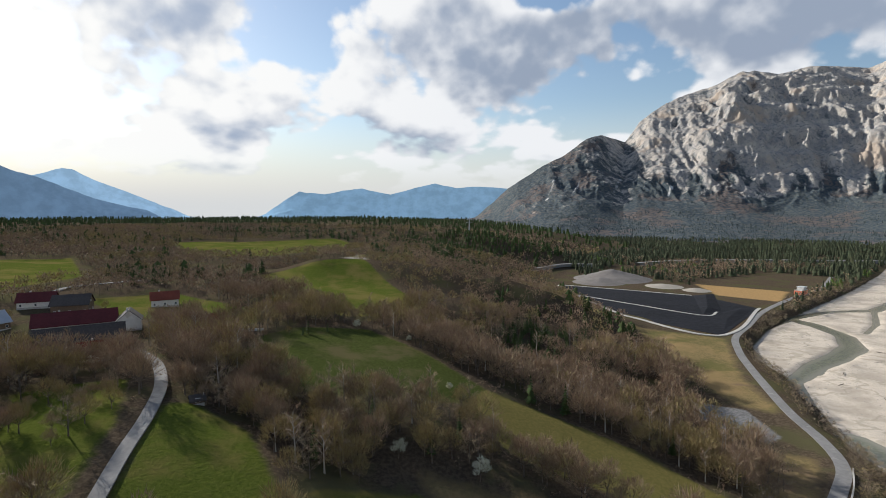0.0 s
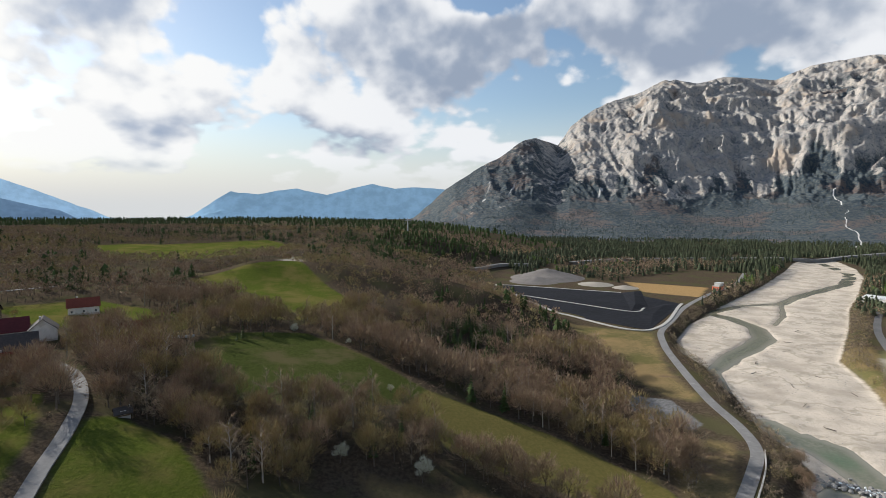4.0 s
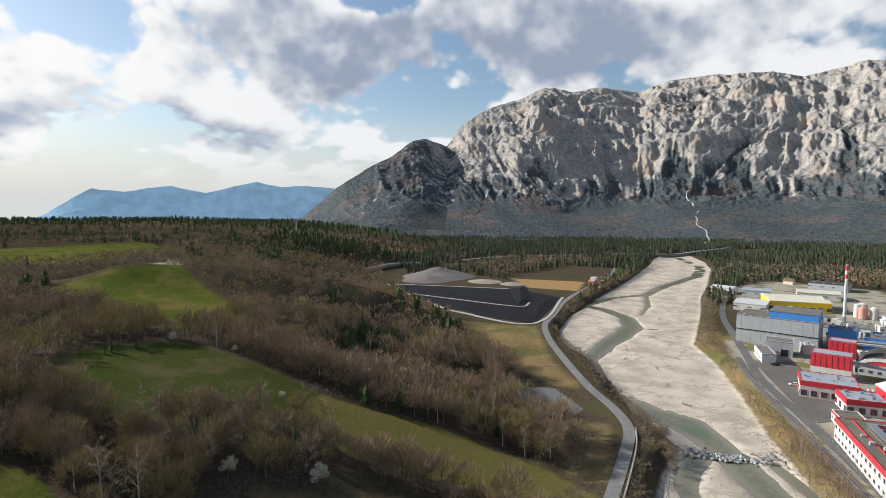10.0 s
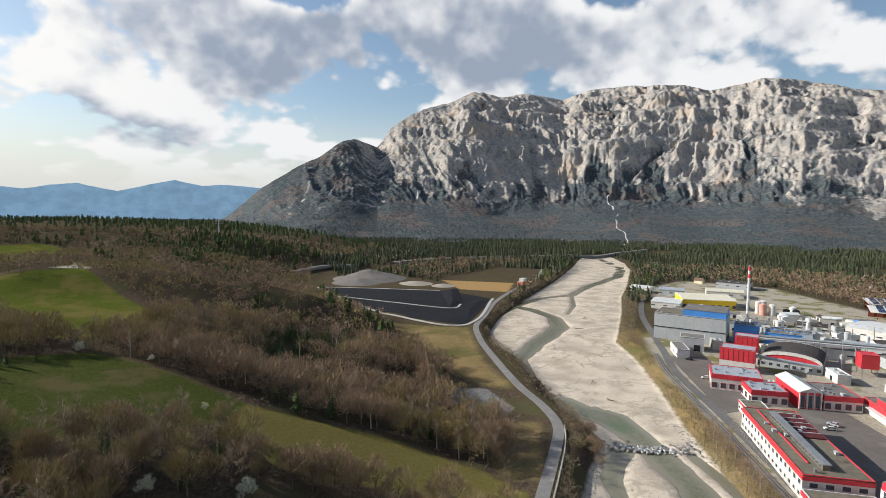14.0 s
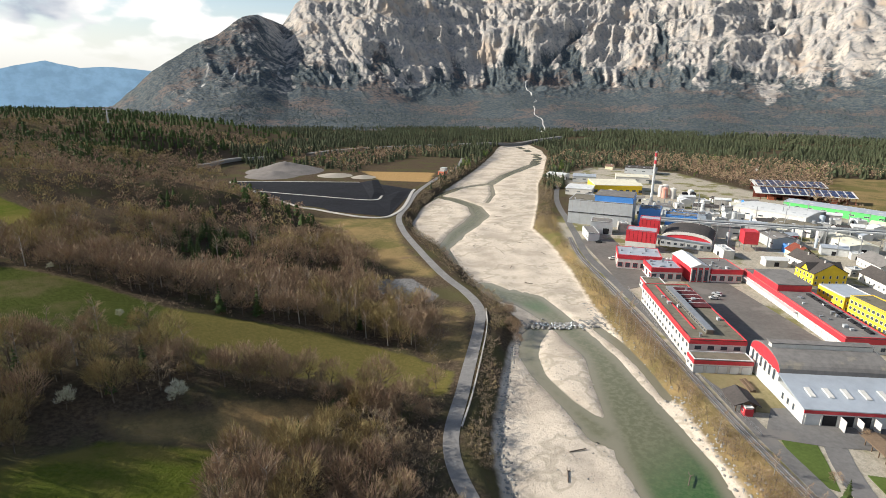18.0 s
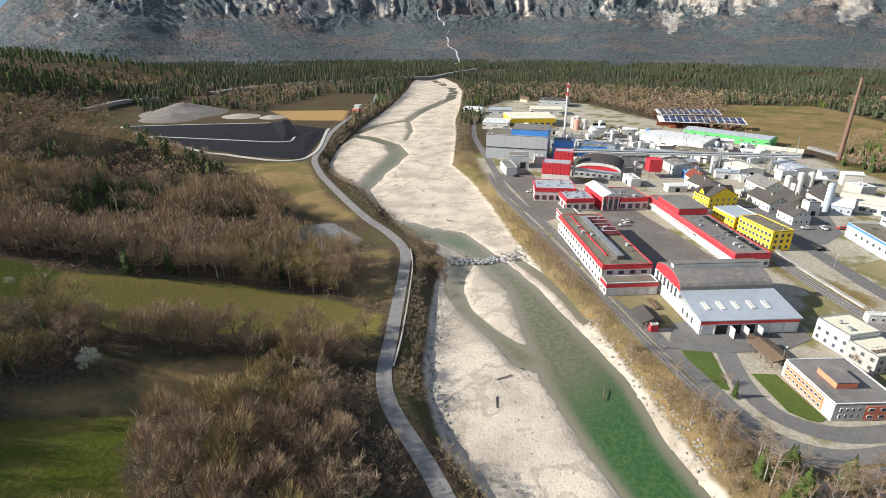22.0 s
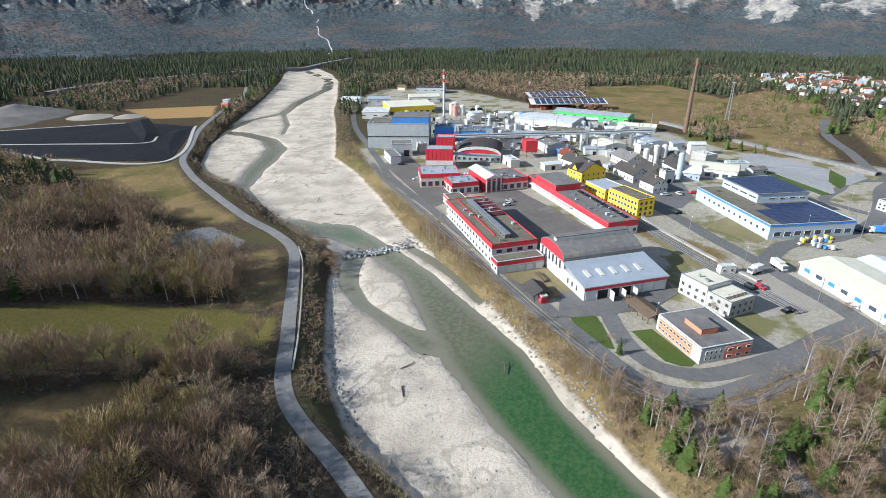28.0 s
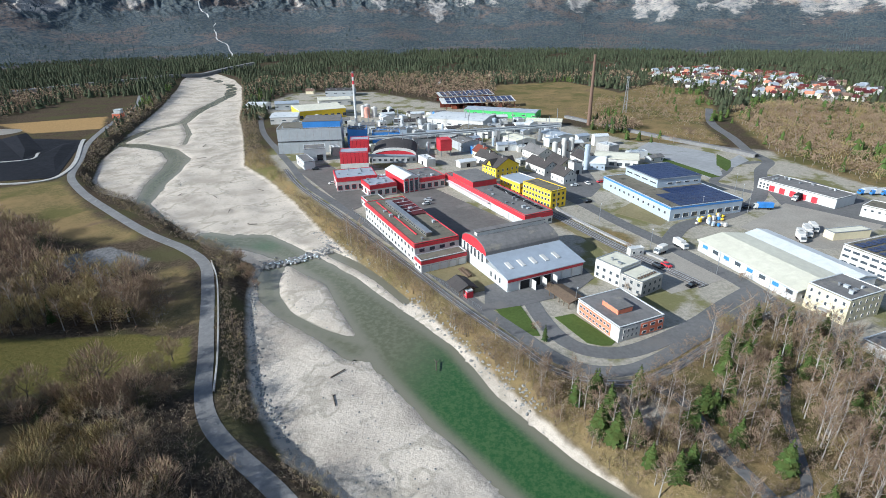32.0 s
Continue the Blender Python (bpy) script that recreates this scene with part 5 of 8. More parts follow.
def blue_hall():
    b = Building("market_hall", 283, 10, 55, 40, 41, "pale blue market hall with solar panels on its roofs", "hall")
    b.walls(6.0, M["paleblue"], M["blue"], 0.3).flat(6.2, M["flatroof"], rim=M["paleblue"])
    b.walls(4.2, M["paleblue"], x0=0, x1=27, y0=-19, y1=7, base=6.6, name="upper_wall")
    b.box("upper_roof", -0.4, 27.4, -19.4, 7.4, 10.8, 11.2, M["steel"])
    me = window_mesh(5.2, 0.9, M["white"], M["glass"])
    for i in range(4):
        put_window("window", me, b.root, pose(3.5 + 6.6 * i, 7.02, 8.3))
        put_window("window", window_mesh(3.0, 0.9, M["white"], M["glass"]), b.root, pose(-0.02, -16 + 5.2 * i, 8.0, 0, 0, 90))
    for i in range(8):
        for j in range(7):
            b.box("solar_panel", 0.4 + 3.3 * i, 3.5 + 3.3 * i, -19 + 3.7 * j, -15.45 + 3.7 * j, 11.22, 11.34, M["solar"])
    for i in range(7):
        for j in range(8):
            if not (i > 4 and j > 5):
                b.box("solar_panel", -26.5 + 3.5 * i, -23.2 + 3.5 * i, -19 + 4.2 * j, -15.2 + 4.2 * j, 6.66, 6.8, M["solar"])
    b.windows("+y", 2.6, 1.6, 1.4, 12, -24, 20)
    b.windows("-x", 1.2, 3.2, 2.2, 8, -17, 16, M["white"], M["glass"])


def white_hall():
    b = Building("warehouse", 213, -33, 45, 34, 41, "long white warehouse with low pale roof", "warehouse")
    b.walls(4.2, M["white"], M["paleblue"], 0.5)
    b.gable(4.4, 1.6, M["paleroof"], M["white"], 0.6, y0=-5, y1=17.0)
    b.gable(4.4, 1.2, M["lightgrey"], M["white"], 0.4, y0=-17, y1=-5.6)
    for i in range(8):
        b.box("blue_panel", -21 + 5.5 * i, -18.4 + 5.5 * i, 17.02, 17.12, 2.3, 3.6, M["blue"] if i % 2 else M["glass"], "blue window panel")
    b.windows("+y", 0.05, 3.4, 2.1, 7, -19, 19, M["steel"], M["lightgrey"], "roller_door")
    b.windows("-x", 1.2, 1.6, 1.4, 4, 2, 14)


def beige_house():
    b = Building("apartment_house", 185, -47, 13, 16, 47, "cream three-storey flat-roofed house", "house")
    b.walls(8.2, M["cream"]).flat(8.2, M["felt"], rim=M["lightgrey"], clutter=5, seed=11)
    for z in (1.0, 3.6, 6.1):
        b.windows("+y", z, 0.9, 1.3, 5, -5, 5)
        b.windows("-x", z, 0.9, 1.3, 5, -6, 6)
    b.box("door_canopy", -2.0, 1.0, 8.0, 9.8, 2.5, 2.7, M["concrete"])
    b.box("entrance_door", -1.3, 0.3, 8.02, 8.1, 0, 2.3, M["wood"])


def offices():
    b = Building("office_building", 228, -70, 20, 26, 45, "white office with ribbon windows and rooftop solar panels", "office building")
    b.walls(7.6, M["white"]).flat(7.6, M["flatroof"], rim=M["white"])
    for z in (1.0, 3.4, 5.7):
        b.windows("+y", z, 2.6, 1.1, 6, -8.2, 8.2)
        b.windows("-x", z, 2.6, 1.1, 7, -11, 11)
    for i in range(4):
        for j in range(8):
            b.box("solar_panel", -8.6 + 4.4 * i, -5.4 + 4.4 * i, -11.8 + 2.95 * j, -9.6 + 2.95 * j, 8.3, 8.4, M["solar"])
    b = Building("garage", 164, -56, 9, 14, 46, "low white garage with green flat roof", "garage")
    b.walls(3.0, M["white"]).flat(3.0, M["felt"], rim=M["lightgrey"])
    b.windows("+y", 0.05, 2.4, 2.2, 3, -3, 3, M["steel"], M["lightgrey"], "garage_door")
    b = Building("workshop", 316, -54, 40, 16, 51, "grey workshop hall with red doors and dark roof", "hall")
    b.walls(4.6, M["lightgrey"]).flat(4.6, M["felt"], rim=M["white"], clutter=8, seed=4)
    b.windows("+y", 0.05, 3.2, 3.2, 5, -10, 12, M["white"], M["red"], "roller_door")
    b.windows("+y", 2.4, 1.2, 1.2, 3, 14.5, 18.5)
    b.windows("+y", 0.8, 1.2, 1.2, 3, 14.5, 18.5)
    b = Building("store_building", 292, -82, 14, 12, 60, "white store building with small windows", "building")
    b.walls(5.0, M["white"]).flat(5.0, M["flatroof"], rim=M["white"])
    b.windows("+y", 3.0, 1.2, 1.0, 5)
    b.windows("-x", 3.0, 1.2, 1.0, 4)
    b = Building("long_shed", 258, -62, 18, 5, 125, "long low cream shed beside the truck yard", "shed")
    b.walls(3.0, M["cream"]).flat(3.0, M["paleroof"])


def old_houses():
    b = Building("yellow_house", 255, 67, 21, 10, 57, "bright yellow three-storey house with brown flat roof", "house")
    b.walls(8.6, M["yellow"]).flat(8.6, M["flatroof"], rim=M["yellow"])
    for z in (0.9, 3.6, 6.2):
        b.windows("+y", z, 1.5, 1.4, 9, -9, 9)
        b.windows("-x", z, 1.2, 1.4, 3, -3, 3, M["wood"])
    b = Building("yellow_house", 269, 84, 17, 13, 55, "pale yellow house with flat grey roof", "house")
    b.walls(6.6, M["yellow"]).flat(6.6, M["metalroof"], rim=M["white"])
    for z in (0.9, 3.8):
        b.windows("+y", z, 1.2, 1.4, 6)
        b.windows("-x", z, 1.2, 1.4, 4)
    b = Building("yellow_house", 296, 104, 13, 17, 58, "yellow villa with steep dark roof and dormers", "house")
    b.walls(6.4, M["yellow"]).gable(6.4, 4.6, M["darkroof"], M["yellow"], chimneys=1)
    b.gable(6.4, 3.6, M["darkroof"], M["yellow"], along="y", x0=-3, x1=3)
    for z in (0.9, 3.7):
        b.windows("+y", z, 1.0, 1.5, 5)
        b.windows("-x", z, 1.0, 1.5, 5)
    for i, (x, y, l, w, a, wall, roof, lab) in enumerate((
            (312, 83, 20, 10, 50, "white", "darkroof", "white gabled house with dark roof"), (296, 66, 12, 9, 50, "white", "darkroof", "white gabled house with dark roof"),
            (322, 74, 16, 10, 47, "cream", "darkroof", "cream gabled house with dark roof"), (338, 62, 18, 10, 40, "white", "darkroof", "white gabled works house with dark roof"),
            (344, 94, 20, 12, 48, "white", "felt", "white workshop with grey gable roof"), (360, 76, 18, 12, 48, "white", "darkroof", "long white house with dark gable roof"),
            (318, 120, 14, 9, 60, "white", "darkroof", "low house with dark gable roof"), (330, 128, 12, 9, 50, "cream", "redroof", "small house with brown gable roof"))):
        b = Building("gabled_house", x, y, l, w, a, lab, "house")
        b.walls(4.6, M[wall]).gable(4.6, 3.4, M[roof], M[wall], chimneys=1)
        b.windows("+y", 1.2, 1.0, 1.3, int(l / 3.2))
        b.windows("-x", 1.2, 1.0, 1.3, 3, -w * 0.3, w * 0.3)
        b.windows("-x", 4.9, 0.9, 1.1, 2, -1.2, 1.2)
    b = Building("works_hall", 346, 44, 26, 18, 96, "white works hall with low pale roof", "hall")
    b.walls(5.4, M["white"]).gable(5.4, 1.2, M["paleroof"], M["white"])
    b.windows("+y", 1.0, 3.0, 2.2, 6)
    b.windows("-x", 1.0, 3.0, 2.2, 3)
    b = Building("works_house", 330, 53, 9, 7, 100, "small pale blue gabled works house", "house")
    b.walls(4.4, M["paleblue"]).gable(4.4, 3.2, M["lightgrey"], M["paleblue"], along="x")
    b.windows("-x", 1.2, 1.0, 1.2, 2, -1.6, 1.6)
    b.windows("+y", 1.2, 1.0, 1.2, 3)


def works_core():
    b = Building("process_building", 310, 252, 44, 26, 121, "large windowless grey process building with blue upper part", "factory")
    b.walls(17, M["grey"]).flat(17, M["flatroof"], rim=M["grey"], clutter=4, seed=2)
    b.walls(4.2, M["blue"], x0=-21.7, x1=4, y0=-12, y1=12.7, base=17.5, name="blue_storey")
    b.box("blue_roof", -21.9, 4.2, -12.2, 12.9, 21.7, 22.0, M["felt"])
    b.box("wall_ledge", -22.2, 22.2, 13.02, 13.35, 8.2, 8.6, M["dark"])
    for i in range(8):
        b.box("wall_joint", -19.4 + 5.5 * i, -19.25 + 5.5 * i, 13.0, 13.06, 0.2, 16.9, M["concrete"])
    b.windows("-x", 1.0, 3.2, 4.0, 3, -8, 8, M["steel"], M["dark"], "gate")
    a = Building("gate_house", 286, 232, 14, 13, 128, "grey flat-roofed loading house with dark gate", "factory")
    a.walls(8, M["grey"]).flat(8, M["felt"], rim=M["lightgrey"])
    a.windows("+y", 0.05, 4.0, 4.2, 1, -3, -3, M["lightgrey"], M["dark"], "gate")
    a = Building("side_house", 268, 226, 20, 7, 52, "low pale flat-roofed side house", "factory")
    a.walls(4.8, M["lightgrey"]).flat(4.8, M["felt"], rim=M["lightgrey"])
    a.windows("+y", 1.4, 1.4, 1.4, 5)
    for x, y, l, w, h, lab in ((291, 199, 12, 9, 15, "red process tower with pale flat roof"), (272, 191, 17, 11, 12, "red-clad block on a white base")):
        t = Building("red_tower", x, y, l, w, 121, lab, "factory")
        t.walls(h * 0.45, M["white"])
        t.walls(h * 0.55, M["red"], base=h * 0.45, name="upper_wall").flat(h, M["metalroof"], rim=M["red"])
        for i in range(int(l / 2.4)):
            t.box("wall_rib", -l / 2 + 0.6 + 2.4 * i, -l / 2 + 0.75 + 2.4 * i, w / 2, w / 2 + 0.07, h * 0.46, h - 0.1, M["maroon"])
        t.windows("-x", h * 0.2, 1.6, 1.4, 2, -2, 2)
    b = Building("arched_hall", 309, 183, 29, 30, 116, "dark barrel-roofed hall with red curved gable", "hall")
    b.walls(4.5, M["grey"])
    b.arch(4.5, 5.2, M["darkroof"], M["red"], M["white"])
    b.windows("+y", 1.2, 2.0, 1.8, 8)
    b = Building("entrance_building", 252, 147, 9, 25, 143, "white-framed red entrance building with gabled roof", "factory")
    b.walls(7.5, M["red"]).gable(7.5, 1.8, M["lightgrey"], M["white"], 0.4, along="y")
    for x in (-4.5, -1.7, 1.1, 4.0):
        b.box("pillar", x, x + 0.5, 12.5, 13.0, 0, 7.6, M["white"])
    b.windows("+y", 0.6, 1.8, 5.8, 3, -3, 3, M["white"])
    t = Building("silo_group", 247, 157, 4, 3, 143, "three slim white silos on the red building", "silo")
    for x in (-1.8, 0, 1.8):
        bm = bmesh.new()
        add_tube(bm, x, 0, 0, 6.5, 0.8, 0.8)
        add_tube(bm, x, 0, 6.5, 7.2, 0.8, 0.2)
        part("silo", bm, M["lightgrey"], t.root)
    for x, y, l, w, h, a, roof, lab in ((237, 153, 15, 14, 6.0, 141, "metalroof", "low red-and-white factory building with flat roof"), (261, 137, 15, 20, 6.0, 142, "felt", "low red factory building with flat roof"), (243, 172, 22, 18, 7, 131, "metalroof", "white factory block with grey roof and red panels")):
        b = Building("factory_block", x, y, l, w, a, lab, "factory")
        b.walls(h, M["white"], M["red"], 1.6).flat(h + 0.1, M[roof], rim=M["red"], clutter=7, seed=int(x))
        b.windows("+y", 0.9, 2.4, 2.6, int(l / 3.2), frame_mat=M["red"])
        b.windows("-x", 0.9, 2.4, 2.6, 3, frame_mat=M["red"])
        b.windows("+x", 0.9, 2.4, 2.6, 3, frame_mat=M["red"])
    b = Building("low_store", 212, 139, 22, 9, 51, "low white store with brown flat roof and red band", "factory")
    b.walls(4.0, M["white"], M["red"], 0.5).flat(4.05, M["flatroof"], rim=M["lightgrey"])
    b.windows("+y", 1.2, 1.4, 1.3, 7)
    b = Building("red_tower", 327, 155, 9, 8, 43, "red box-shaped process tower on stilts", "factory")
    b.walls(7, M["red"], base=4).flat(11, M["red"], rim=M["red"])
    for x in (-4, 3.6):
        for y in (-3.5, 3.1):
            b.box("stilt", x, x + 0.4, y, y + 0.4, -0.3, 4, M["steel"])
    # blue plant beside the chimney
    for x, y, l, w, h, m, lab in ((330, 226, 14, 12, 13, "blue", "blue-clad filter building with dark flat roof"), (340, 208, 20, 12, 10, "blue", "blue flat-roofed process building"), (366, 214, 16, 12, 7, "paleblue", "pale blue flat-roofed building")):
        b = Building("filter_building", x, y, l, w, 121, lab, "factory")
        b.walls(h, M[m]).flat(h, M["felt"], rim=M[m], clutter=5, seed=int(y))
        b.windows("+y", 1.5, 2.0, 1.6, 4)


def outer_works():
    r = random.Random(5)
    b = Building("packing_hall", 431, 337, 44, 40, 140, "white packing hall with yellow front and pale roof", "hall")
    b.walls(8, M["yellow"]).gable(8, 1.5, M["paleroof"], M["white"], 0.4, y0=-20, y1=0)
    b.gable(8, 1.5, M["paleroof"], M["white"], 0.4, y0=0.5, y1=20)
    b.windows("+y", 1.0, 3.4, 3.0, 8)
    for name, x, y, l, w, a, h, wall, roof, lab in (
            ("store_hall", 393, 345, 24, 28, 122, 6, "white", "lightgrey", "white store hall with pale gable roof"),
            ("store_hall", 456, 396, 24, 22, 130, 6, "lightgrey", "metalroof", "grey store hall with blue-grey roof"),
            ("store_hall", 563, 401, 34, 24, 116, 7, "grey", "darkroof", "dark-roofed store hall by the wood"),
            ("store_hall", 440, 420, 20, 18, 112, 6, "white", "lightgrey", "small white store hall"),
            ("store_hall", 498, 366, 34, 24, 130, 6, "white", "paleroof", "white hall with pale roof"),
            ("factory_hall", 431, 185, 50, 36, 92, 8, "white", "lightgrey", "large white factory hall with stepped pale roof"),
            ("factory_hall", 398, 158, 24, 20, 92, 6, "white", "flatroof", "low white factory hall with flat roof"),
            ("green_hall", 489, 168, 69, 20, 90, 6, "green", "metalroof", "long bright green hall with pale roof"),
            ("factory_hall", 380, 120, 26, 16, 48, 5, "white", "paleroof", "white factory hall with pale roof"),
            ("factory_hall", 402, 96, 22, 16, 48, 5, "white", "metalroof", "white factory hall with grey sheet roof"),
            ("factory_hall", 352, 150, 20, 14, 50, 6, "grey", "felt", "grey process hall with dark roof"),
            ("factory_hall", 372, 178, 22, 14, 120, 6, "lightgrey", "metalroof", "pale process hall with grey roof"),
            ("factory_hall", 346, 180, 16, 12, 120, 7, "white", "felt", "white process hall with dark roof"),
            ("factory_hall", 410, 230, 18, 12, 120, 5, "white", "darkroof", "small white hall with dark roof"),
            ("factory_hall", 378, 250, 16, 12, 120, 6, "lightgrey", "felt", "grey flat-topped process hall"),
            ("factory_hall", 460, 120, 30, 14, 100, 4, "concrete", "paleroof", "low white loading hall")):
        b = Building(name, x, y, l, w, a, lab, "hall")
        b.walls(h, M[wall]).gable(h, 1.4, M[roof], M[wall], 0.4)
        b.windows("+y", h * 0.45, 3.6, 1.1, max(2, int(l / 8)))
        b.windows("-x", 0.06, 3.0, 3.2, 1, 0, 0, M["steel"], M["dark"], "gate")
        n = int(l / 7)
        for i in range(n):
            for s in (-1, 1):
                b.box("roof_light", -l / 2 + (i + 0.35) * l / n, -l / 2 + (i + 0.65) * l / n, s * w * 0.25 - w * 0.07, s * w * 0.25 + w * 0.07, h + 0.75, h + 0.95, M["grey"] if roof != "metalroof" else M["white"])
    for x, y, l, a in ((530, 209, 76, 125), (572, 240, 62, 132)):
        b = Building("open_barn", x, y, l, 16, a, "open-sided store with rows of rooftop solar panels", "shed")
        for i in range(int(l / 6) + 1):
            for yy in (-7.6, 7.2):
                b.box("post", -l / 2 + 6 * i, -l / 2 + 0.4 + 6 * i, yy, yy + 0.4, -0.3, 8.9 if yy < 0 else 6.1, M["redroof"])
        b.box("back_wall", -l / 2, l / 2, -7.9, -7.65, 0, 8.4, M["redroof"])
        for i in range(0, int(l / 6), 2):
            b.box("stacked_goods", -l / 2 + 6 * i + 1, -l / 2 + 6 * i + 5, -3, 6, -0.2, 2.2 + 0.6 * (i % 3), M["orange" if i % 4 else "brickchimney"])
        slope = lambda yy, z0: z0 - 0.19 * yy
        def sheet(name, x0, x1, y0, y1, z0, thick, material):
            bm = bmesh.new()
            v = [bm.verts.new((xx, yy, slope(yy, z0) + dz)) for dz in (thick, 0) for xx, yy in ((x0, y0), (x1, y0), (x1, y1), (x0, y1))]
            for q in ((0, 1, 2, 3), (7, 6, 5, 4), (0, 4, 5, 1), (1, 5, 6, 2), (2, 6, 7, 3), (3, 7, 4, 0)):
                bm.faces.new([v[j] for j in q])
            bmesh.ops.recalc_face_normals(bm, faces=bm.faces)
            part(name, bm, material, b.root)
        sheet("roof", -l / 2 - 1, l / 2 + 1, -8.8, 8.8, 7.6, 0.3, M["white"])
        for i in range(int(l / 6)):
            for k in range(2):
                sheet("solar_panel", -l / 2 + 0.7 + 6 * i, -l / 2 + 5.5 + 6 * i, -8.0 + 8.2 * k, -0.6 + 8.2 * k, 7.96, 0.12, M["solar"])
    # tanks
    for x, y, rad, h, m in ((437, 285, 2.6, 9, "pink"), (442, 280, 2.6, 9, "white"), (447, 283, 2.6, 8, "pink"), (440, 291, 2.4, 10, "white"), (453, 275, 2.6, 5, "dark"), (458, 270, 2.6, 5, "dark"), (464, 276, 2.8, 6, "lightgrey"), (448, 292, 3, 10, "white"), (348, 78, 1.8, 13, "white"), (352, 74, 1.8, 13, "white"), (344, 83, 1.8, 11, "white"), (326, 59, 1.7, 15, "paleblue")):
        bm = bmesh.new()
        add_tube(bm, 0, 0, -0.3, h, rad, rad, 20)
        add_tube(bm, 0, 0, h, h + rad * 0.35, rad, 0.3, 20)
        t = new("storage_tank")
        t.matrix_world = pose(x, y, 4)
        tagged(t, "upright cylindrical tank of coloured sheet steel", "tank")
        part("shell", bm, M[m], t)
        bm = bmesh.new()
        for k in range(2):
            add_bar(bm, (rad + 0.15, -0.25 + 0.5 * k, 0), (rad + 0.15, -0.25 + 0.5 * k, h), 0.05, 4)
        for k in range(int(h / 0.6)):
            add_bar(bm, (rad + 0.15, -0.25, 0.4 + 0.6 * k), (rad + 0.15, 0.25, 0.4 + 0.6 * k), 0.03, 3)
        part("ladder", bm, M["steel"], t)
    # pipe bridge on trestles
    p, q = Vector((312, 208, 4)), Vector((408, 95, 4))
    pb = new("pipe_bridge")
    pb.matrix_world = Matrix.Translation(p)
    tagged(pb, "long steel pipe bridge on trestles across the works", "pipe bridge")
    d = q - p
    for k, (off, z) in enumerate(((-1.1, 10.2), (0, 10.2), (1.1, 10.2), (-0.5, 11.1), (0.6, 11.1))):
        n = Vector((-d.y, d.x, 0)).normalized() * off
        bm = bmesh.new()
        add_bar(bm, n + Vector((0, 0, z)), n + d + Vector((0, 0, z)), 0.5 if k < 3 else 0.35, 8)
        part("pipe", bm, M["steel"] if k % 2 else M["lightgrey"], pb)
    for z in (9.6, 11.6):
        n = Vector((-d.y, d.x, 0)).normalized() * 1.3
        for s in (-1, 1):
            bm = bmesh.new()
            add_bar(bm, n * s + Vector((0, 0, z)), n * s + d + Vector((0, 0, z)), 0.26, 4)
            part("girder", bm, M["grey"], pb)
    for i in range(9):
        c = d * (i / 8)
        n = Vector((-d.y, d.x, 0)).normalized() * 1.3
        bm = bmesh.new()
        for s in (-1, 1):
            add_bar(bm, c + n * s * 1.4 + Vector((0, 0, -0.3)), c + n * s + Vector((0, 0, 11.6)), 0.16, 4)
        add_bar(bm, c + n * 1.2 + Vector((0, 0, 4)), c - n * 1.2 + Vector((0, 0, 4)), 0.1, 4)
        part("trestle", bm, M["steel"], pb)
    # conveyor between the red buildings
    cv = new("conveyor")
    cv.matrix_world = pose(283, 186, 4)
    tagged(cv, "sloping blue-grey covered conveyor between red buildings", "conveyor")
    bm = bmesh.new()
    add_bar(bm, (-6, 4, 8), (18, -22, 4.5), 1.0, 6)
    part("gallery", bm, M["metalroof"], cv)
    for s in (0.2, 0.6, 0.9):
        bm = bmesh.new()
        add_bar(bm, (-6 + 24 * s, 4 - 26 * s, -0.3), (-6 + 24 * s, 4 - 26 * s, 8 - 3.5 * s), 0.2, 4)
        part("support", bm, M["steel"], cv)
    # pipes, masts and vessels among the process buildings
    for i in range(72):
        x, y = r.uniform(318, 450), r.uniform(105, 275)
        if abs((x - 385) * 0.5 + (y - 185) * 0.86) > 75:
            continue
        kind = r.random()
        bm = bmesh.new()
        t = new("process_vessel" if kind < 0.5 else "vent_pipe")
        t.matrix_world = pose(x, y, 4)
        if kind < 0.5:
            rad, h = r.uniform(0.8, 1.9), r.uniform(4, 9)
            add_tube(bm, 0, 0, -0.3, h, rad, rad, 12)
            add_tube(bm, 0, 0, h, h + 0.6, rad, 0.3, 12)
            part("shell", bm, M[r.choice(["lightgrey", "steel", "steel", "grey", "paleblue"])], t)
            tagged(t, "pale steel process vessel among the works", "tank")
        else:
            add_tube(bm, 0, 0, -0.3, r.uniform(10, 17), 0.3, 0.25, 8)
            part("pipe", bm, M["steel"], t)
            tagged(t, "slim steel vent pipe among the works", "pipe")


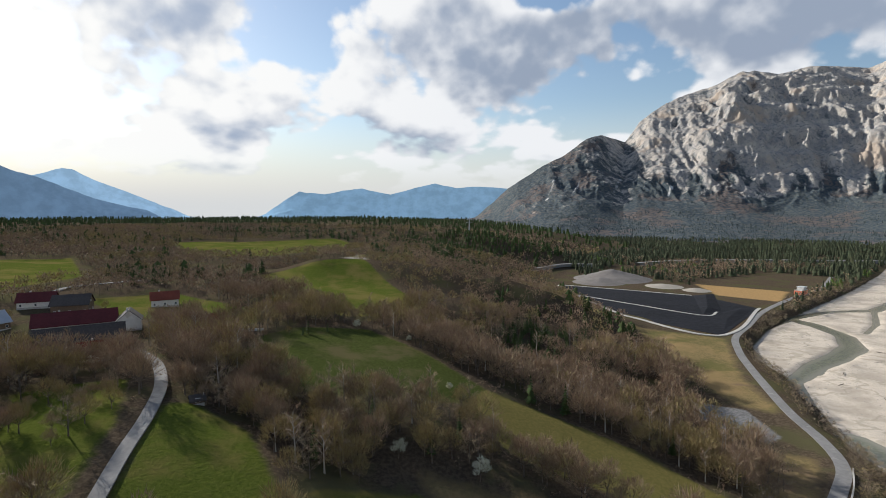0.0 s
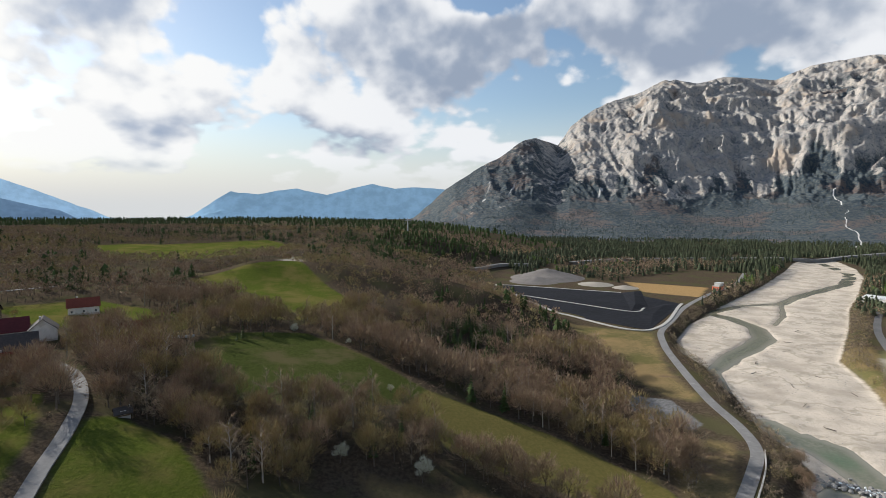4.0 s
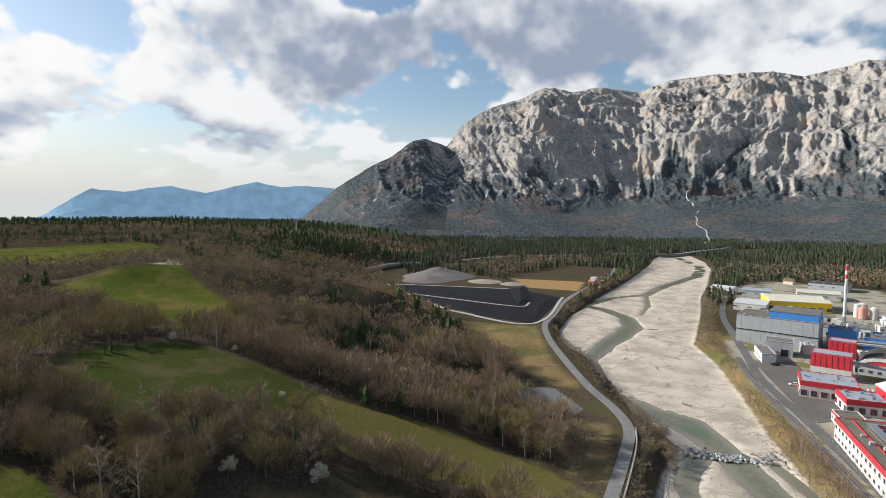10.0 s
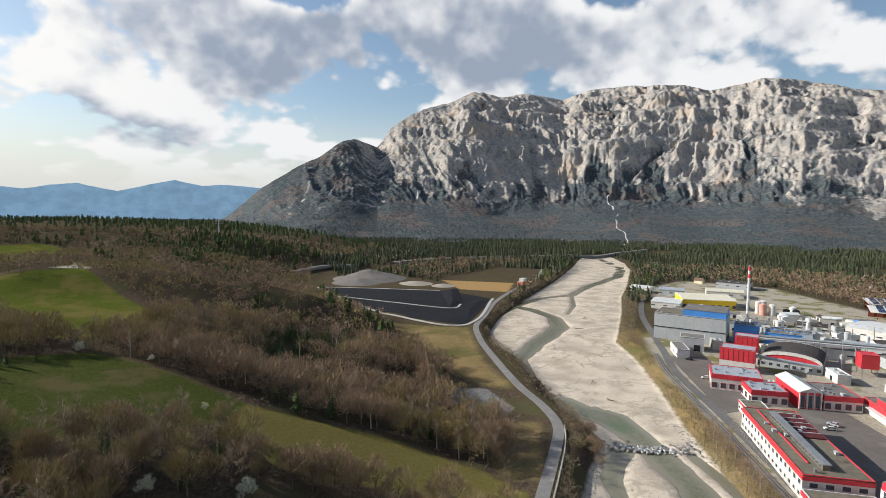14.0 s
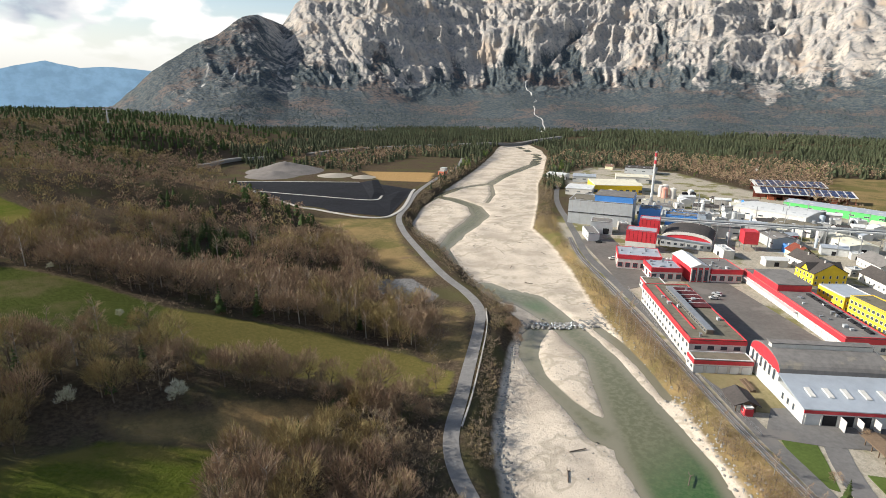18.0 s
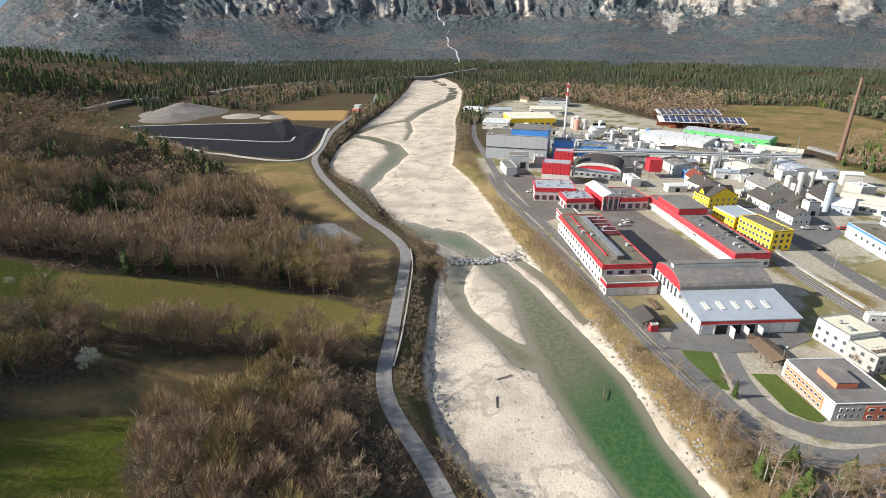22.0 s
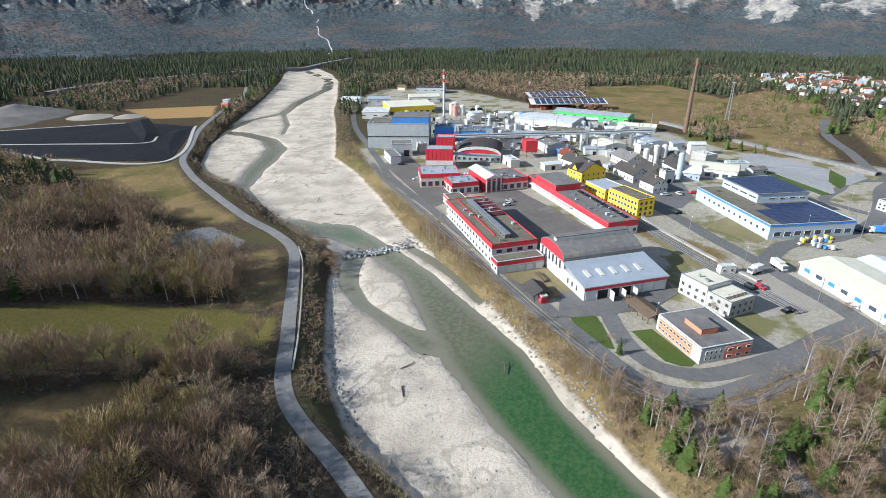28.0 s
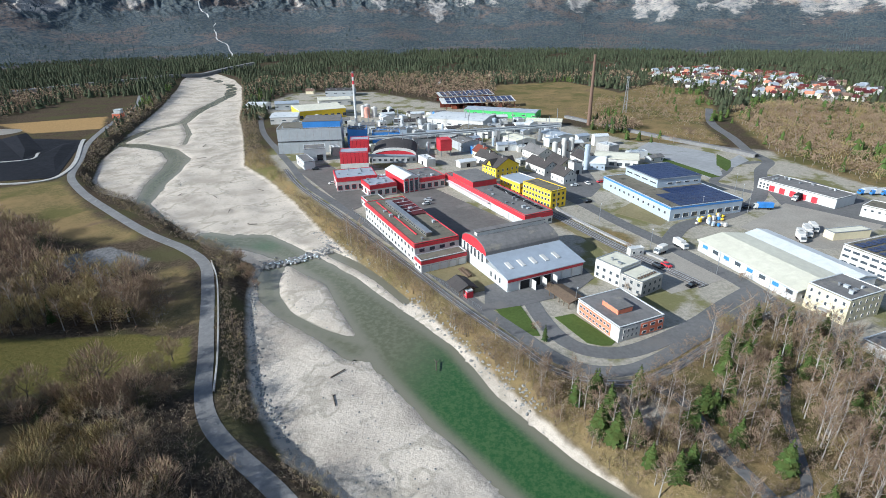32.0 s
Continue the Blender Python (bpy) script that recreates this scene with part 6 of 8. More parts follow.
def chimneys():
    t = new("factory_chimney")
    t.matrix_world = pose(398, 272, 4)
    tagged(t, "tall white chimney with red and white top bands", "chimney")
    bm = bmesh.new()
    add_tube(bm, 0, 0, -0.5, 32, 1.1, 0.95, 16)
    part("shaft", bm, M["lightgrey"], t)
    for i in range(4):
        bm = bmesh.new()
        add_tube(bm, 0, 0, 32 + 3 * i, 35 + 3 * i, 0.95, 0.92, 16)
        part("band", bm, M["red"] if i % 2 == 1 or i == 3 else M["white"], t)
    bm = bmesh.new()
    add_tube(bm, 0, 0, 44, 45.5, 0.7, 0.7, 12)
    part("flue", bm, M["steel"], t)
    t = new("factory_chimney")
    t.matrix_world = pose(471, 84, 4)
    tagged(t, "very tall old brown brick chimney", "chimney")
    bm = bmesh.new()
    add_tube(bm, 0, 0, -0.5, 57, 1.8, 0.9, 18)
    part("shaft", bm, M["brickchimney"], t)
    bm = bmesh.new()
    add_tube(bm, 0, 0, 55.6, 57.2, 1.1, 1.1, 18)
    part("crown", bm, M["brickchimney"], t)
    t = new("lattice_mast")
    t.matrix_world = pose(547, 64, 4)
    tagged(t, "grey lattice mast with a small platform", "mast")
    for i in range(4):
        a = math.pi / 4 + i * math.pi / 2
        bm = bmesh.new()
        add_bar(bm, (2.2 * math.cos(a), 2.2 * math.sin(a), -0.3), (0.7 * math.cos(a), 0.7 * math.sin(a), 33), 0.22, 4)
        part("leg", bm, M["steel"], t)
    bm = bmesh.new()
    for k in range(11):
        for i in range(4):
            f = lambda z: 2.2 - 1.5 * z / 33
            a, b = math.pi / 4 + i * math.pi / 2, math.pi / 4 + (i + 1) * math.pi / 2
            z0, z1 = 3 * k, 3 * k + 3
            add_bar(bm, (f(z0) * math.cos(a), f(z0) * math.sin(a), z0), (f(z1) * math.cos(b), f(z1) * math.sin(b), z1), 0.1, 3)
    part("bracing", bm, M["steel"], t)
    bm = bmesh.new()
    add_box(bm, -1.6, 1.6, -1.6, 1.6, 32.6, 33.2)
    part("platform", bm, M["steel"], t)


def infill_works():
    """Low sheds, plant houses and bunkers between the process halls."""
    r = random.Random(31)
    made = 0
    for _ in range(900):
        a, b = r.uniform(70, 310), r.uniform(12, 200)
        x, y = 163 + a * 0.643 + b * 0.766, 93.5 + a * 0.766 - b * 0.643
        l, w, h = r.uniform(6, 15), r.uniform(5, 9), r.choice([3.2, 3.6, 4.5, 5.5, 7.0])
        if x < 296 or x > 470 or any(math.hypot(x - p, y - q) < c * 0.82 + math.hypot(l, w) / 2 for p, q, c in FOOTPRINTS):
            continue
        wall, roof = r.choice([("white", "lightgrey"), ("lightgrey", "metalroof"), ("grey", "felt"), ("white", "paleroof"), ("concrete", "lightgrey"), ("white", "paleroof"), ("white", "lightgrey"), ("white", "darkroof"), ("blue", "felt"), ("red", "metalroof")])
        k = Building("plant_house", x, y, l, w, r.choice([50, 121, 140]), {"white": "small white plant house among the process halls", "lightgrey": "small pale grey plant house among the halls", "grey": "small grey plant house among the halls", "concrete": "low concrete bunker among the halls", "blue": "small blue plant house among the halls", "red": "small red plant house among the halls"}[wall], "building")
        k.walls(h, M[wall])
        if r.random() < 0.5:
            k.flat(h, M[roof], rim=M[wall], clutter=3, seed=made)
        else:
            k.gable(h, 1.2, M[roof], M[wall], 0.4)
        if made % 3 == 0:
            k.windows("+y", h * 0.35, 1.8, 1.2, 2)
        else:
            k.windows("+y", 0.06, 2.6, 2.6, 1, 0, 0, M["steel"], M["dark"], "gate")
        made += 1
        if made == 64:
            break


left_wing()
fire_hall()
right_wing()
orange_building()
building_site()
blue_hall()
white_hall()
beige_house()
offices()
old_houses()
works_core()
outer_works()
chimneys()
infill_works()


# ---- trees ----
class Shape:
    """Triangles with a slot each, gathered before they become a mesh."""

    def __init__(self):
        self.v, self.f, self.s = [], [], []

    def tri(self, a, b, c, slot):
        n = len(self.v)
        self.v += [a, b, c]
        self.f.append((n, n + 1, n + 2))
        self.s.append(slot)

    def limb(self, p, q, r0, r1, sides, slot):
        p, q = np.array(p, float), np.array(q, float)
        d = (q - p) / max(1e-6, np.linalg.norm(q - p))
        u = np.cross(d, (0.3, 0.9, 0.2))
        u /= np.linalg.norm(u)
        w = np.cross(d, u)
        n = len(self.v)
        for e, r in ((p, r0), (q, r1)):
            for i in range(sides):
                a = 6.2832 * i / sides
                self.v.append(tuple(e + r * (math.cos(a) * u + math.sin(a) * w)))
        for i in range(sides):
            a, b, c, d2 = n + i, n + (i + 1) % sides, n + sides + (i + 1) % sides, n + sides + i
            self.f += [(a, b, c), (a, c, d2)]
            self.s += [slot, slot]

    def arrays(self):
        return np.array(self.v, np.float32), np.array(self.f, np.int32), np.array(self.s, np.int32)


def bare_shape(seed, h=11.0, spread=3.4, limbs=11, twigs=28, wide=0.075, slim=False):
    """A leafless broadleaf tree: slot 0 wood, slot 1 twigs."""
    r, s = random.Random(seed), Shape()
    lean = (r.uniform(-0.5, 0.5), r.uniform(-0.5, 0.5))
    top = (lean[0], lean[1], h * 0.86)
    mid = (lean[0] * 0.3, lean[1] * 0.3, h * 0.4)
    s.limb((0, 0, -0.6), mid, 0.021 * h, 0.013 * h, 5, 0)
    s.limb(mid, top, 0.013 * h, 0.003 * h, 4, 0)
    for i in range(limbs):
        t = (0.16 if not slim else 0.35) + (0.66 if not slim else 0.58) * (i + r.random()) / limbs
        a = i * 2.4 + r.uniform(-0.4, 0.4)
        base = np.array((lean[0] * t, lean[1] * t, h * t))
        reach = spread * (1.15 - 0.9 * abs(t - 0.42)) * r.uniform(0.75, 1.15)
        end = base + np.array((math.cos(a) * reach, math.sin(a) * reach, h * 0.16 * r.uniform(0.6, 1.5)))
        s.limb(base, end, 0.0065 * h, 0.0015 * h, 3, 0)
        for k in range(twigs):
            g = r.uniform(0.25, 1.05)
            p = base + (end - base) * g + np.array([r.gauss(0, 0.25) for _ in range(3)])
            d = np.array((math.cos(a) * 0.7 + r.gauss(0, 0.7), math.sin(a) * 0.7 + r.gauss(0, 0.7), 0.8 + r.gauss(0, 0.5)))
            d *= r.uniform(0.8, 1.9) / np.linalg.norm(d) * (h / 11)
            n = np.array((r.gauss(0, 1), r.gauss(0, 1), r.gauss(0, 0.4)))
            n *= wide / np.linalg.norm(n)
            s.tri(tuple(p - n), tuple(p + n), tuple(p + d), 1)
    return s.arrays()


def dome_shape(seed, h=9.0, spread=3.2, twigs=620, wide=0.055, lobes=8, blob=1.25, forks=2):
    """A full round-headed leafless tree: forked limbs under lobes of fine twigs."""
    r, s = random.Random(seed), Shape()
    lean = np.array((r.uniform(-0.4, 0.4), r.uniform(-0.4, 0.4), 0))
    fork = lean * 0.4 + np.array((0, 0, h * 0.26))
    s.limb((0, 0, -0.6), tuple(fork), 0.022 * h, 0.014 * h, 3 + forks, 0)
    ends = []
    for i in range(lobes):
        a, u = i * 2.4 + r.uniform(-0.4, 0.4), (i + 0.5) / lobes
        q = spread * 0.80 * math.sqrt(max(0.06, 1 - u * u * 0.95)) * r.uniform(0.75, 1.1)
        ends.append(lean + np.array((math.cos(a) * q, math.sin(a) * q, h * (0.42 + 0.44 * u) * r.uniform(0.92, 1.06))))
        bend = fork + (ends[-1] - fork) * 0.5 + np.array((0, 0, -0.05 * h))
        if forks == 2:
            s.limb(tuple(fork), tuple(bend), 0.009 * h, 0.005 * h, 3, 0)
            s.limb(tuple(bend), tuple(ends[-1]), 0.005 * h, 0.0015 * h, 3, 0)
        elif forks == 1:
            s.limb(tuple(fork), tuple(ends[-1]), 0.008 * h, 0.0015 * h, 3, 0)
    root = np.array((0, 0, h * 0.22))
    for k in range(twigs):
        e = ends[k % lobes]
        d = np.array([r.gauss(0, 1) for _ in range(3)])
        d *= blob * (h / 9) * r.uniform(0.35, 1.0) ** 0.5 / np.linalg.norm(d)
        p = e + d * np.array((1.15, 1.15, 0.85)) - (e - root) * r.choice((0, 0, 0, 0.35)) * r.random()
        g = (p - root) / np.linalg.norm(p - root) * 1.0 + d * 0.5 + np.array((r.gauss(0, 0.35), r.gauss(0, 0.35), 0.35))
        g *= r.uniform(0.7, 1.6) * (h / 9) / np.linalg.norm(g)
        n = np.array((r.gauss(0, 1), r.gauss(0, 1), r.gauss(0, 0.5)))
        n *= wide / np.linalg.norm(n)
        s.tri(tuple(p - n), tuple(p + n), tuple(p + g), 1)
    return s.arrays()


def conifer_shape(seed, h=14.0, rad=2.3, tiers=11, arms=9):
    """A spruce or pine: slot 0 wood, slot 1 needles in drooping boughs."""
    r, s = random.Random(seed), Shape()
    s.limb((0, 0, -0.6), (0, 0, h * 0.92), 0.22, 0.03, 5, 0)
    for i in range(tiers):
        t = i / (tiers - 1)
        z = h * (0.12 + 0.86 * t)
        reach = rad * (1 - t) ** 0.85 + 0.15
        for k in range(arms if t < 0.7 else max(4, arms - 3)):
            a = 6.2832 * (k + 0.5 * (i % 2)) / arms + r.uniform(-0.3, 0.3)
            q = reach * r.uniform(0.7, 1.18)
            tip = (math.cos(a) * q, math.sin(a) * q, z - 0.26 * q + r.uniform(-0.2, 0.2))
            w = 0.30 * q + 0.12
            n = (-math.sin(a) * w, math.cos(a) * w)
            root = (0, 0, z + 0.18 * reach + 0.25)
            m = (tip[0] * 0.55, tip[1] * 0.55, z + 0.02)
            s.tri(root, (m[0] - n[0], m[1] - n[1], m[2] - 0.2), (m[0] + n[0], m[1] + n[1], m[2] - 0.2), 1)
            s.tri((m[0] - n[0], m[1] - n[1], m[2] - 0.2), tip, (m[0] + n[0], m[1] + n[1], m[2] - 0.2), 1)
    s.tri((-0.25, 0, h * 0.9), (0.25, 0, h * 0.9), (0, 0, h), 1)
    s.tri((0, -0.25, h * 0.9), (0, 0.25, h * 0.9), (0, 0, h), 1)
    return s.arrays()


def spire_shape(seed, h=12.0, rad=2.7, tiers=3, arms=6, blunt=0.0):
    """A far conifer of a few ragged skirts, pointed or round-headed."""
    r, s = random.Random(seed), Shape()
    lean = (r.uniform(-0.5, 0.5), r.uniform(-0.5, 0.5))
    for i in range(tiers):
        t = i / max(1, tiers - 1)
        z0, z1 = h * (0.06 + 0.27 * i), h * (0.52 + 0.24 * i) * (1 - 0.12 * blunt)
        q = rad * (1 - (0.30 - 0.16 * blunt) * i) * (1 + 0.25 * blunt)
        ring = [(q * math.cos(6.2832 * k / arms + i) * r.uniform(0.72, 1.2), q * math.sin(6.2832 * k / arms + i) * r.uniform(0.72, 1.2), z0 + r.uniform(-0.9, 0.9)) for k in range(arms)]
        for k in range(arms):
            s.tri(ring[k], ring[(k + 1) % arms], (lean[0] * t, lean[1] * t, min(z1, h)), 0)
    return s.arrays()


def scatter(x0, x1, y0, y1, gap, seed):
    r = np.random.RandomState(seed)
    gx, gy = np.meshgrid(np.arange(x0, x1, gap), np.arange(y0, y1, gap))
    return (gx + r.uniform(-0.5, 0.5, gx.shape) * gap).ravel(), (gy + r.uniform(-0.5, 0.5, gy.shape) * gap).ravel(), r


def wood(name, x, y, shapes, mats, scale, r, label, category="woodland", z=None):
    """Many plants of a few shapes, joined into one stuff object."""
    z = land(x, y) if z is None else z
    pick = r.randint(0, len(shapes), len(x))
    turn = r.uniform(0, 6.2832, len(x))
    tall = scale[0] + (scale[1] - scale[0]) * r.rand(len(x))
    fat = tall * r.uniform(0.85, 1.2, len(x))
    vs, fs, ss, base = [], [], [], 0
    for i, (v, f, s) in enumerate(shapes):
        k = np.where(pick == i)[0]
        if not len(k):
            continue
        c, d = np.cos(turn[k])[:, None], np.sin(turn[k])[:, None]
        px = (v[None, :, 0] * c - v[None, :, 1] * d) * fat[k][:, None] + x[k][:, None]
        py = (v[None, :, 0] * d + v[None, :, 1] * c) * fat[k][:, None] + y[k][:, None]
        pz = v[None, :, 2] * tall[k][:, None] + z[k][:, None]
        vs.append(np.stack([px, py, pz], -1).reshape(-1, 3))
        fs.append((f[None] + (np.arange(len(k)) * len(v))[:, None, None]).reshape(-1, 3) + base)
        ss.append(np.tile(s, len(k)))
        base += len(k) * len(v)
    if not vs:
        return None
    v, f, s = np.concatenate(vs).astype(np.float32), np.concatenate(fs).astype(np.int32), np.concatenate(ss).astype(np.int32)
    me = tri_mesh(name, v, f, s, mats)
    return tagged(new(name, me), label, category, kind="stuff")


def tri_mesh(name, v, f, s, mats):
    me = bpy.data.meshes.new(name)
    me.vertices.add(len(v))
    me.vertices.foreach_set("co", v.ravel())
    me.loops.add(f.size)
    me.loops.foreach_set("vertex_index", f.ravel())
    me.polygons.add(len(f))
    me.polygons.foreach_set("loop_start", np.arange(0, f.size, 3, dtype=np.int32))
    me.polygons.foreach_set("material_index", s)
    for m in mats:
        me.materials.append(m)
    me.update(calc_edges=True)
    return me


BARE = [bare_shape(i, 10 + 1.5 * (i % 3), 4.0 + 0.5 * (i % 2), 13, 36, 0.06) for i in range(5)]
DOME = [dome_shape(200 + i, 8.2 + 0.9 * (i % 3), 3.4 + 0.35 * (i % 2), 1000, 0.048, 10) for i in range(5)]
DOME_MID = [dome_shape(220 + i, 8.6 + 0.9 * (i % 3), 3.6 + 0.3 * (i % 2), 300, 0.095, 8, 1.25, 1) for i in range(4)]
BLOOM = [dome_shape(240 + i, 6.8, 2.6, 900, 0.085, 9, 1.1) for i in range(2)]
BARE_FAR = [dome_shape(20 + i, 9.6, 3.7, 50, 0.36, 5, 1.5, 0) for i in range(4)]
BARE_DOT = [dome_shape(30 + i, 9.6, 3.9, 20, 0.74, 3, 1.7, 0) for i in range(4)]
BUSH_FAR = [bare_shape(70 + i, 3.4, 2.0, 3, 14, 0.13) for i in range(4)]
BIRCH = [bare_shape(40 + i, 13, 2.3, 11, 26, 0.05, True) for i in range(4)]
BUSH = [bare_shape(60 + i, 3.4, 2.0, 6, 24, 0.055) for i in range(4)]
FIR = [conifer_shape(80 + i, 14, 2.2 + 0.3 * i) for i in range(3)]
PINE = [conifer_shape(90 + i, 10.5, 3.1, 10, 12) for i in range(3)]
SPIRE = [spire_shape(100 + i, 11 + i % 3, 2.4 + 0.3 * (i % 3), blunt=(i % 3) * 0.5) for i in range(8)]
TREES = {"bare": (DOME, "bark", "twig"), "bud": (DOME, "bark", "bud"), "tall": (BARE, "bark", "twigpale"), "birch": (BIRCH, "birch", "twig"), "fir": (FIR, "bark", "needle"), "pine": (PINE, "bark", "pine"), "blossom": (BLOOM, "bark", "blossom"), "bush": (BUSH, "bark", "twigpale")}
LABELS = {"tall": ("ash_tree", "tall leafless ash with upright grey limbs"), "bare": ("bare_tree", "leafless brown broadleaf tree in early spring"), "bud": ("budding_tree", "broadleaf tree with fresh yellow-green buds"), "birch": ("birch_tree", "slim birch with pale trunk and bare crown"), "fir": ("spruce_tree", "dark green spruce among bare trees"),
          "pine": ("pine_tree", "bushy light green pine"), "blossom": ("blossom_tree", "small fruit tree in white blossom"), "bush": ("shrub", "bare brown shrub on the bank")}
FIRST = {}


def plant(kind, x, y, size, turn, z=None):
    """One tree of its own, with trunk and crown."""
    shapes, wood_mat, leaf_mat = TREES[kind]
    i = int(abs(x * 7.3 + y * 3.1)) % len(shapes)
    zz = float(land(x, y)) if z is None else z
    m = pose(x, y, zz, 0, 0, turn) @ Matrix.Diagonal((size, size, size, 1))
    if (kind, i) not in FIRST:
        v, f, s = shapes[i]
        root = new(LABELS[kind][0])
        tagged(root, LABELS[kind][1], "shrub" if kind == "bush" else "tree", LABELS[kind][0].replace("_", " ") + "s")
        for slot, nm, mt in ((0, "trunk", wood_mat), (1, "crown", leaf_mat)):
            g = f[s == slot]
            used, back = np.unique(g, return_inverse=True)
            ob = new(nm, tri_mesh(nm, v[used], back.reshape(-1, 3).astype(np.int32), np.zeros(len(g), np.int32), [M[mt]]))
            ob.parent = root
        root.matrix_world = m
        FIRST[kind, i] = root
        return root
    root = copy_thing(FIRST[kind, i], Matrix.Identity(4))
    root.matrix_basis = m
    return root


LANES = [[(-60, 60), (-69, 92), (-73, 108), (-76, 121), (-80, 140), (-88, 162), (-103, 186), (-126, 208), (-150, 236), (-180, 264), (-205, 277), (-218, 298), (-219, 323)]]
HAMLET = [(-205, 215), (-130, 180), (-118, 210), (-140, 250), (-175, 268), (-210, 258)]
CLEARINGS = [[(-8, 142), (14, 142), (27, 141), (43, 134), (42, 126), (30, 122), (14, 124), (-6, 128)], [(110, 230), (128, 220), (126, 193), (118, 187), (103, 204)], [(-125, 430), (-85, 440), (-66, 560), (-100, 640), (-140, 500)]]
BASIN = [(187, 351), (267, 444), (272, 560), (231, 690), (160, 630), (128, 575), (131, 516), (144, 412)]


def free(x, y, margin=2.5):
    """Where trees of the hill may stand."""
    ok = poly_d(x, y, FOOT) > 1.5
    for q in MEADOWS.values():
        ok &= poly_d(x, y, q) < -margin
    for q in CLEARINGS + [HAMLET, BASIN]:
        ok &= poly_d(x, y, q) < -margin
    for q in LANES + [DIKE]:
        ok &= line_d(x, y, q) > 4.2
    return ok


def hill_woods():
    x, y, r = scatter(-150, 135, 62, 330, 4.9, 1)
    d = np.hypot(x, y)
    thin = fbm(x, y, 22, 3, 31)
    gate = 0.25 + 0.14 * step(150, 260, d) - 0.3 * step(-40, -90, x) * step(240, 180, y)
    k = free(x, y, 2.6) & (d < 330) & (d > 60) & (thin > gate)
    # room round the blossoming trees and down the slope before them
    for a, b in (((10, 143), (9, 124)), ((-13, 147), (-11, 128))):
        k &= line_d(x, y, [a, b]) > 6.5
    x, y, d = x[k], y[k], d[k]
    low = line_d(x, y, DIKE) < 15
    tone = fbm(x, y, 40, 3, 33)
    u = r.rand(len(x))
    dark = np.exp(-((x - 38) ** 2 + (y - 268) ** 2) / 500) + np.exp(-((x - 62) ** 2 + (y - 300) ** 2) / 900)
    fir = (u < 0.035 + 0.8 * dark) & ~low
    bud = ~fir & ~low & (tone > 0.57) & (u < 0.6)
    birch = ~fir & ~bud & ~low & (u > 0.93 - 0.40 * np.exp(-((x - 78) ** 2 + (y - 176) ** 2) / 500))
    tall = ~fir & ~bud & ~birch & ~low & (u > 0.80)
    rest = ~(fir | bud | birch | tall | low)
    single = (x > 2) & (x < 100) & (y < 152)
    for mask, kind in ((fir, "fir"), (bud, "bud"), (birch, "birch"), (tall, "tall"), (rest, "bare"), (low, "bush")):
        shapes, a, b = TREES[kind]
        size = {"fir": (0.45, 0.85), "birch": (0.7, 1.05), "tall": (0.75, 1.1), "bush": (0.9, 1.7)}.get(kind, (0.75, 1.5))
        q = np.where(mask & single)[0]
        for i in q[:190]:
            plant(kind, float(x[i]), float(y[i]), r.uniform(*size), r.uniform(0, 360))
        kept = np.zeros(len(x), bool)
        kept[q[:190]] = True
        name = "hillside wood of " + LABELS[kind][1].split(" in ")[0] + "s"
        for lo, hi in ((0, 200), (200, 340)):
            g = mask & ~kept & (d >= lo) & (d < hi)
            wood(kind + "_wood", x[g], y[g], DOME_MID if lo and kind in ("bare", "bud", "tall") else shapes, [M[a], M[b]], size, r, name, "woodland")
    # understorey
    x, y, r = scatter(-120, 130, 62, 260, 4.6, 2)
    d = np.hypot(x, y)
    k = free(x, y, 1.0) & (d > 60) & (fbm(x, y, 18, 3, 35) > 0.5)
    wood("undergrowth", x[k], y[k], BUSH_FAR, [M["bark"], M["twig"]], (0.4, 0.9), r, "low brown undergrowth on the slope", "undergrowth")
    # farther hill
    x, y, r = scatter(-620, 300, 150, 1050, 7.2, 3)
    d = np.hypot(x, y)
    k = free(x, y) & (d >= 330) & (fbm(x, y, 60, 3, 37) > 0.27)
    x, y, d = x[k], y[k], d[k]
    u, tone = r.rand(len(x)), fbm(x, y, 70, 3, 39)
    shady = np.exp(-(line_d(x, y, [(-60, 850), (70, 790), (180, 785)]) / 42) ** 2) + 0.7 * np.exp(-(line_d(x, y, [(-330, 900), (-180, 880)]) / 50) ** 2)
    fir = u < np.clip((tone - 0.61) * 6, 0.01, 0.6) * step(300, 420, d) + 0.8 * shady
    bud = ~fir & (fbm(x, y, 45, 3, 41) > 0.55) & (u < 0.75)
    rest = ~fir & ~bud
    wood("spruce_wood", x[fir], y[fir], SPIRE, [M["needle"]], (0.55, 1.0), r, "dark spruce wood on the far hill")
    wood("budding_wood", x[bud], y[bud], BARE_FAR, [M["bark"], M["bud"]], (0.7, 1.1), r, "yellow-green budding wood on the hill")
    for lo, hi, shapes in ((0, 520, BARE_FAR), (520, 1300, BARE_DOT)):
        q = rest & (d >= lo) & (d < hi)
        wood("bare_wood", x[q], y[q], shapes, [M["bark"], M["twig"]], (0.7, 1.1), r, "brown leafless wood on the hill")
    x, y, r = scatter(-2400, 420, 1000, 2200, 24, 4)
    k = (poly_d(x, y, FOOT) > 5) & (fbm(x, y, 120, 3, 43) > 0.3)
    wood("spruce_wood", x[k], y[k], SPIRE, [M["needle"]], (0.7, 1.3), r, "dark conifer wood along the far crest")
    x, y, r = scatter(-1300, -330, 180, 900, 17, 5)
    k = free(x, y) & (fbm(x, y, 100, 3, 45) > 0.36)
    u = fbm(x, y, 80, 3, 46) > 0.56
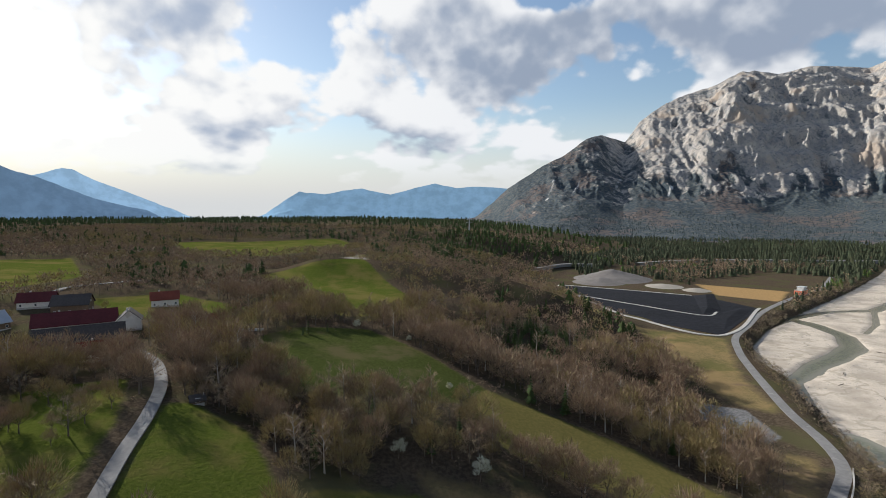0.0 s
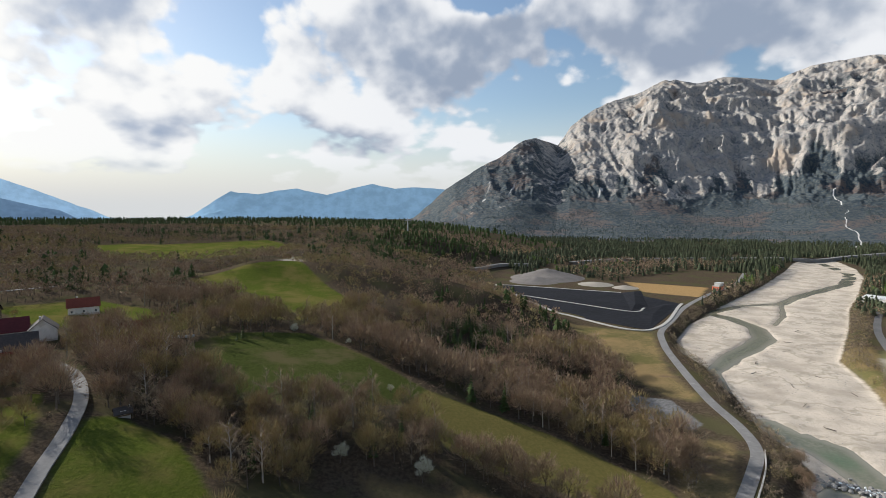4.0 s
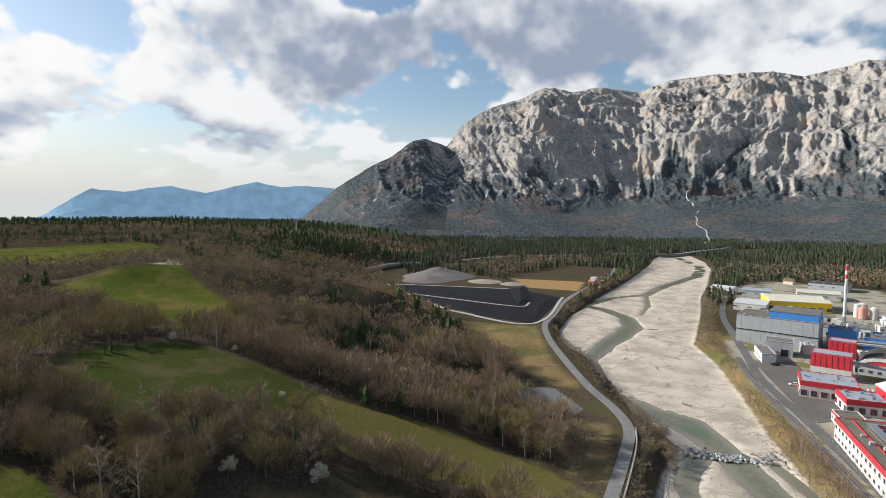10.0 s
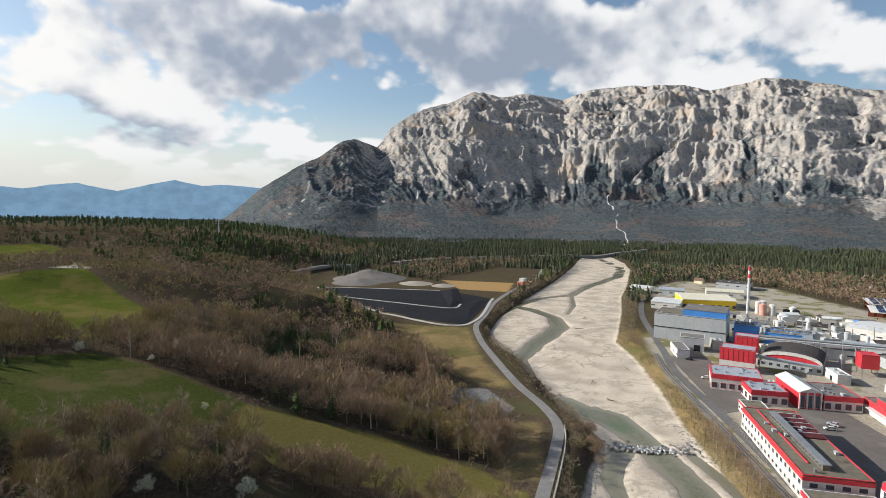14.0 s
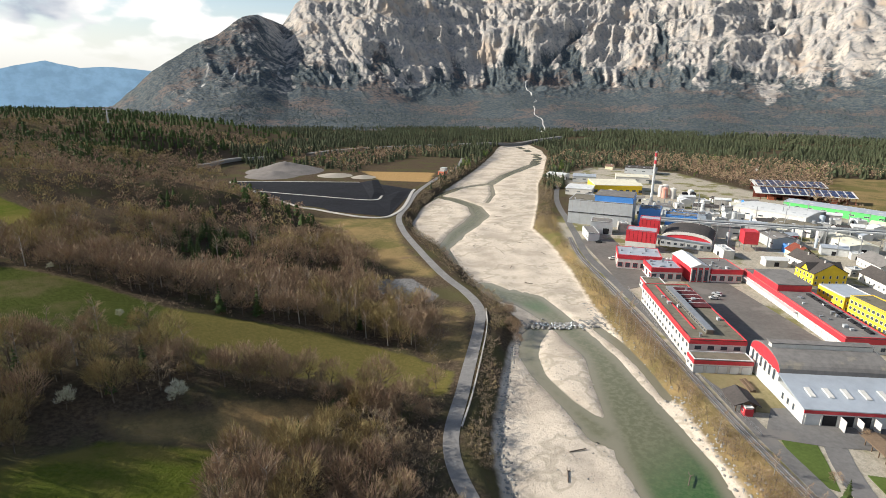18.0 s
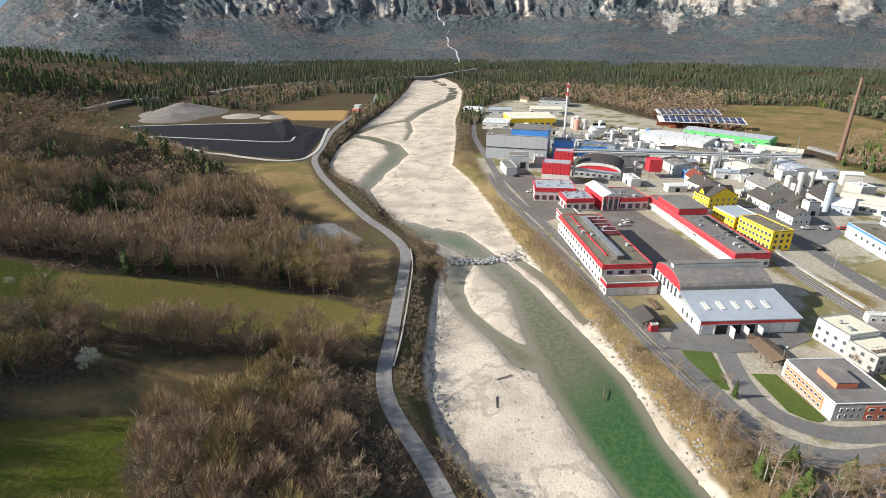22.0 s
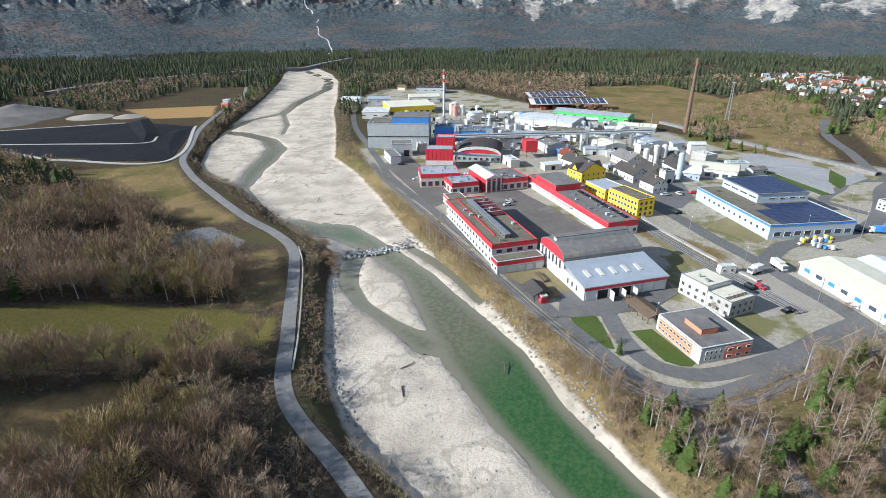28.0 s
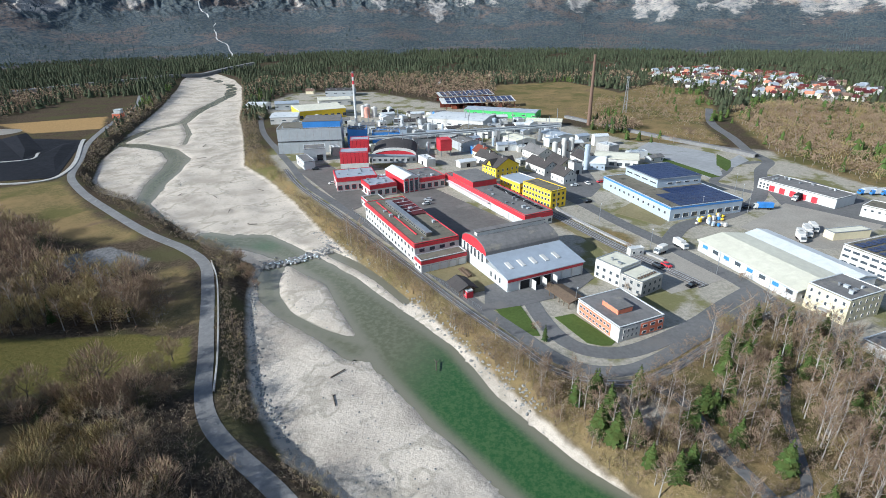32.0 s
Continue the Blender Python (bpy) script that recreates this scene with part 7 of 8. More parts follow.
    wood("spruce_wood", x[k & u], y[k & u], SPIRE, [M["needle"]], (0.6, 1.1), r, "dark conifer wood on the plateau")
    wood("bare_wood", x[k & ~u], y[k & ~u], BARE_DOT, [M["bark"], M["twig"]], (0.8, 1.3), r, "brown leafless wood on the plateau")


VILLAGE = [(979, 96), (1064, -6), (956, -134), (807, -205), (672, -150), (676, -88), (725, -7), (854, 60)]
OPEN_NE = [(718, 253), (780, 173), (708, 94), (520, 70), (480, 130), (560, 200)]
NEAR_WOOD = [(118, 6), (134, 4), (150, -6), (166, -18), (176, -30), (150, -52), (122, -84), (90, -120), (70, -120), (78, -40), (92, 4), (104, 22), (112, 24)]


def valley_woods():
    # birch and pine wood by the river
    x, y, r = scatter(66, 180, -70, 30, 3.0, 6)
    k = (poly_d(x, y, NEAR_WOOD) > 1)
    for q in ([(122, 6), (119, -3), (110, -9), (102, -14), (95, -20), (84, -26)], [(95, -20), (100, -27), (110, -27), (124, -26), (140, -28)], [(168, -17), (150, -6), (136, 2), (126, 10), (122, 20)], [(146, -9), (132, -1), (121, 8), (117.5, 20)]):
        k &= line_d(x, y, q) > 3.2
    k &= fbm(x, y, 14, 3, 51) > 0.36
    x, y = x[k], y[k]
    u = r.rand(len(x))
    for kind, lo, hi, size in (("pine", 0.0, 0.22, (0.55, 0.95)), ("birch", 0.22, 0.60, (0.6, 0.95)), ("bush", 0.60, 0.80, (0.8, 1.4)), ("bud", 0.80, 0.88, (0.5, 0.75)), ("bare", 0.88, 1.0, (0.55, 0.85))):
        q = np.where((u >= lo) & (u < hi))[0]
        near = q[np.hypot(x[q] - 105, y[q] + 12) < 30][:90]
        for i in near:
            plant(kind, float(x[i]), float(y[i]), r.uniform(*size), r.uniform(0, 360))
        rest = np.setdiff1d(q, near)
        shapes, a, b = TREES[kind]
        wood(kind + "_wood", x[rest], y[rest], shapes, [M[a], M[b]], size, r, "riverside wood of " + LABELS[kind][1].split(" on ")[0] + "s")
    x, y, r = scatter(66, 180, -120, 30, 2.6, 16)
    k = (poly_d(x, y, NEAR_WOOD) > 0) & (fbm(x, y, 10, 3, 52) > 0.36)
    wood("undergrowth", x[k], y[k], BUSH, [M["bark"], M["twig"]], (0.4, 1.0), r, "low brown undergrowth between the birches", "undergrowth")
    # shrubs along both river banks
    x, y, r = scatter(40, 620, -60, 640, 2.3, 7)
    b = poly_d(x, y, BED)
    dk = line_d(x, y, DIKE)
    fr = line_d(x, y, RAIL)
    road = line_d(x, y, [(150, -6), (126, 10), (122, 20), (130, 39), (143, 60), (161, 86), (183, 118), (206, 154), (234, 199), (262, 232), (292, 268), (345, 330), (420, 400), (500, 470)])
    k = (b < -1.0) & (b > -13) & (dk > 4.2) & (fr > 4.0) & (road > 4.5) & (poly_d(x, y, NEAR_WOOD) < 0) & (fbm(x, y, 16, 3, 53) > 0.34) & (line_d(x, y, [(112, -10), (138, 61)]) > 0)
    k &= ~((line_d(x, y, RAIL) < 40) & (b < -11))
    u = r.rand(len(x))
    off = np.hypot(x, y) > 230
    for shapes, g in ((BUSH, k & ~off), (BUSH_FAR, k & off)):
        wood("bank_shrubs", x[g & (u < 0.75)], y[g & (u < 0.75)], shapes, [M["bark"], M["twigpale"]], (0.6, 1.35), r, "bare brown willow shrubs along the river bank", "shrubs")
        wood("bank_shrubs", x[g & (u >= 0.75)], y[g & (u >= 0.75)], shapes, [M["bark"], M["bud"]], (0.5, 1.2), r, "ochre budding shrubs along the river bank", "shrubs")
    # thicket between the siding and the shingle
    x, y, r = scatter(88, 200, -10, 140, 2.2, 17)
    k = (poly_d(x, y, BED) < -1.5) & (poly_d(x, y, BED) > -30) & (line_d(x, y, RAIL) > 3.2) & (x - 88 > 0.62 * (y + 14) - 12) & (x - 100 < 0.62 * (y - 20) + 16) & (poly_d(x, y, NEAR_WOOD) < 0) & (fbm(x, y, 12, 3, 55) > 0.42)
    u = r.rand(len(x))
    wood("bank_thicket", x[k & (u < 0.7)], y[k & (u < 0.7)], BUSH, [M["bark"], M["twig"]], (0.6, 1.3), r, "dense brown thicket between siding and river shingle", "shrubs")
    wood("bank_thicket", x[k & (u >= 0.7) & (u < 0.9)], y[k & (u >= 0.7) & (u < 0.9)], BUSH, [M["bark"], M["bud"]], (0.5, 1.2), r, "ochre budding bushes between siding and river shingle", "shrubs")
    k &= (u >= 0.9)
    wood("birch_row", x[k], y[k], BIRCH, [M["birch"], M["twig"]], (0.4, 0.7), r, "slim bare birches between siding and river", "trees")
    for px, py in ((134, 148), (136, 152), (130, 146), (138, 158), (128, 141), (132, 151), (141, 160)):
        plant("bare", px, py, 0.55 + 0.04 * (px % 4), px * 31 % 360)
    # wood beyond the railway, scrub, clump round the brick chimney
    for poly, gap, seed, gate, fir_share, size in ((EAST_WOOD, 5.2, 8, 0.30, 0.04, (0.5, 0.95)), (SCRUB, 6.4, 9, 0.42, 0.04, (0.35, 0.65))):
        x, y, r = scatter(min(p[0] for p in poly), max(p[0] for p in poly), min(p[1] for p in poly), max(p[1] for p in poly), gap, seed)
        k = (poly_d(x, y, poly) > 0) & (fbm(x, y, 40, 3, seed) > gate) & (line_d(x, y, [(416, -34), (458, -26), (519, -12), (600, -10)]) > 6)
        x, y = x[k], y[k]
        u, tone = r.rand(len(x)), fbm(x, y, 35, 3, seed + 60)
        fir = (u < fir_share) | (tone > 0.70)
        bud = ~fir & (u > 0.75)
        wood("pine_wood", x[fir], y[fir], SPIRE, [M["pine"]], (size[0] * 1.0, size[1] * 1.1), r, "scattered pines in the valley wood")
        wood("budding_wood", x[bud], y[bud], BARE_FAR, [M["bark"], M["bud"]], size, r, "budding trees in the valley wood")
        wood("bare_wood", x[~fir & ~bud], y[~fir & ~bud], BARE_FAR, [M["birch"], M["twig"]], size, r, "leafless birch wood in the valley")
    r = np.random.RandomState(10)
    a, q = r.uniform(0, 6.28, 90), np.sqrt(r.rand(90)) * 20
    wood("conifer_clump", 466 + q * np.cos(a) * 1.3, 62 + q * np.sin(a), BARE_FAR + SPIRE[:2], [M["needle"], M["twig"]], (0.6, 1.0), r, "dark mixed clump beside the brick chimney")
    # the wide valley forest
    x, y, r = scatter(180, 1500, -900, 1500, 8.0, 11)
    d, az = np.hypot(x, y), np.degrees(np.arctan2(x, y))
    k = (d < 1530) & (d > 520) & (az < 112) & (az > 4) & (poly_d(x, y, FOOT) < -2) & (poly_d(x, y, BED) < -4)
    for q in (VILLAGE, OPEN_NE, EAST_WOOD, SCRUB, BASIN, DRY[1], FLAT[0], [(187, 351), (262, 430), (392, 548), (470, 640), (420, 690), (283, 600), (250, 500)]):
        k &= poly_d(x, y, q) < -3
    k &= line_d(x, y, [(215, 700), (300, 790), (420, 860), (590, 800), (760, 790), (900, 850)]) > 16
    x, y, d = x[k], y[k], d[k]
    az = np.degrees(np.arctan2(x, y))
    tone, u = fbm(x, y, 150, 3, 61), r.rand(len(x))
    brown = 0.85 * np.exp(-((az - 62) / 15) ** 2) * step(1050, 760, d)
    bare = u < np.clip((tone - 0.5) * 3, 0, 0.6) + brown
    green = ~bare & (fbm(x, y, 60, 3, 63) > 0.62)
    far = d > 900
    wood("valley_forest", x[~bare & ~green & far], y[~bare & ~green & far], SPIRE, [M["hazywood"]], (0.62, 1.05), r, "distant conifer forest before the mountain", "forest")
    bare, green = bare & ~far, green & ~far
    dark = ~bare & ~green & ~far
    wood("valley_forest", x[dark], y[dark], SPIRE, [M["hazywood"]], (0.6, 1.1), r, "dark conifer forest across the valley floor", "forest")
    wood("valley_forest", x[green], y[green], SPIRE, [M["pine"]], (0.45, 0.8), r, "lighter green young conifers in the valley forest", "forest")
    wood("valley_forest", x[bare], y[bare], BARE_DOT, [M["bark"], M["twig"]], (0.75, 1.25), r, "brown leafless part of the valley forest", "forest")
    # forest on the mountain's foot slopes
    r = np.random.RandomState(12)
    az, s = r.uniform(3, 112, 22000), r.rand(22000) ** 1.2 * 0.55
    z, over = mountain_height(az, s)
    q = MR0 * (1 + 0.03 * np.sin(az * 0.4)) + s * (crest_way(az) - MR0)
    k = (over < 0.02) & (np.abs(az - 44.3) > 0.5) & (fbm(az * 45, q, 130, 3, 65) > 0.38)
    tiny = [spire_shape(120 + i, 15, 3.0, 2, 5) for i in range(3)]
    wood("mountain_forest", (q * np.sin(np.radians(az)))[k], (q * np.cos(np.radians(az)))[k], tiny, [M["slopewood"]], (0.3, 0.62), r, "conifer forest on the mountain's foot slopes, tinted haze-blue", "forest", z=z[k] - 1)


def single_trees():
    r = random.Random(4)
    for x, y, s in ((10, 143, 1.0), (-13, 147, 0.85), (-41, 250, 0.75), (-16, 239, 0.5), (-91, 236, 0.7), (15, 259, 0.7), (10, 270, 0.7), (-118, 176, 0.7), (2, 190, 0.5)):
        plant("blossom", x, y, s, r.uniform(0, 360))
    # orchard and lane trees by the hamlet
    for _ in range(34):
        x, y = r.uniform(-150, -84), r.uniform(112, 196)
        if line_d(x, y, LANES[0]) > 6 and x < -80 - 0.5 * (y - 140):
            plant(r.choice(["bare", "bare", "bud"]), x, y, r.uniform(0.45, 0.75), r.uniform(0, 360))
    row = 0
    while row < 26:
        x, y = r.uniform(-150, -84), r.uniform(119, 186)
        if float(poly_d(x, y, [(-150, 177), (-138, 186), (-113, 171), (-93, 155), (-86, 132), (-92, 123), (-104, 119)])) > 0 and float(line_d(x, y, LANES[0])) > 5:
            plant(r.choice(["bare", "bare", "bud", "tall"]), x, y, r.uniform(0.65, 1.0), r.uniform(0, 360))
            row += 1
    for x, y in ((-132, 190), (-123, 186), (-112, 182), (-104, 176), (-160, 200)):
        plant("bud", x, y, r.uniform(0.7, 0.95), r.uniform(0, 360))
    for x, y in ((-28, 188), (-31, 186), (-25, 190)):
        plant("bush", x, y, r.uniform(1.0, 1.4), r.uniform(0, 360))
    for x, y in ((47, 124), (67, 113), (51, 100), (60, 118), (72, 122), (80, 126)):
        plant("bare", x, y, r.uniform(0.8, 1.0), r.uniform(0, 360))
    for x, y in ((-136, 214), (-128, 196), (-150, 206), (-132, 205), (-196, 236), (-168, 262), (-120, 226), (-100, 224)):
        plant("bud", x, y, r.uniform(0.5, 0.7), r.uniform(0, 360))
    # hedge along the meadow edges
    for a, b, n in (((-83, 222), (-36, 253), 9), ((-136, 392), (-92, 323), 9), ((-60, 292), (-22, 300), 8), ((-92, 323), (-58, 292), 8), ((-190, 555), (-110, 700), 9)):
        for i in range(n):
            t = (i + r.random()) / n
            plant(r.choice(["bare", "bud", "bare", "fir"]), a[0] + (b[0] - a[0]) * t, a[1] + (b[1] - a[1]) * t + r.uniform(-3, 3), r.uniform(0.3, 0.6), r.uniform(0, 360))
    for x, y in ((80, 150), (84, 160), (106, 158), (100, 168), (92, 160)):
        plant("fir" if x == 92 else "bush", x, y, 0.6, x * 13 % 360)
    # street and works trees
    for x, y, k in ((172, 16, "bare"), (168, 26, "bush"), (160, 40, "bare"), (135, 38, "bare"), (131, 34, "fir"), (208, 20, "bare"), (246, 48, "bush"), (252, 28, "bush"), (196, -20, "bare"), (180, -60, "bare"), (176, -58, "bush"), (188, -16, "bush"), (184, -6, "bush")):
        plant(k, x, y, 0.42, x * 17 % 360)
    for i in range(26):
        t = i / 25
        plant("birch" if i % 3 else "bare", 104 + 24 * t + r.uniform(-3, 3), 24 + 22 * t - 10 * math.sin(t * 3) * 0.3 + r.uniform(-3, 3), r.uniform(0.35, 0.6), r.uniform(0, 360)) if line_d(104 + 24 * t, 24 + 22 * t, RAIL) > 3.5 else None


hill_woods()
valley_woods()
single_trees()


# ---- hamlet, village, basin, river works, vehicles ----
def farmhouse(x, y, length, width, angle, wall, roof, h, rise, label, name="farmhouse", chimneys=1):
    z = float(land(x, y))
    b = Building(name, x, y, length, width, angle, label, "house" if name != "barn" else "barn", z - 0.2)
    b.walls(h, M[wall], plinth=M["concrete"]).gable(h, rise, M[roof], M["wood"] if name == "barn" else M[wall], 0.7, chimneys=chimneys)
    n = max(2, int(length / 4))
    b.windows("-y", 1.1, 1.0, 1.2, n)
    b.windows("+y", 1.1, 1.0, 1.2, n)
    b.windows("+x", 1.1, 1.0, 1.2, 2, -width * 0.25, width * 0.25)
    b.windows("+x", h + 0.4, 0.9, 1.0, 1, 0, 0)
    return b


def hamlet():
    farmhouse(-160, 229, 30, 12, 30, "white", "maroon", 4.0, 4.4, "long farmhouse with maroon tiled roof")
    farmhouse(-143, 206, 30, 12, 32, "wood", "darkroof", 4.0, 4.6, "long dark-roofed timber barn", "barn", 0)
    farmhouse(-178, 253, 15, 11, 20, "wood", "darkroof", 5.0, 4.0, "dark-roofed timber barn behind the farmhouse", "barn", 0)
    farmhouse(-200, 260, 15, 9, 24, "white", "maroon", 3.6, 3.6, "low farmhouse with maroon roof")
    farmhouse(-139, 233, 9, 9, 118, "white", "darkroof", 5.0, 4.0, "white gabled farmhouse beside the lane")
    farmhouse(-124, 191, 17, 9, 34, "cream", "redroof", 3.4, 3.4, "low outbuilding with red tiled roof")
    farmhouse(-194, 223, 13, 9, 70, "wood", "metalroof", 3.8, 4.2, "barn with pale sheet roof", "barn", 0)
    farmhouse(-150, 284, 13, 9, 28, "white", "redroof", 4.2, 3.4, "white house with brown-red roof on the meadow")
    farmhouse(-106, 241, 12, 8, 30, "cream", "redroof", 3.0, 3.2, "small house with red tiled roof")
    farmhouse(-74, 156, 3.4, 2.6, 30, "wood", "darkroof", 1.9, 1.0, "small garden shed with dark roof", "shed", 0)
    for i in range(7):
        t = new("hay_bale")
        x, y = -90 + 1.3 * i, 235 + 0.5 * i
        t.matrix_world = pose(x, y, float(land(x, y)), 0, 0, 20)
        tagged(t, "round hay bale wrapped in white film", "hay bale", "hay bales in a row")
        bm = bmesh.new()
        add_tube(bm, 0, 0, 0, 1.15, 0.6, 0.6, 14)
        bmesh.ops.bevel(bm, geom=[e for e in bm.edges if abs(e.verts[0].co.z - e.verts[1].co.z) < 0.01], offset=0.08, segments=2, affect="EDGES")
        part("film", bm, M["white"], t)


def village():
    r = random.Random(12)
    protos = []
    for i, (wall, roof) in enumerate((("white", "redroof"), ("white", "darkroof"), ("cream", "brickchimney"), ("white", "orange"), ("white", "metalroof"), ("white", "maroon"))):
        b = Building("village_house", 0, 0, 12 + i % 3, 9, 0, ("white village house with red roof", "white village house with dark roof", "cream village house with brown roof", "white village house with orange roof", "pale village house with grey roof", "white village house with maroon roof")[i], "house", group="village houses")
        b.walls(5.0, M[wall]).gable(5.0, 3.6, M[roof], M[wall], 0.6, chimneys=1)
        protos.append(b.root)
    spots = []
    while len(spots) < 150:
        x, y = r.uniform(670, 1065), r.uniform(-205, 96)
        if float(poly_d(x, y, VILLAGE)) > 3 and all((x - a) ** 2 + (y - b) ** 2 > 11 ** 2 for a, b in spots):
            spots.append((x, y))
    spots += [(560, 445), (830, 300), (845, 290), (700, 330), (905, 60), (1010, 150), (1020, 140)]
    for i, (x, y) in enumerate(spots):
        m = pose(x, y, 4.2, 0, 0, r.choice([20, 35, 110, 125, 65]) + r.uniform(-8, 8)) @ Matrix.Diagonal((0.72, 0.72, 0.72, 1))
        if i < len(protos):
            protos[i].matrix_basis = m
        else:
            copy_thing(protos[r.choice([0, 1, 1, 2, 2, 3, 4, 4, 5])], Matrix.Identity(4)).matrix_basis = m
    x, y, rs = scatter(670, 1065, -205, 96, 6.6, 14)
    k = (poly_d(x, y, VILLAGE) > 0) & (rs.rand(len(x)) < 0.85) & (np.min([np.hypot(x - a, y - b) for a, b in spots], axis=0) > 8)
    wood("garden_trees", x[k], y[k], BARE_DOT + SPIRE, [M["needle"], M["twig"]], (0.4, 0.75), rs, "garden trees between the village houses", "trees")


def basin():
    r = random.Random(3)
    rim = [(187, 351), (267, 444), (252, 500), (242, 513), (140, 582), (129, 574), (131, 516), (144, 412)]
    t = new("lined_basin")
    t.matrix_world = pose(190, 470, 4)
    tagged(t, "large basin lined with black sheeting and pale rims", "basin")
    bm = bmesh.new()
    f = bm.faces.new([bm.verts.new((x - 190, y - 470, 0.25)) for x, y in rim])
    ext = bmesh.ops.extrude_face_region(bm, geom=[f])
    for v in [g for g in ext["geom"] if isinstance(g, bmesh.types.BMVert)]:
        v.co.z -= 0.8
    part("liner_floor", bm, M["liner"], t, "black sheeting floor")
    # sheeted banks
    for base, ridge, lab in (([(206, 418), (232, 436), (268, 522), (243, 514)], [(222, 442), (252, 506)], "steep black sheeted bank"), ([(190, 356), (262, 441), (252, 448), (205, 412)], [(216, 400), (246, 437)], "black sheeted bank at the corner")):
        bm = bmesh.new()
        b = [bm.verts.new((x - 190, y - 470, 0.0)) for x, y in base]
        q = [bm.verts.new((x - 190, y - 470, 2.4 if "steep" in lab else 1.3)) for x, y in ridge]
        bm.faces.new([b[0], b[1], q[0]])
        bm.faces.new([b[1], b[2], q[1], q[0]])
        bm.faces.new([b[2], b[3], q[1]])
        bm.faces.new([b[3], b[0], q[0], q[1]])
        part("liner_bank", bm, M["liner"], t, lab)
    loop = rim + rim[:1]
    ribbon("rim_path", [loop[i] for i in (7, 0, 1)], 2.6, M["rim"], 0.5, "pale concrete rim of the basin", "path", thick=0.6)
    ribbon("rim_path", [loop[i] for i in (3, 4, 5, 6, 7)], 2.4, M["rim"], 0.5, "pale gravel rim of the basin", "path", thick=0.6)
    ribbon("rim_path", [(133, 518), (170, 465), (206, 417), (224, 430)], 1.8, M["rim"], 0.6, "pale berm across the basin", "path", thick=0.6)
    for x, y, rad, h, m, lab in ((205, 640, 46, 11, "ballast", "broad grey gravel heap"), (180, 610, 30, 6, "ballast", "low grey gravel heap"), (240, 575, 20, 3, "gravelroad", "pale rubble heap"), (262, 545, 14, 3, "gravelroad", "brown earth heap")):
        gx, gy = np.meshgrid(np.linspace(-1, 1, 33), np.linspace(-1, 1, 33))
        d = np.hypot(gx, gy)
        z = h * np.maximum(1 - d, -0.08) * (0.75 + 0.5 * fbm(gx * 20 + x, gy * 20, 8, 4, 71))
        ob = new("spoil_mound", grid_mesh("spoil_mound", x + gx * rad, y + gy * rad, 4 + z, M[m]))
        tagged(ob, lab + " beside the basin", "gravel heap")
    b = Building("site_cabin", 350, 516, 13, 7, 35, "orange cabin with white upper storey by the river road", "cabin")
    b.walls(4.4, M["orange"]).flat(4.4, M["lightgrey"], rim=M["white"])
    b.walls(2.6, M["white"], x0=-2, x1=6, y0=-3, y1=3, base=4.95, name="upper_wall")
    b.box("upper_roof", -2.3, 6.3, -3.3, 3.3, 7.56, 7.8, M["lightgrey"])
    b.windows("+y", 1.4, 1.4, 1.2, 3)
    b.windows("-x", 1.4, 1.4, 1.2, 2, -1.6, 1.6)


ROCKS = []


def rock_mesh(seed):
    r = random.Random(seed)
    bm = bmesh.new()
    bmesh.ops.create_icosphere(bm, subdivisions=1, radius=1.0)
    for v in bm.verts:
        v.co *= r.uniform(0.7, 1.15)
        v.co.z *= 0.7
    me = bpy.data.meshes.new("boulder")
    bm.to_mesh(me)
    bm.free()
    me.materials.append(M["rubble"])
    return me


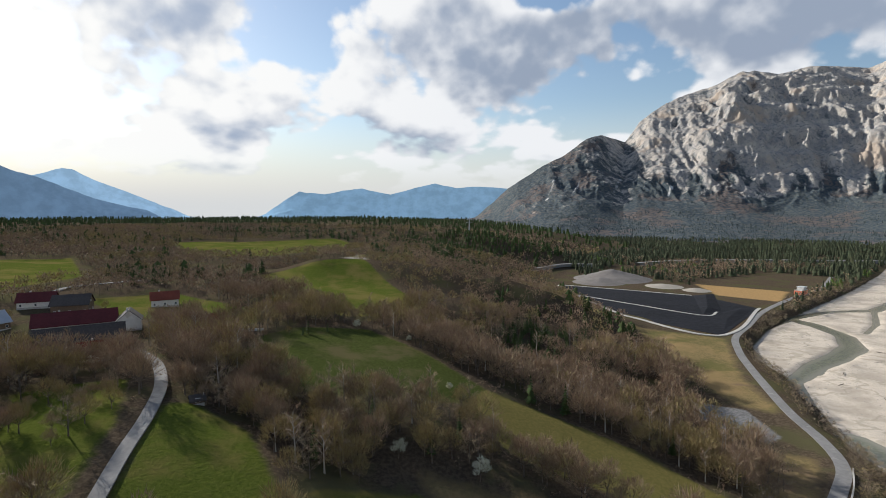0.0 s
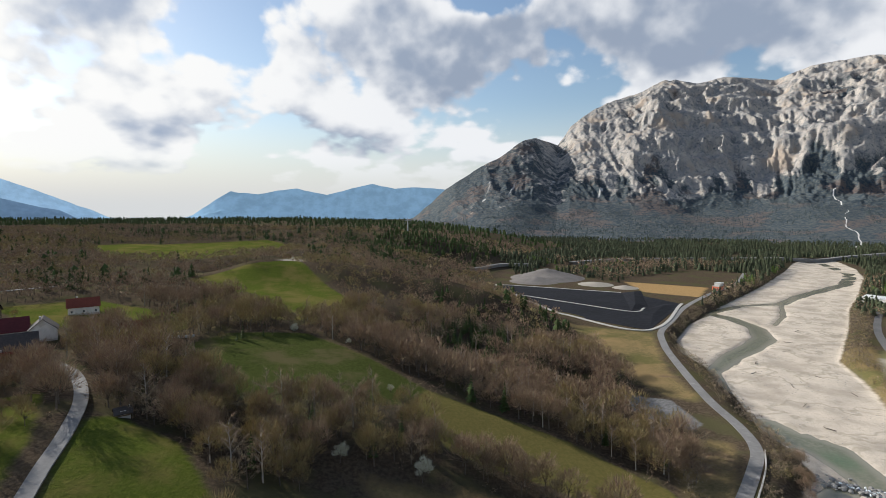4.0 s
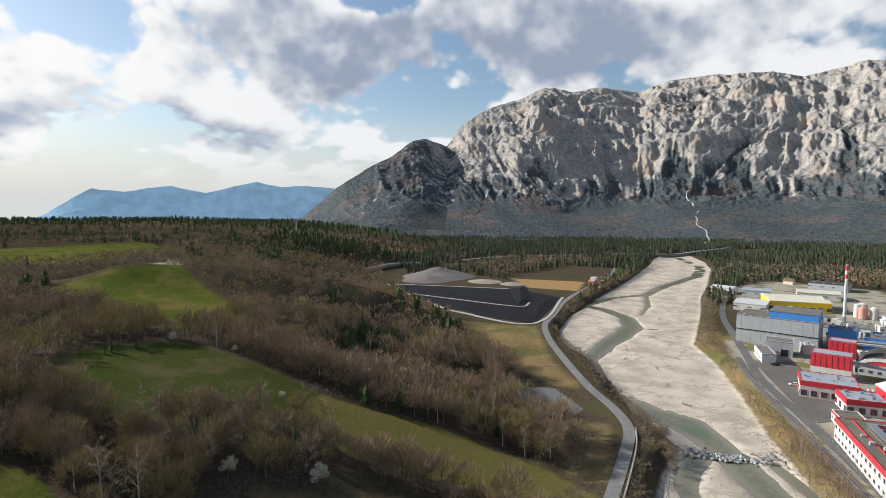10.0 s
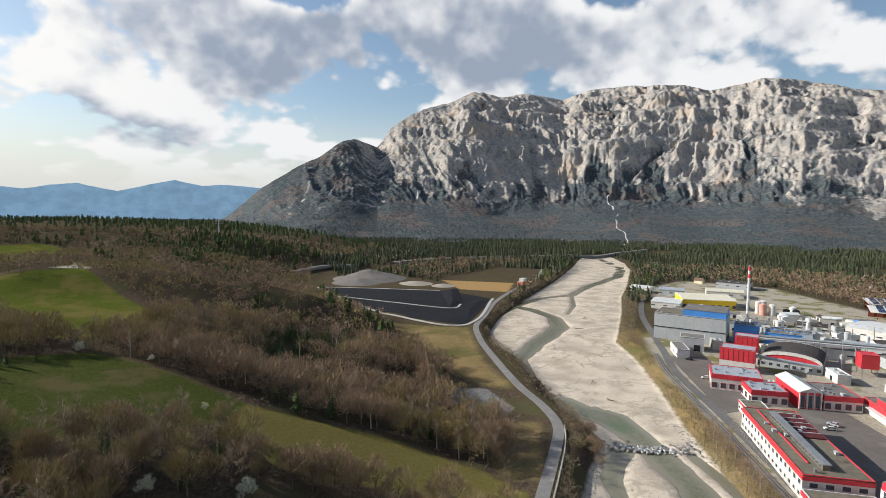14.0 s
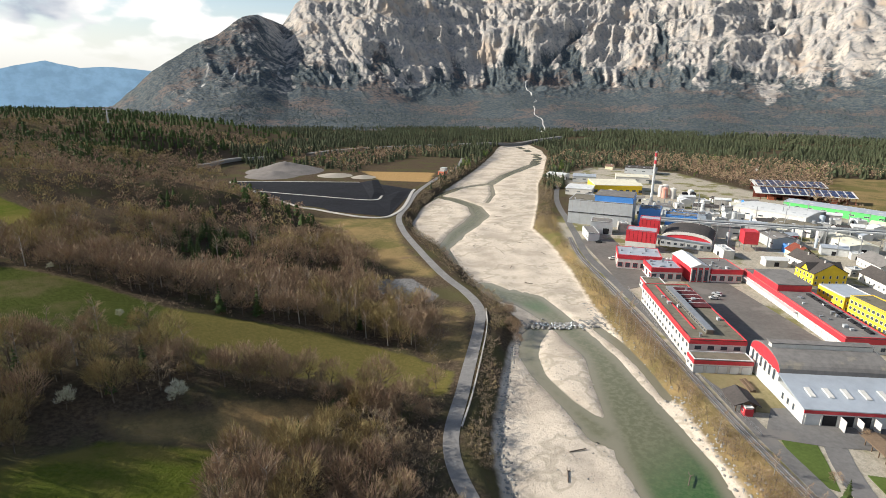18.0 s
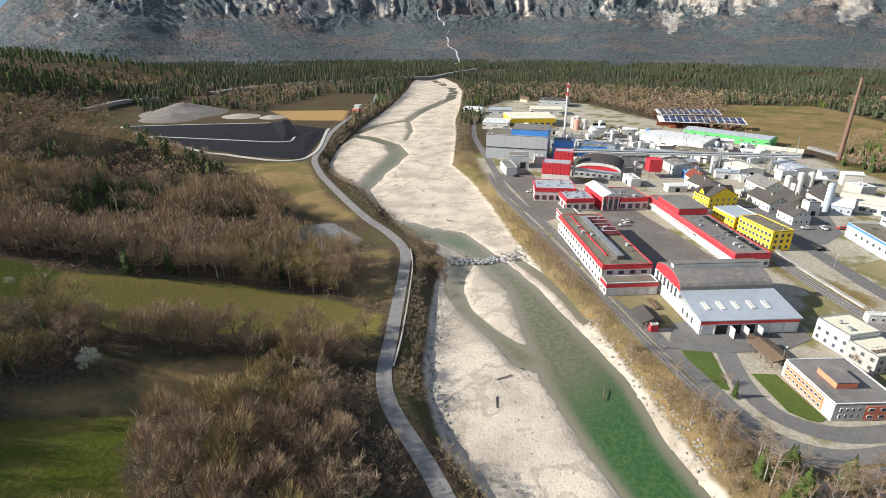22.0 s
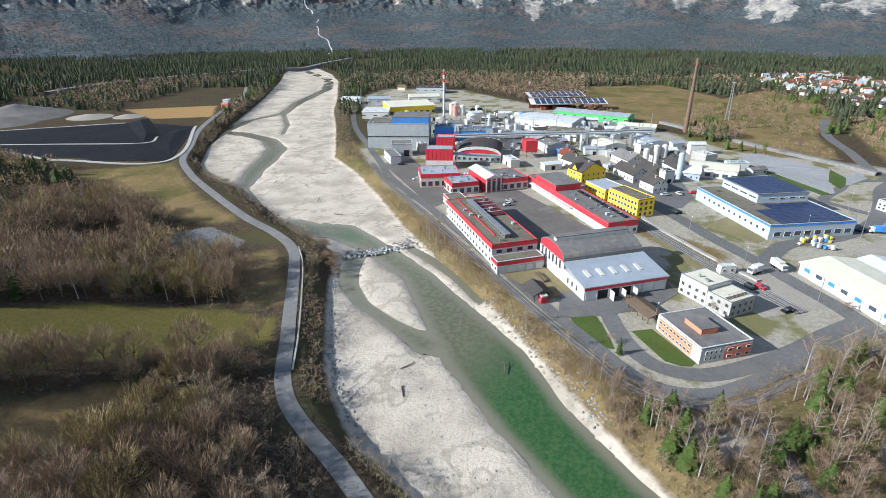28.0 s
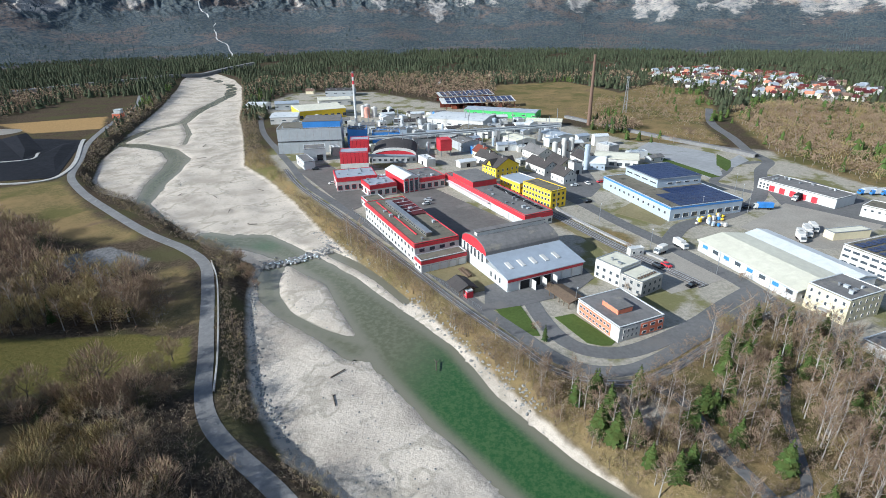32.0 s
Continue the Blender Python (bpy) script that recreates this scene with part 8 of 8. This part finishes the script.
def river_works():
    r = random.Random(6)
    ROCKS.extend(rock_mesh(i) for i in range(6))
    weir = new("weir")
    weir.matrix_world = pose(158, 146, 0)
    tagged(weir, "rock ramp weir of loose grey boulders across the river", "weir")
    line = [(140, 157), (148, 150), (156, 143), (166, 139), (176, 139), (183, 142)]
    for i in range(270):
        t = r.random() * (len(line) - 1)
        k = int(t)
        a, b = line[k], line[k + 1]
        x, y = a[0] + (b[0] - a[0]) * (t - k) + r.gauss(0, 1.4), a[1] + (b[1] - a[1]) * (t - k) + r.gauss(0, 2.2)
        s = r.uniform(0.45, 1.05)
        ob = new("boulder", ROCKS[i % 6])
        ob.parent = weir
        ob.matrix_local = pose(x - 158, y - 146, -0.15 + 0.2 * r.random(), r.uniform(-20, 20), r.uniform(-20, 20), r.uniform(0, 360)) @ Matrix.Diagonal((s, s, s, 1))
    for i in range(60):
        t = 1.0 + 1.6 * r.random()
        k = int(t)
        a, b = line[k], line[k + 1]
        x, y = a[0] + (b[0] - a[0]) * (t - k) + r.gauss(0, 0.6), a[1] + (b[1] - a[1]) * (t - k) + r.gauss(0, 1.6)
        bm = bmesh.new()
        n = 7
        c = [bm.verts.new((math.cos(6.2832 * j / n) * r.uniform(0.3, 1.2), math.sin(6.2832 * j / n) * r.uniform(0.2, 0.6), 0)) for j in range(n)]
        top = bm.verts.new((0, 0, 0.35))
        for j in range(n):
            bm.faces.new([c[j], c[(j + 1) % n], top])
        ob = part("foam_crest", bm, M["foam"], weir, "white foam between the boulders")
        ob.matrix_local = pose(x - 158, y - 146, 0.02, 0, 0, r.uniform(20, 70))
    # stone facing along the banks
    v0, f0 = [], []
    for seg_line, n, spread in (([(139, 150), (122, 137), (104, 120), (88, 104), (79, 93), (69, 76)], 300, 0.9), ([(184, 156), (165, 121), (138, 76), (120, 50), (105, 29)], 420, 1.6), ([(150, 186), (156, 204), (168, 234), (182, 272)], 160, 1.4)):
        for i in range(n):
            t = r.random() * (len(seg_line) - 1)
            k = int(t)
            a, b = seg_line[k], seg_line[k + 1]
            v0.append((a[0] + (b[0] - a[0]) * (t - k) + r.gauss(0, spread), a[1] + (b[1] - a[1]) * (t - k) + r.gauss(0, spread), r.uniform(0.25, 0.7)))
    p = np.array(v0)
    shapes = []
    for me in ROCKS[:4]:
        v = np.array([q.co[:] for q in me.vertices], np.float32)
        f = np.array([q.vertices[:] for q in me.polygons], np.int32)
        shapes.append((v * 0.6, f, np.zeros(len(f), np.int32)))
    rs = np.random.RandomState(5)
    wood("bank_stones", p[:, 0], p[:, 1], shapes, [M["rubble"]], (0.3, 0.95), rs, "grey stones facing the river banks", "stones")
    x, y, rs = scatter(60, 330, -20, 420, 2.4, 15)
    w = np.full(x.shape, -50.0)
    for c in WATER:
        w = np.maximum(w, chain_d(x, y, c))
    k = (poly_d(x, y, BED) > 1) & (w < 3) & ((fbm(x, y, 9, 3, 73) > 0.60) | ((w > -2.5) & (rs.rand(len(x)) < 0.5)))
    wood("gravel_stones", x[k], y[k], shapes, [M["rubble"]], (0.15, 0.55), rs, "scattered cobbles on the gravel bars", "stones")
    for x, y, l, a in ((112, 60, 4, 20), (205, 240, 5, 60), (190, 215, 4, 30), (230, 250, 6, 100), (250, 300, 5, 10), (215, 280, 5, 45), (98, 84, 5, 160), (88, 78, 4, 40), (225, 225, 4, 75), (180, 190, 4, 120), (300, 350, 7, 30), (270, 320, 6, 150), (200, 262, 3, 15)):
        t = new("driftwood")
        t.matrix_world = pose(x, y, 0.25, 0, 0, a)
        tagged(t, "bleached driftwood log stranded on the gravel bar", "log")
        bm = bmesh.new()
        add_bar(bm, (-l / 2, 0, 0), (l / 2, 0.3, 0.15), 0.16, 6)
        part("stem", bm, M["bark"], t)
        bm = bmesh.new()
        for k in range(4):
            add_bar(bm, (l / 2 - 0.3, 0.3, 0.1), (l / 2 + r.uniform(0.2, 1.0), r.uniform(-0.9, 1.2), r.uniform(-0.2, 0.8)), 0.06, 4)
        part("root_plate", bm, M["bark"], t)


def car(x, y, a, body, label, z=4.15):
    t = new("car")
    t.matrix_world = pose(x, y, z, 0, 0, a)
    tagged(t, label, "car", "parked cars")
    bm = bmesh.new()
    add_prism(bm, [(-2.1, 0.35), (2.1, 0.35), (2.1, 0.85), (1.2, 0.95), (-2.0, 0.98)], -0.85, 0.85)
    part("body", bm, body, t)
    bm = bmesh.new()
    add_prism(bm, [(-1.9, 0.96), (1.15, 0.94), (0.45, 1.45), (-1.4, 1.47)], -0.76, 0.76)
    part("cabin_glass", bm, M["glass"], t)
    bm = bmesh.new()
    add_box(bm, -0.72, 0.72, -1.35, 0.4, 1.46, 1.52)
    part("roof", bm, body, t)
    for sx in (-0.8, 0.8):
        for sy in (-1.3, 1.3):
            bm = bmesh.new()
            add_bar(bm, (sx - 0.1, sy, 0.33), (sx + 0.1, sy, 0.33), 0.33, 12)
            part("wheel", bm, M["dark"], t)


def truck(x, y, a, box, cab, length, label, z=4.15):
    t = new("truck")
    t.matrix_world = pose(x, y, z, 0, 0, a)
    tagged(t, label, "truck", "parked trucks")
    bm = bmesh.new()
    add_box(bm, -1.2, 1.2, -length / 2, length / 2 - 2.0, 0.9, 3.3)
    bmesh.ops.bevel(bm, geom=list(bm.edges), offset=0.06, segments=1, affect="EDGES")
    part("cargo_box", bm, box, t)
    bm = bmesh.new()
    add_prism(bm, [(length / 2 - 1.9, 0.6), (length / 2, 0.6), (length / 2, 1.5), (length / 2 - 0.35, 2.6), (length / 2 - 1.9, 2.7)], -1.1, 1.1)
    part("cab", bm, cab, t)
    bm = bmesh.new()
    add_prism(bm, [(length / 2 + 0.02, 1.55), (length / 2 - 0.30, 2.5), (length / 2 - 0.34, 2.5), (length / 2 - 0.06, 1.55)], -1.0, 1.0)
    part("windscreen", bm, M["glass"], t)
    bm = bmesh.new()
    add_box(bm, -0.5, 0.5, -length / 2 + 0.2, length / 2 - 0.2, 0.55, 0.9)
    part("chassis", bm, M["dark"], t)
    for sx in (-0.95, 0.95):
        for sy in (-length / 2 + 1.2, -length / 2 + 2.4, length / 2 - 1.1):
            bm = bmesh.new()
            add_bar(bm, (sx - 0.15, sy, 0.5), (sx + 0.15, sy, 0.5), 0.5, 12)
            part("wheel", bm, M["dark"], t)


def vehicles():
    for x, y, a, m, lab in ((300, 46, 40, "red", "small red car in a lot"), (303, 42, 42, "dark", "dark car on the asphalt lot"), (294, 52, 130, "white", "white car on the asphalt lot"), (288, 58, 40, "lightgrey", "silver car on the asphalt lot"), (262, 46, 50, "dark", "black car beside the plot"),
                            (184, -4, 50, "dark", "black car on the gravel lot"), (196, 8, 140, "dark", "dark car on the gravel lot"), (198, 5, 140, "red", "dark red car on the gravel lot"), (228, 120, 50, "white", "white car in the works yard"), (234, 122, 10, "grey", "grey car in the works yard"),
                            (240, 186, 60, "white", "white car in the loading yard"), (262, 214, 40, "dark", "dark car in the loading yard"), (282, -26, 40, "dark", "dark car beside the blue hall"), (312, 70, 40, "white", "white car before old houses"), (278, 72, 50, "blue", "blue car before the yellow house"), (226, -60, 100, "white", "white car beside the office")):
        car(x, y, a, M[m], lab)
    truck(219, 1, 130, M["white"], M["white"], 7, "white box truck on the street")
    truck(210, 8, 60, M["white"], M["white"], 6, "white site container truck beside the street")
    truck(284, -33, 20, M["blue"], M["white"], 9, "blue tarpaulin truck in the yard")
    for i in range(5):
        truck(246 + 3.6 * i, -44 + 3.4 * (i % 2) * 0.3 - 1.6 * i, 100, M["white"], M["white"], 6.5, "white box truck parked in a row")
    for i in range(7):
        truck(330 + 1.4 * i, -84 - 5.0 * i, 30, M["lightgrey"], M["blue"], 10, "grey trailer truck with blue cab parked in a row")
    truck(306, -50, 60, M["dark"], M["white"], 8, "dark truck at the workshop door")
    truck(206, -33, 131, M["grey"], M["grey"], 9, "long grey trailer at the warehouse")
    # stacked goods beside the blue hall
    r = random.Random(9)
    for i in range(44):
        x, y = 250 + r.uniform(0, 24), -2 - r.uniform(0, 10) - 0.35 * i * 0.5
        t = new("pallet_stack")
        t.matrix_world = pose(x, y, 4.1, 0, 0, 41 + r.uniform(-6, 6))
        tagged(t, "pallet of goods wrapped in pale film", "pallet", "pallets beside the blue hall")
        bm = bmesh.new()
        add_box(bm, -0.7, 0.7, -0.6, 0.6, 0, 0.16)
        part("pallet", bm, M["wood"], t)
        bm = bmesh.new()
        add_box(bm, -0.62, 0.62, -0.55, 0.55, 0.16, r.uniform(0.9, 2.0))
        bmesh.ops.bevel(bm, geom=list(bm.edges), offset=0.08, segments=1, affect="EDGES")
        part("load", bm, M[r.choice(["white", "lightgrey", "paleblue", "white", "yellow", "blue"])], t)


def lamps_and_sheds():
    for x, y, h in ((240, 57, 12), (212, 12, 8), (198, -12, 8), (180, -26, 8), (236, 36, 8), (262, -6, 9), (290, -24, 9), (154, 30, 6), (310, -22, 9), (274, -26, 11), (300, 62, 9)):
        t = new("street_lamp")
        t.matrix_world = pose(x, y, 4)
        tagged(t, "slim galvanised street lamp with an arm", "street lamp", "street lamps")
        bm = bmesh.new()
        add_tube(bm, 0, 0, -0.3, h, 0.14, 0.08, 8)
        part("pole", bm, M["steel"], t)
        bm = bmesh.new()
        add_bar(bm, (0, 0, h - 0.1), (1.6, 0, h + 0.3), 0.06, 5)
        part("arm", bm, M["steel"], t)
        bm = bmesh.new()
        add_box(bm, 1.3, 2.1, -0.18, 0.18, h + 0.2, h + 0.36)
        part("lamp_head", bm, M["lightgrey"], t)
    b = Building("shelter", 150, 68, 8, 6.5, 50, "small brown timber shelter with dark roof", "shed")
    for x in (-3.6, 3.3):
        for y in (-2.9, 2.6):
            b.box("post", x, x + 0.25, y, y + 0.25, -0.2, 2.6, M["wood"])
    b.box("side_wall", -3.4, 3.4, -2.8, -2.6, 0, 2.5, M["wood"])
    b.gable(2.6, 1.5, M["darkroof"], M["wood"], 0.6)
    b = Building("kiosk", 147, 64.5, 2.6, 2.4, 50, "small red kiosk with pale roof", "kiosk")
    b.walls(2.3, M["red"]).flat(2.3, M["lightgrey"], rim=M["white"])
    b.windows("+y", 1.0, 1.0, 0.8, 1, 0, 0)
    b = Building("bike_shed", 157.5, 34, 11, 6, 52, "long low shed with weathered brown roof", "shed")
    for i in range(5):
        for y in (-2.8, 2.6):
            b.box("post", -5.2 + 2.5 * i, -5.0 + 2.5 * i, y, y + 0.2, -0.2, 2.4, M["wood"])
    b.gable(2.4, 0.8, M["wood"], M["wood"], 0.5)
    b = Building("site_container", 205, 17, 6, 2.6, 130, "white site container beside the street", "container")
    b.walls(2.6, M["white"]).flat(2.6, M["lightgrey"], rim=M["white"])
    b.windows("+y", 1.0, 1.2, 1.0, 2)
    # timber stack beside the hall
    t = new("timber_stack")
    t.matrix_world = pose(163, 72.5, 4.1, 0, 0, 50)
    tagged(t, "stack of dark beams beside the hall wall", "timber stack")
    for i in range(10):
        bm = bmesh.new()
        add_box(bm, -4, 4 - 0.1 * i, -0.9 + 0.45 * (i % 4), -0.5 + 0.45 * (i % 4), 0.35 * (i // 4), 0.35 * (i // 4) + 0.3)
        part("beam", bm, M["wood"], t)
    # concrete retaining blocks and fence along the siding
    for a, b2, n in (((176, 112), (206, 150), 20), ((140, 57), (156, 84), 14), ((206, 18), (240, 56), 16)):
        t = new("fence")
        t.matrix_world = pose(a[0], a[1], 4)
        tagged(t, "low wire fence on steel posts", "fence")
        d = Vector((b2[0] - a[0], b2[1] - a[1], 0))
        for i in range(n):
            bm = bmesh.new()
            c = d * (i / (n - 1))
            add_bar(bm, (c.x, c.y, -0.3), (c.x, c.y, 1.5), 0.05, 5)
            part("post", bm, M["steel"], t)
        for z in (0.4, 0.9, 1.4):
            bm = bmesh.new()
            add_bar(bm, (0, 0, z), (d.x, d.y, z), 0.025, 4)
            part("wire", bm, M["steel"], t)
    # power mast on the far crest
    x, y = 50, 1010
    t = new("power_mast")
    t.matrix_world = pose(x, y, float(land(x, y)))
    tagged(t, "dark lattice power mast on the wooded crest", "mast")
    bm = bmesh.new()
    add_tube(bm, 0, 0, 0, 34, 2.0, 0.5, 4)
    part("tower", bm, M["steel"], t)
    for z in (24, 29):
        bm = bmesh.new()
        add_bar(bm, (-6, 0, z), (6, 0, z), 0.4, 4)
        part("cross_arm", bm, M["steel"], t)


hamlet()
village()
basin()
river_works()
vehicles()
lamps_and_sheds()
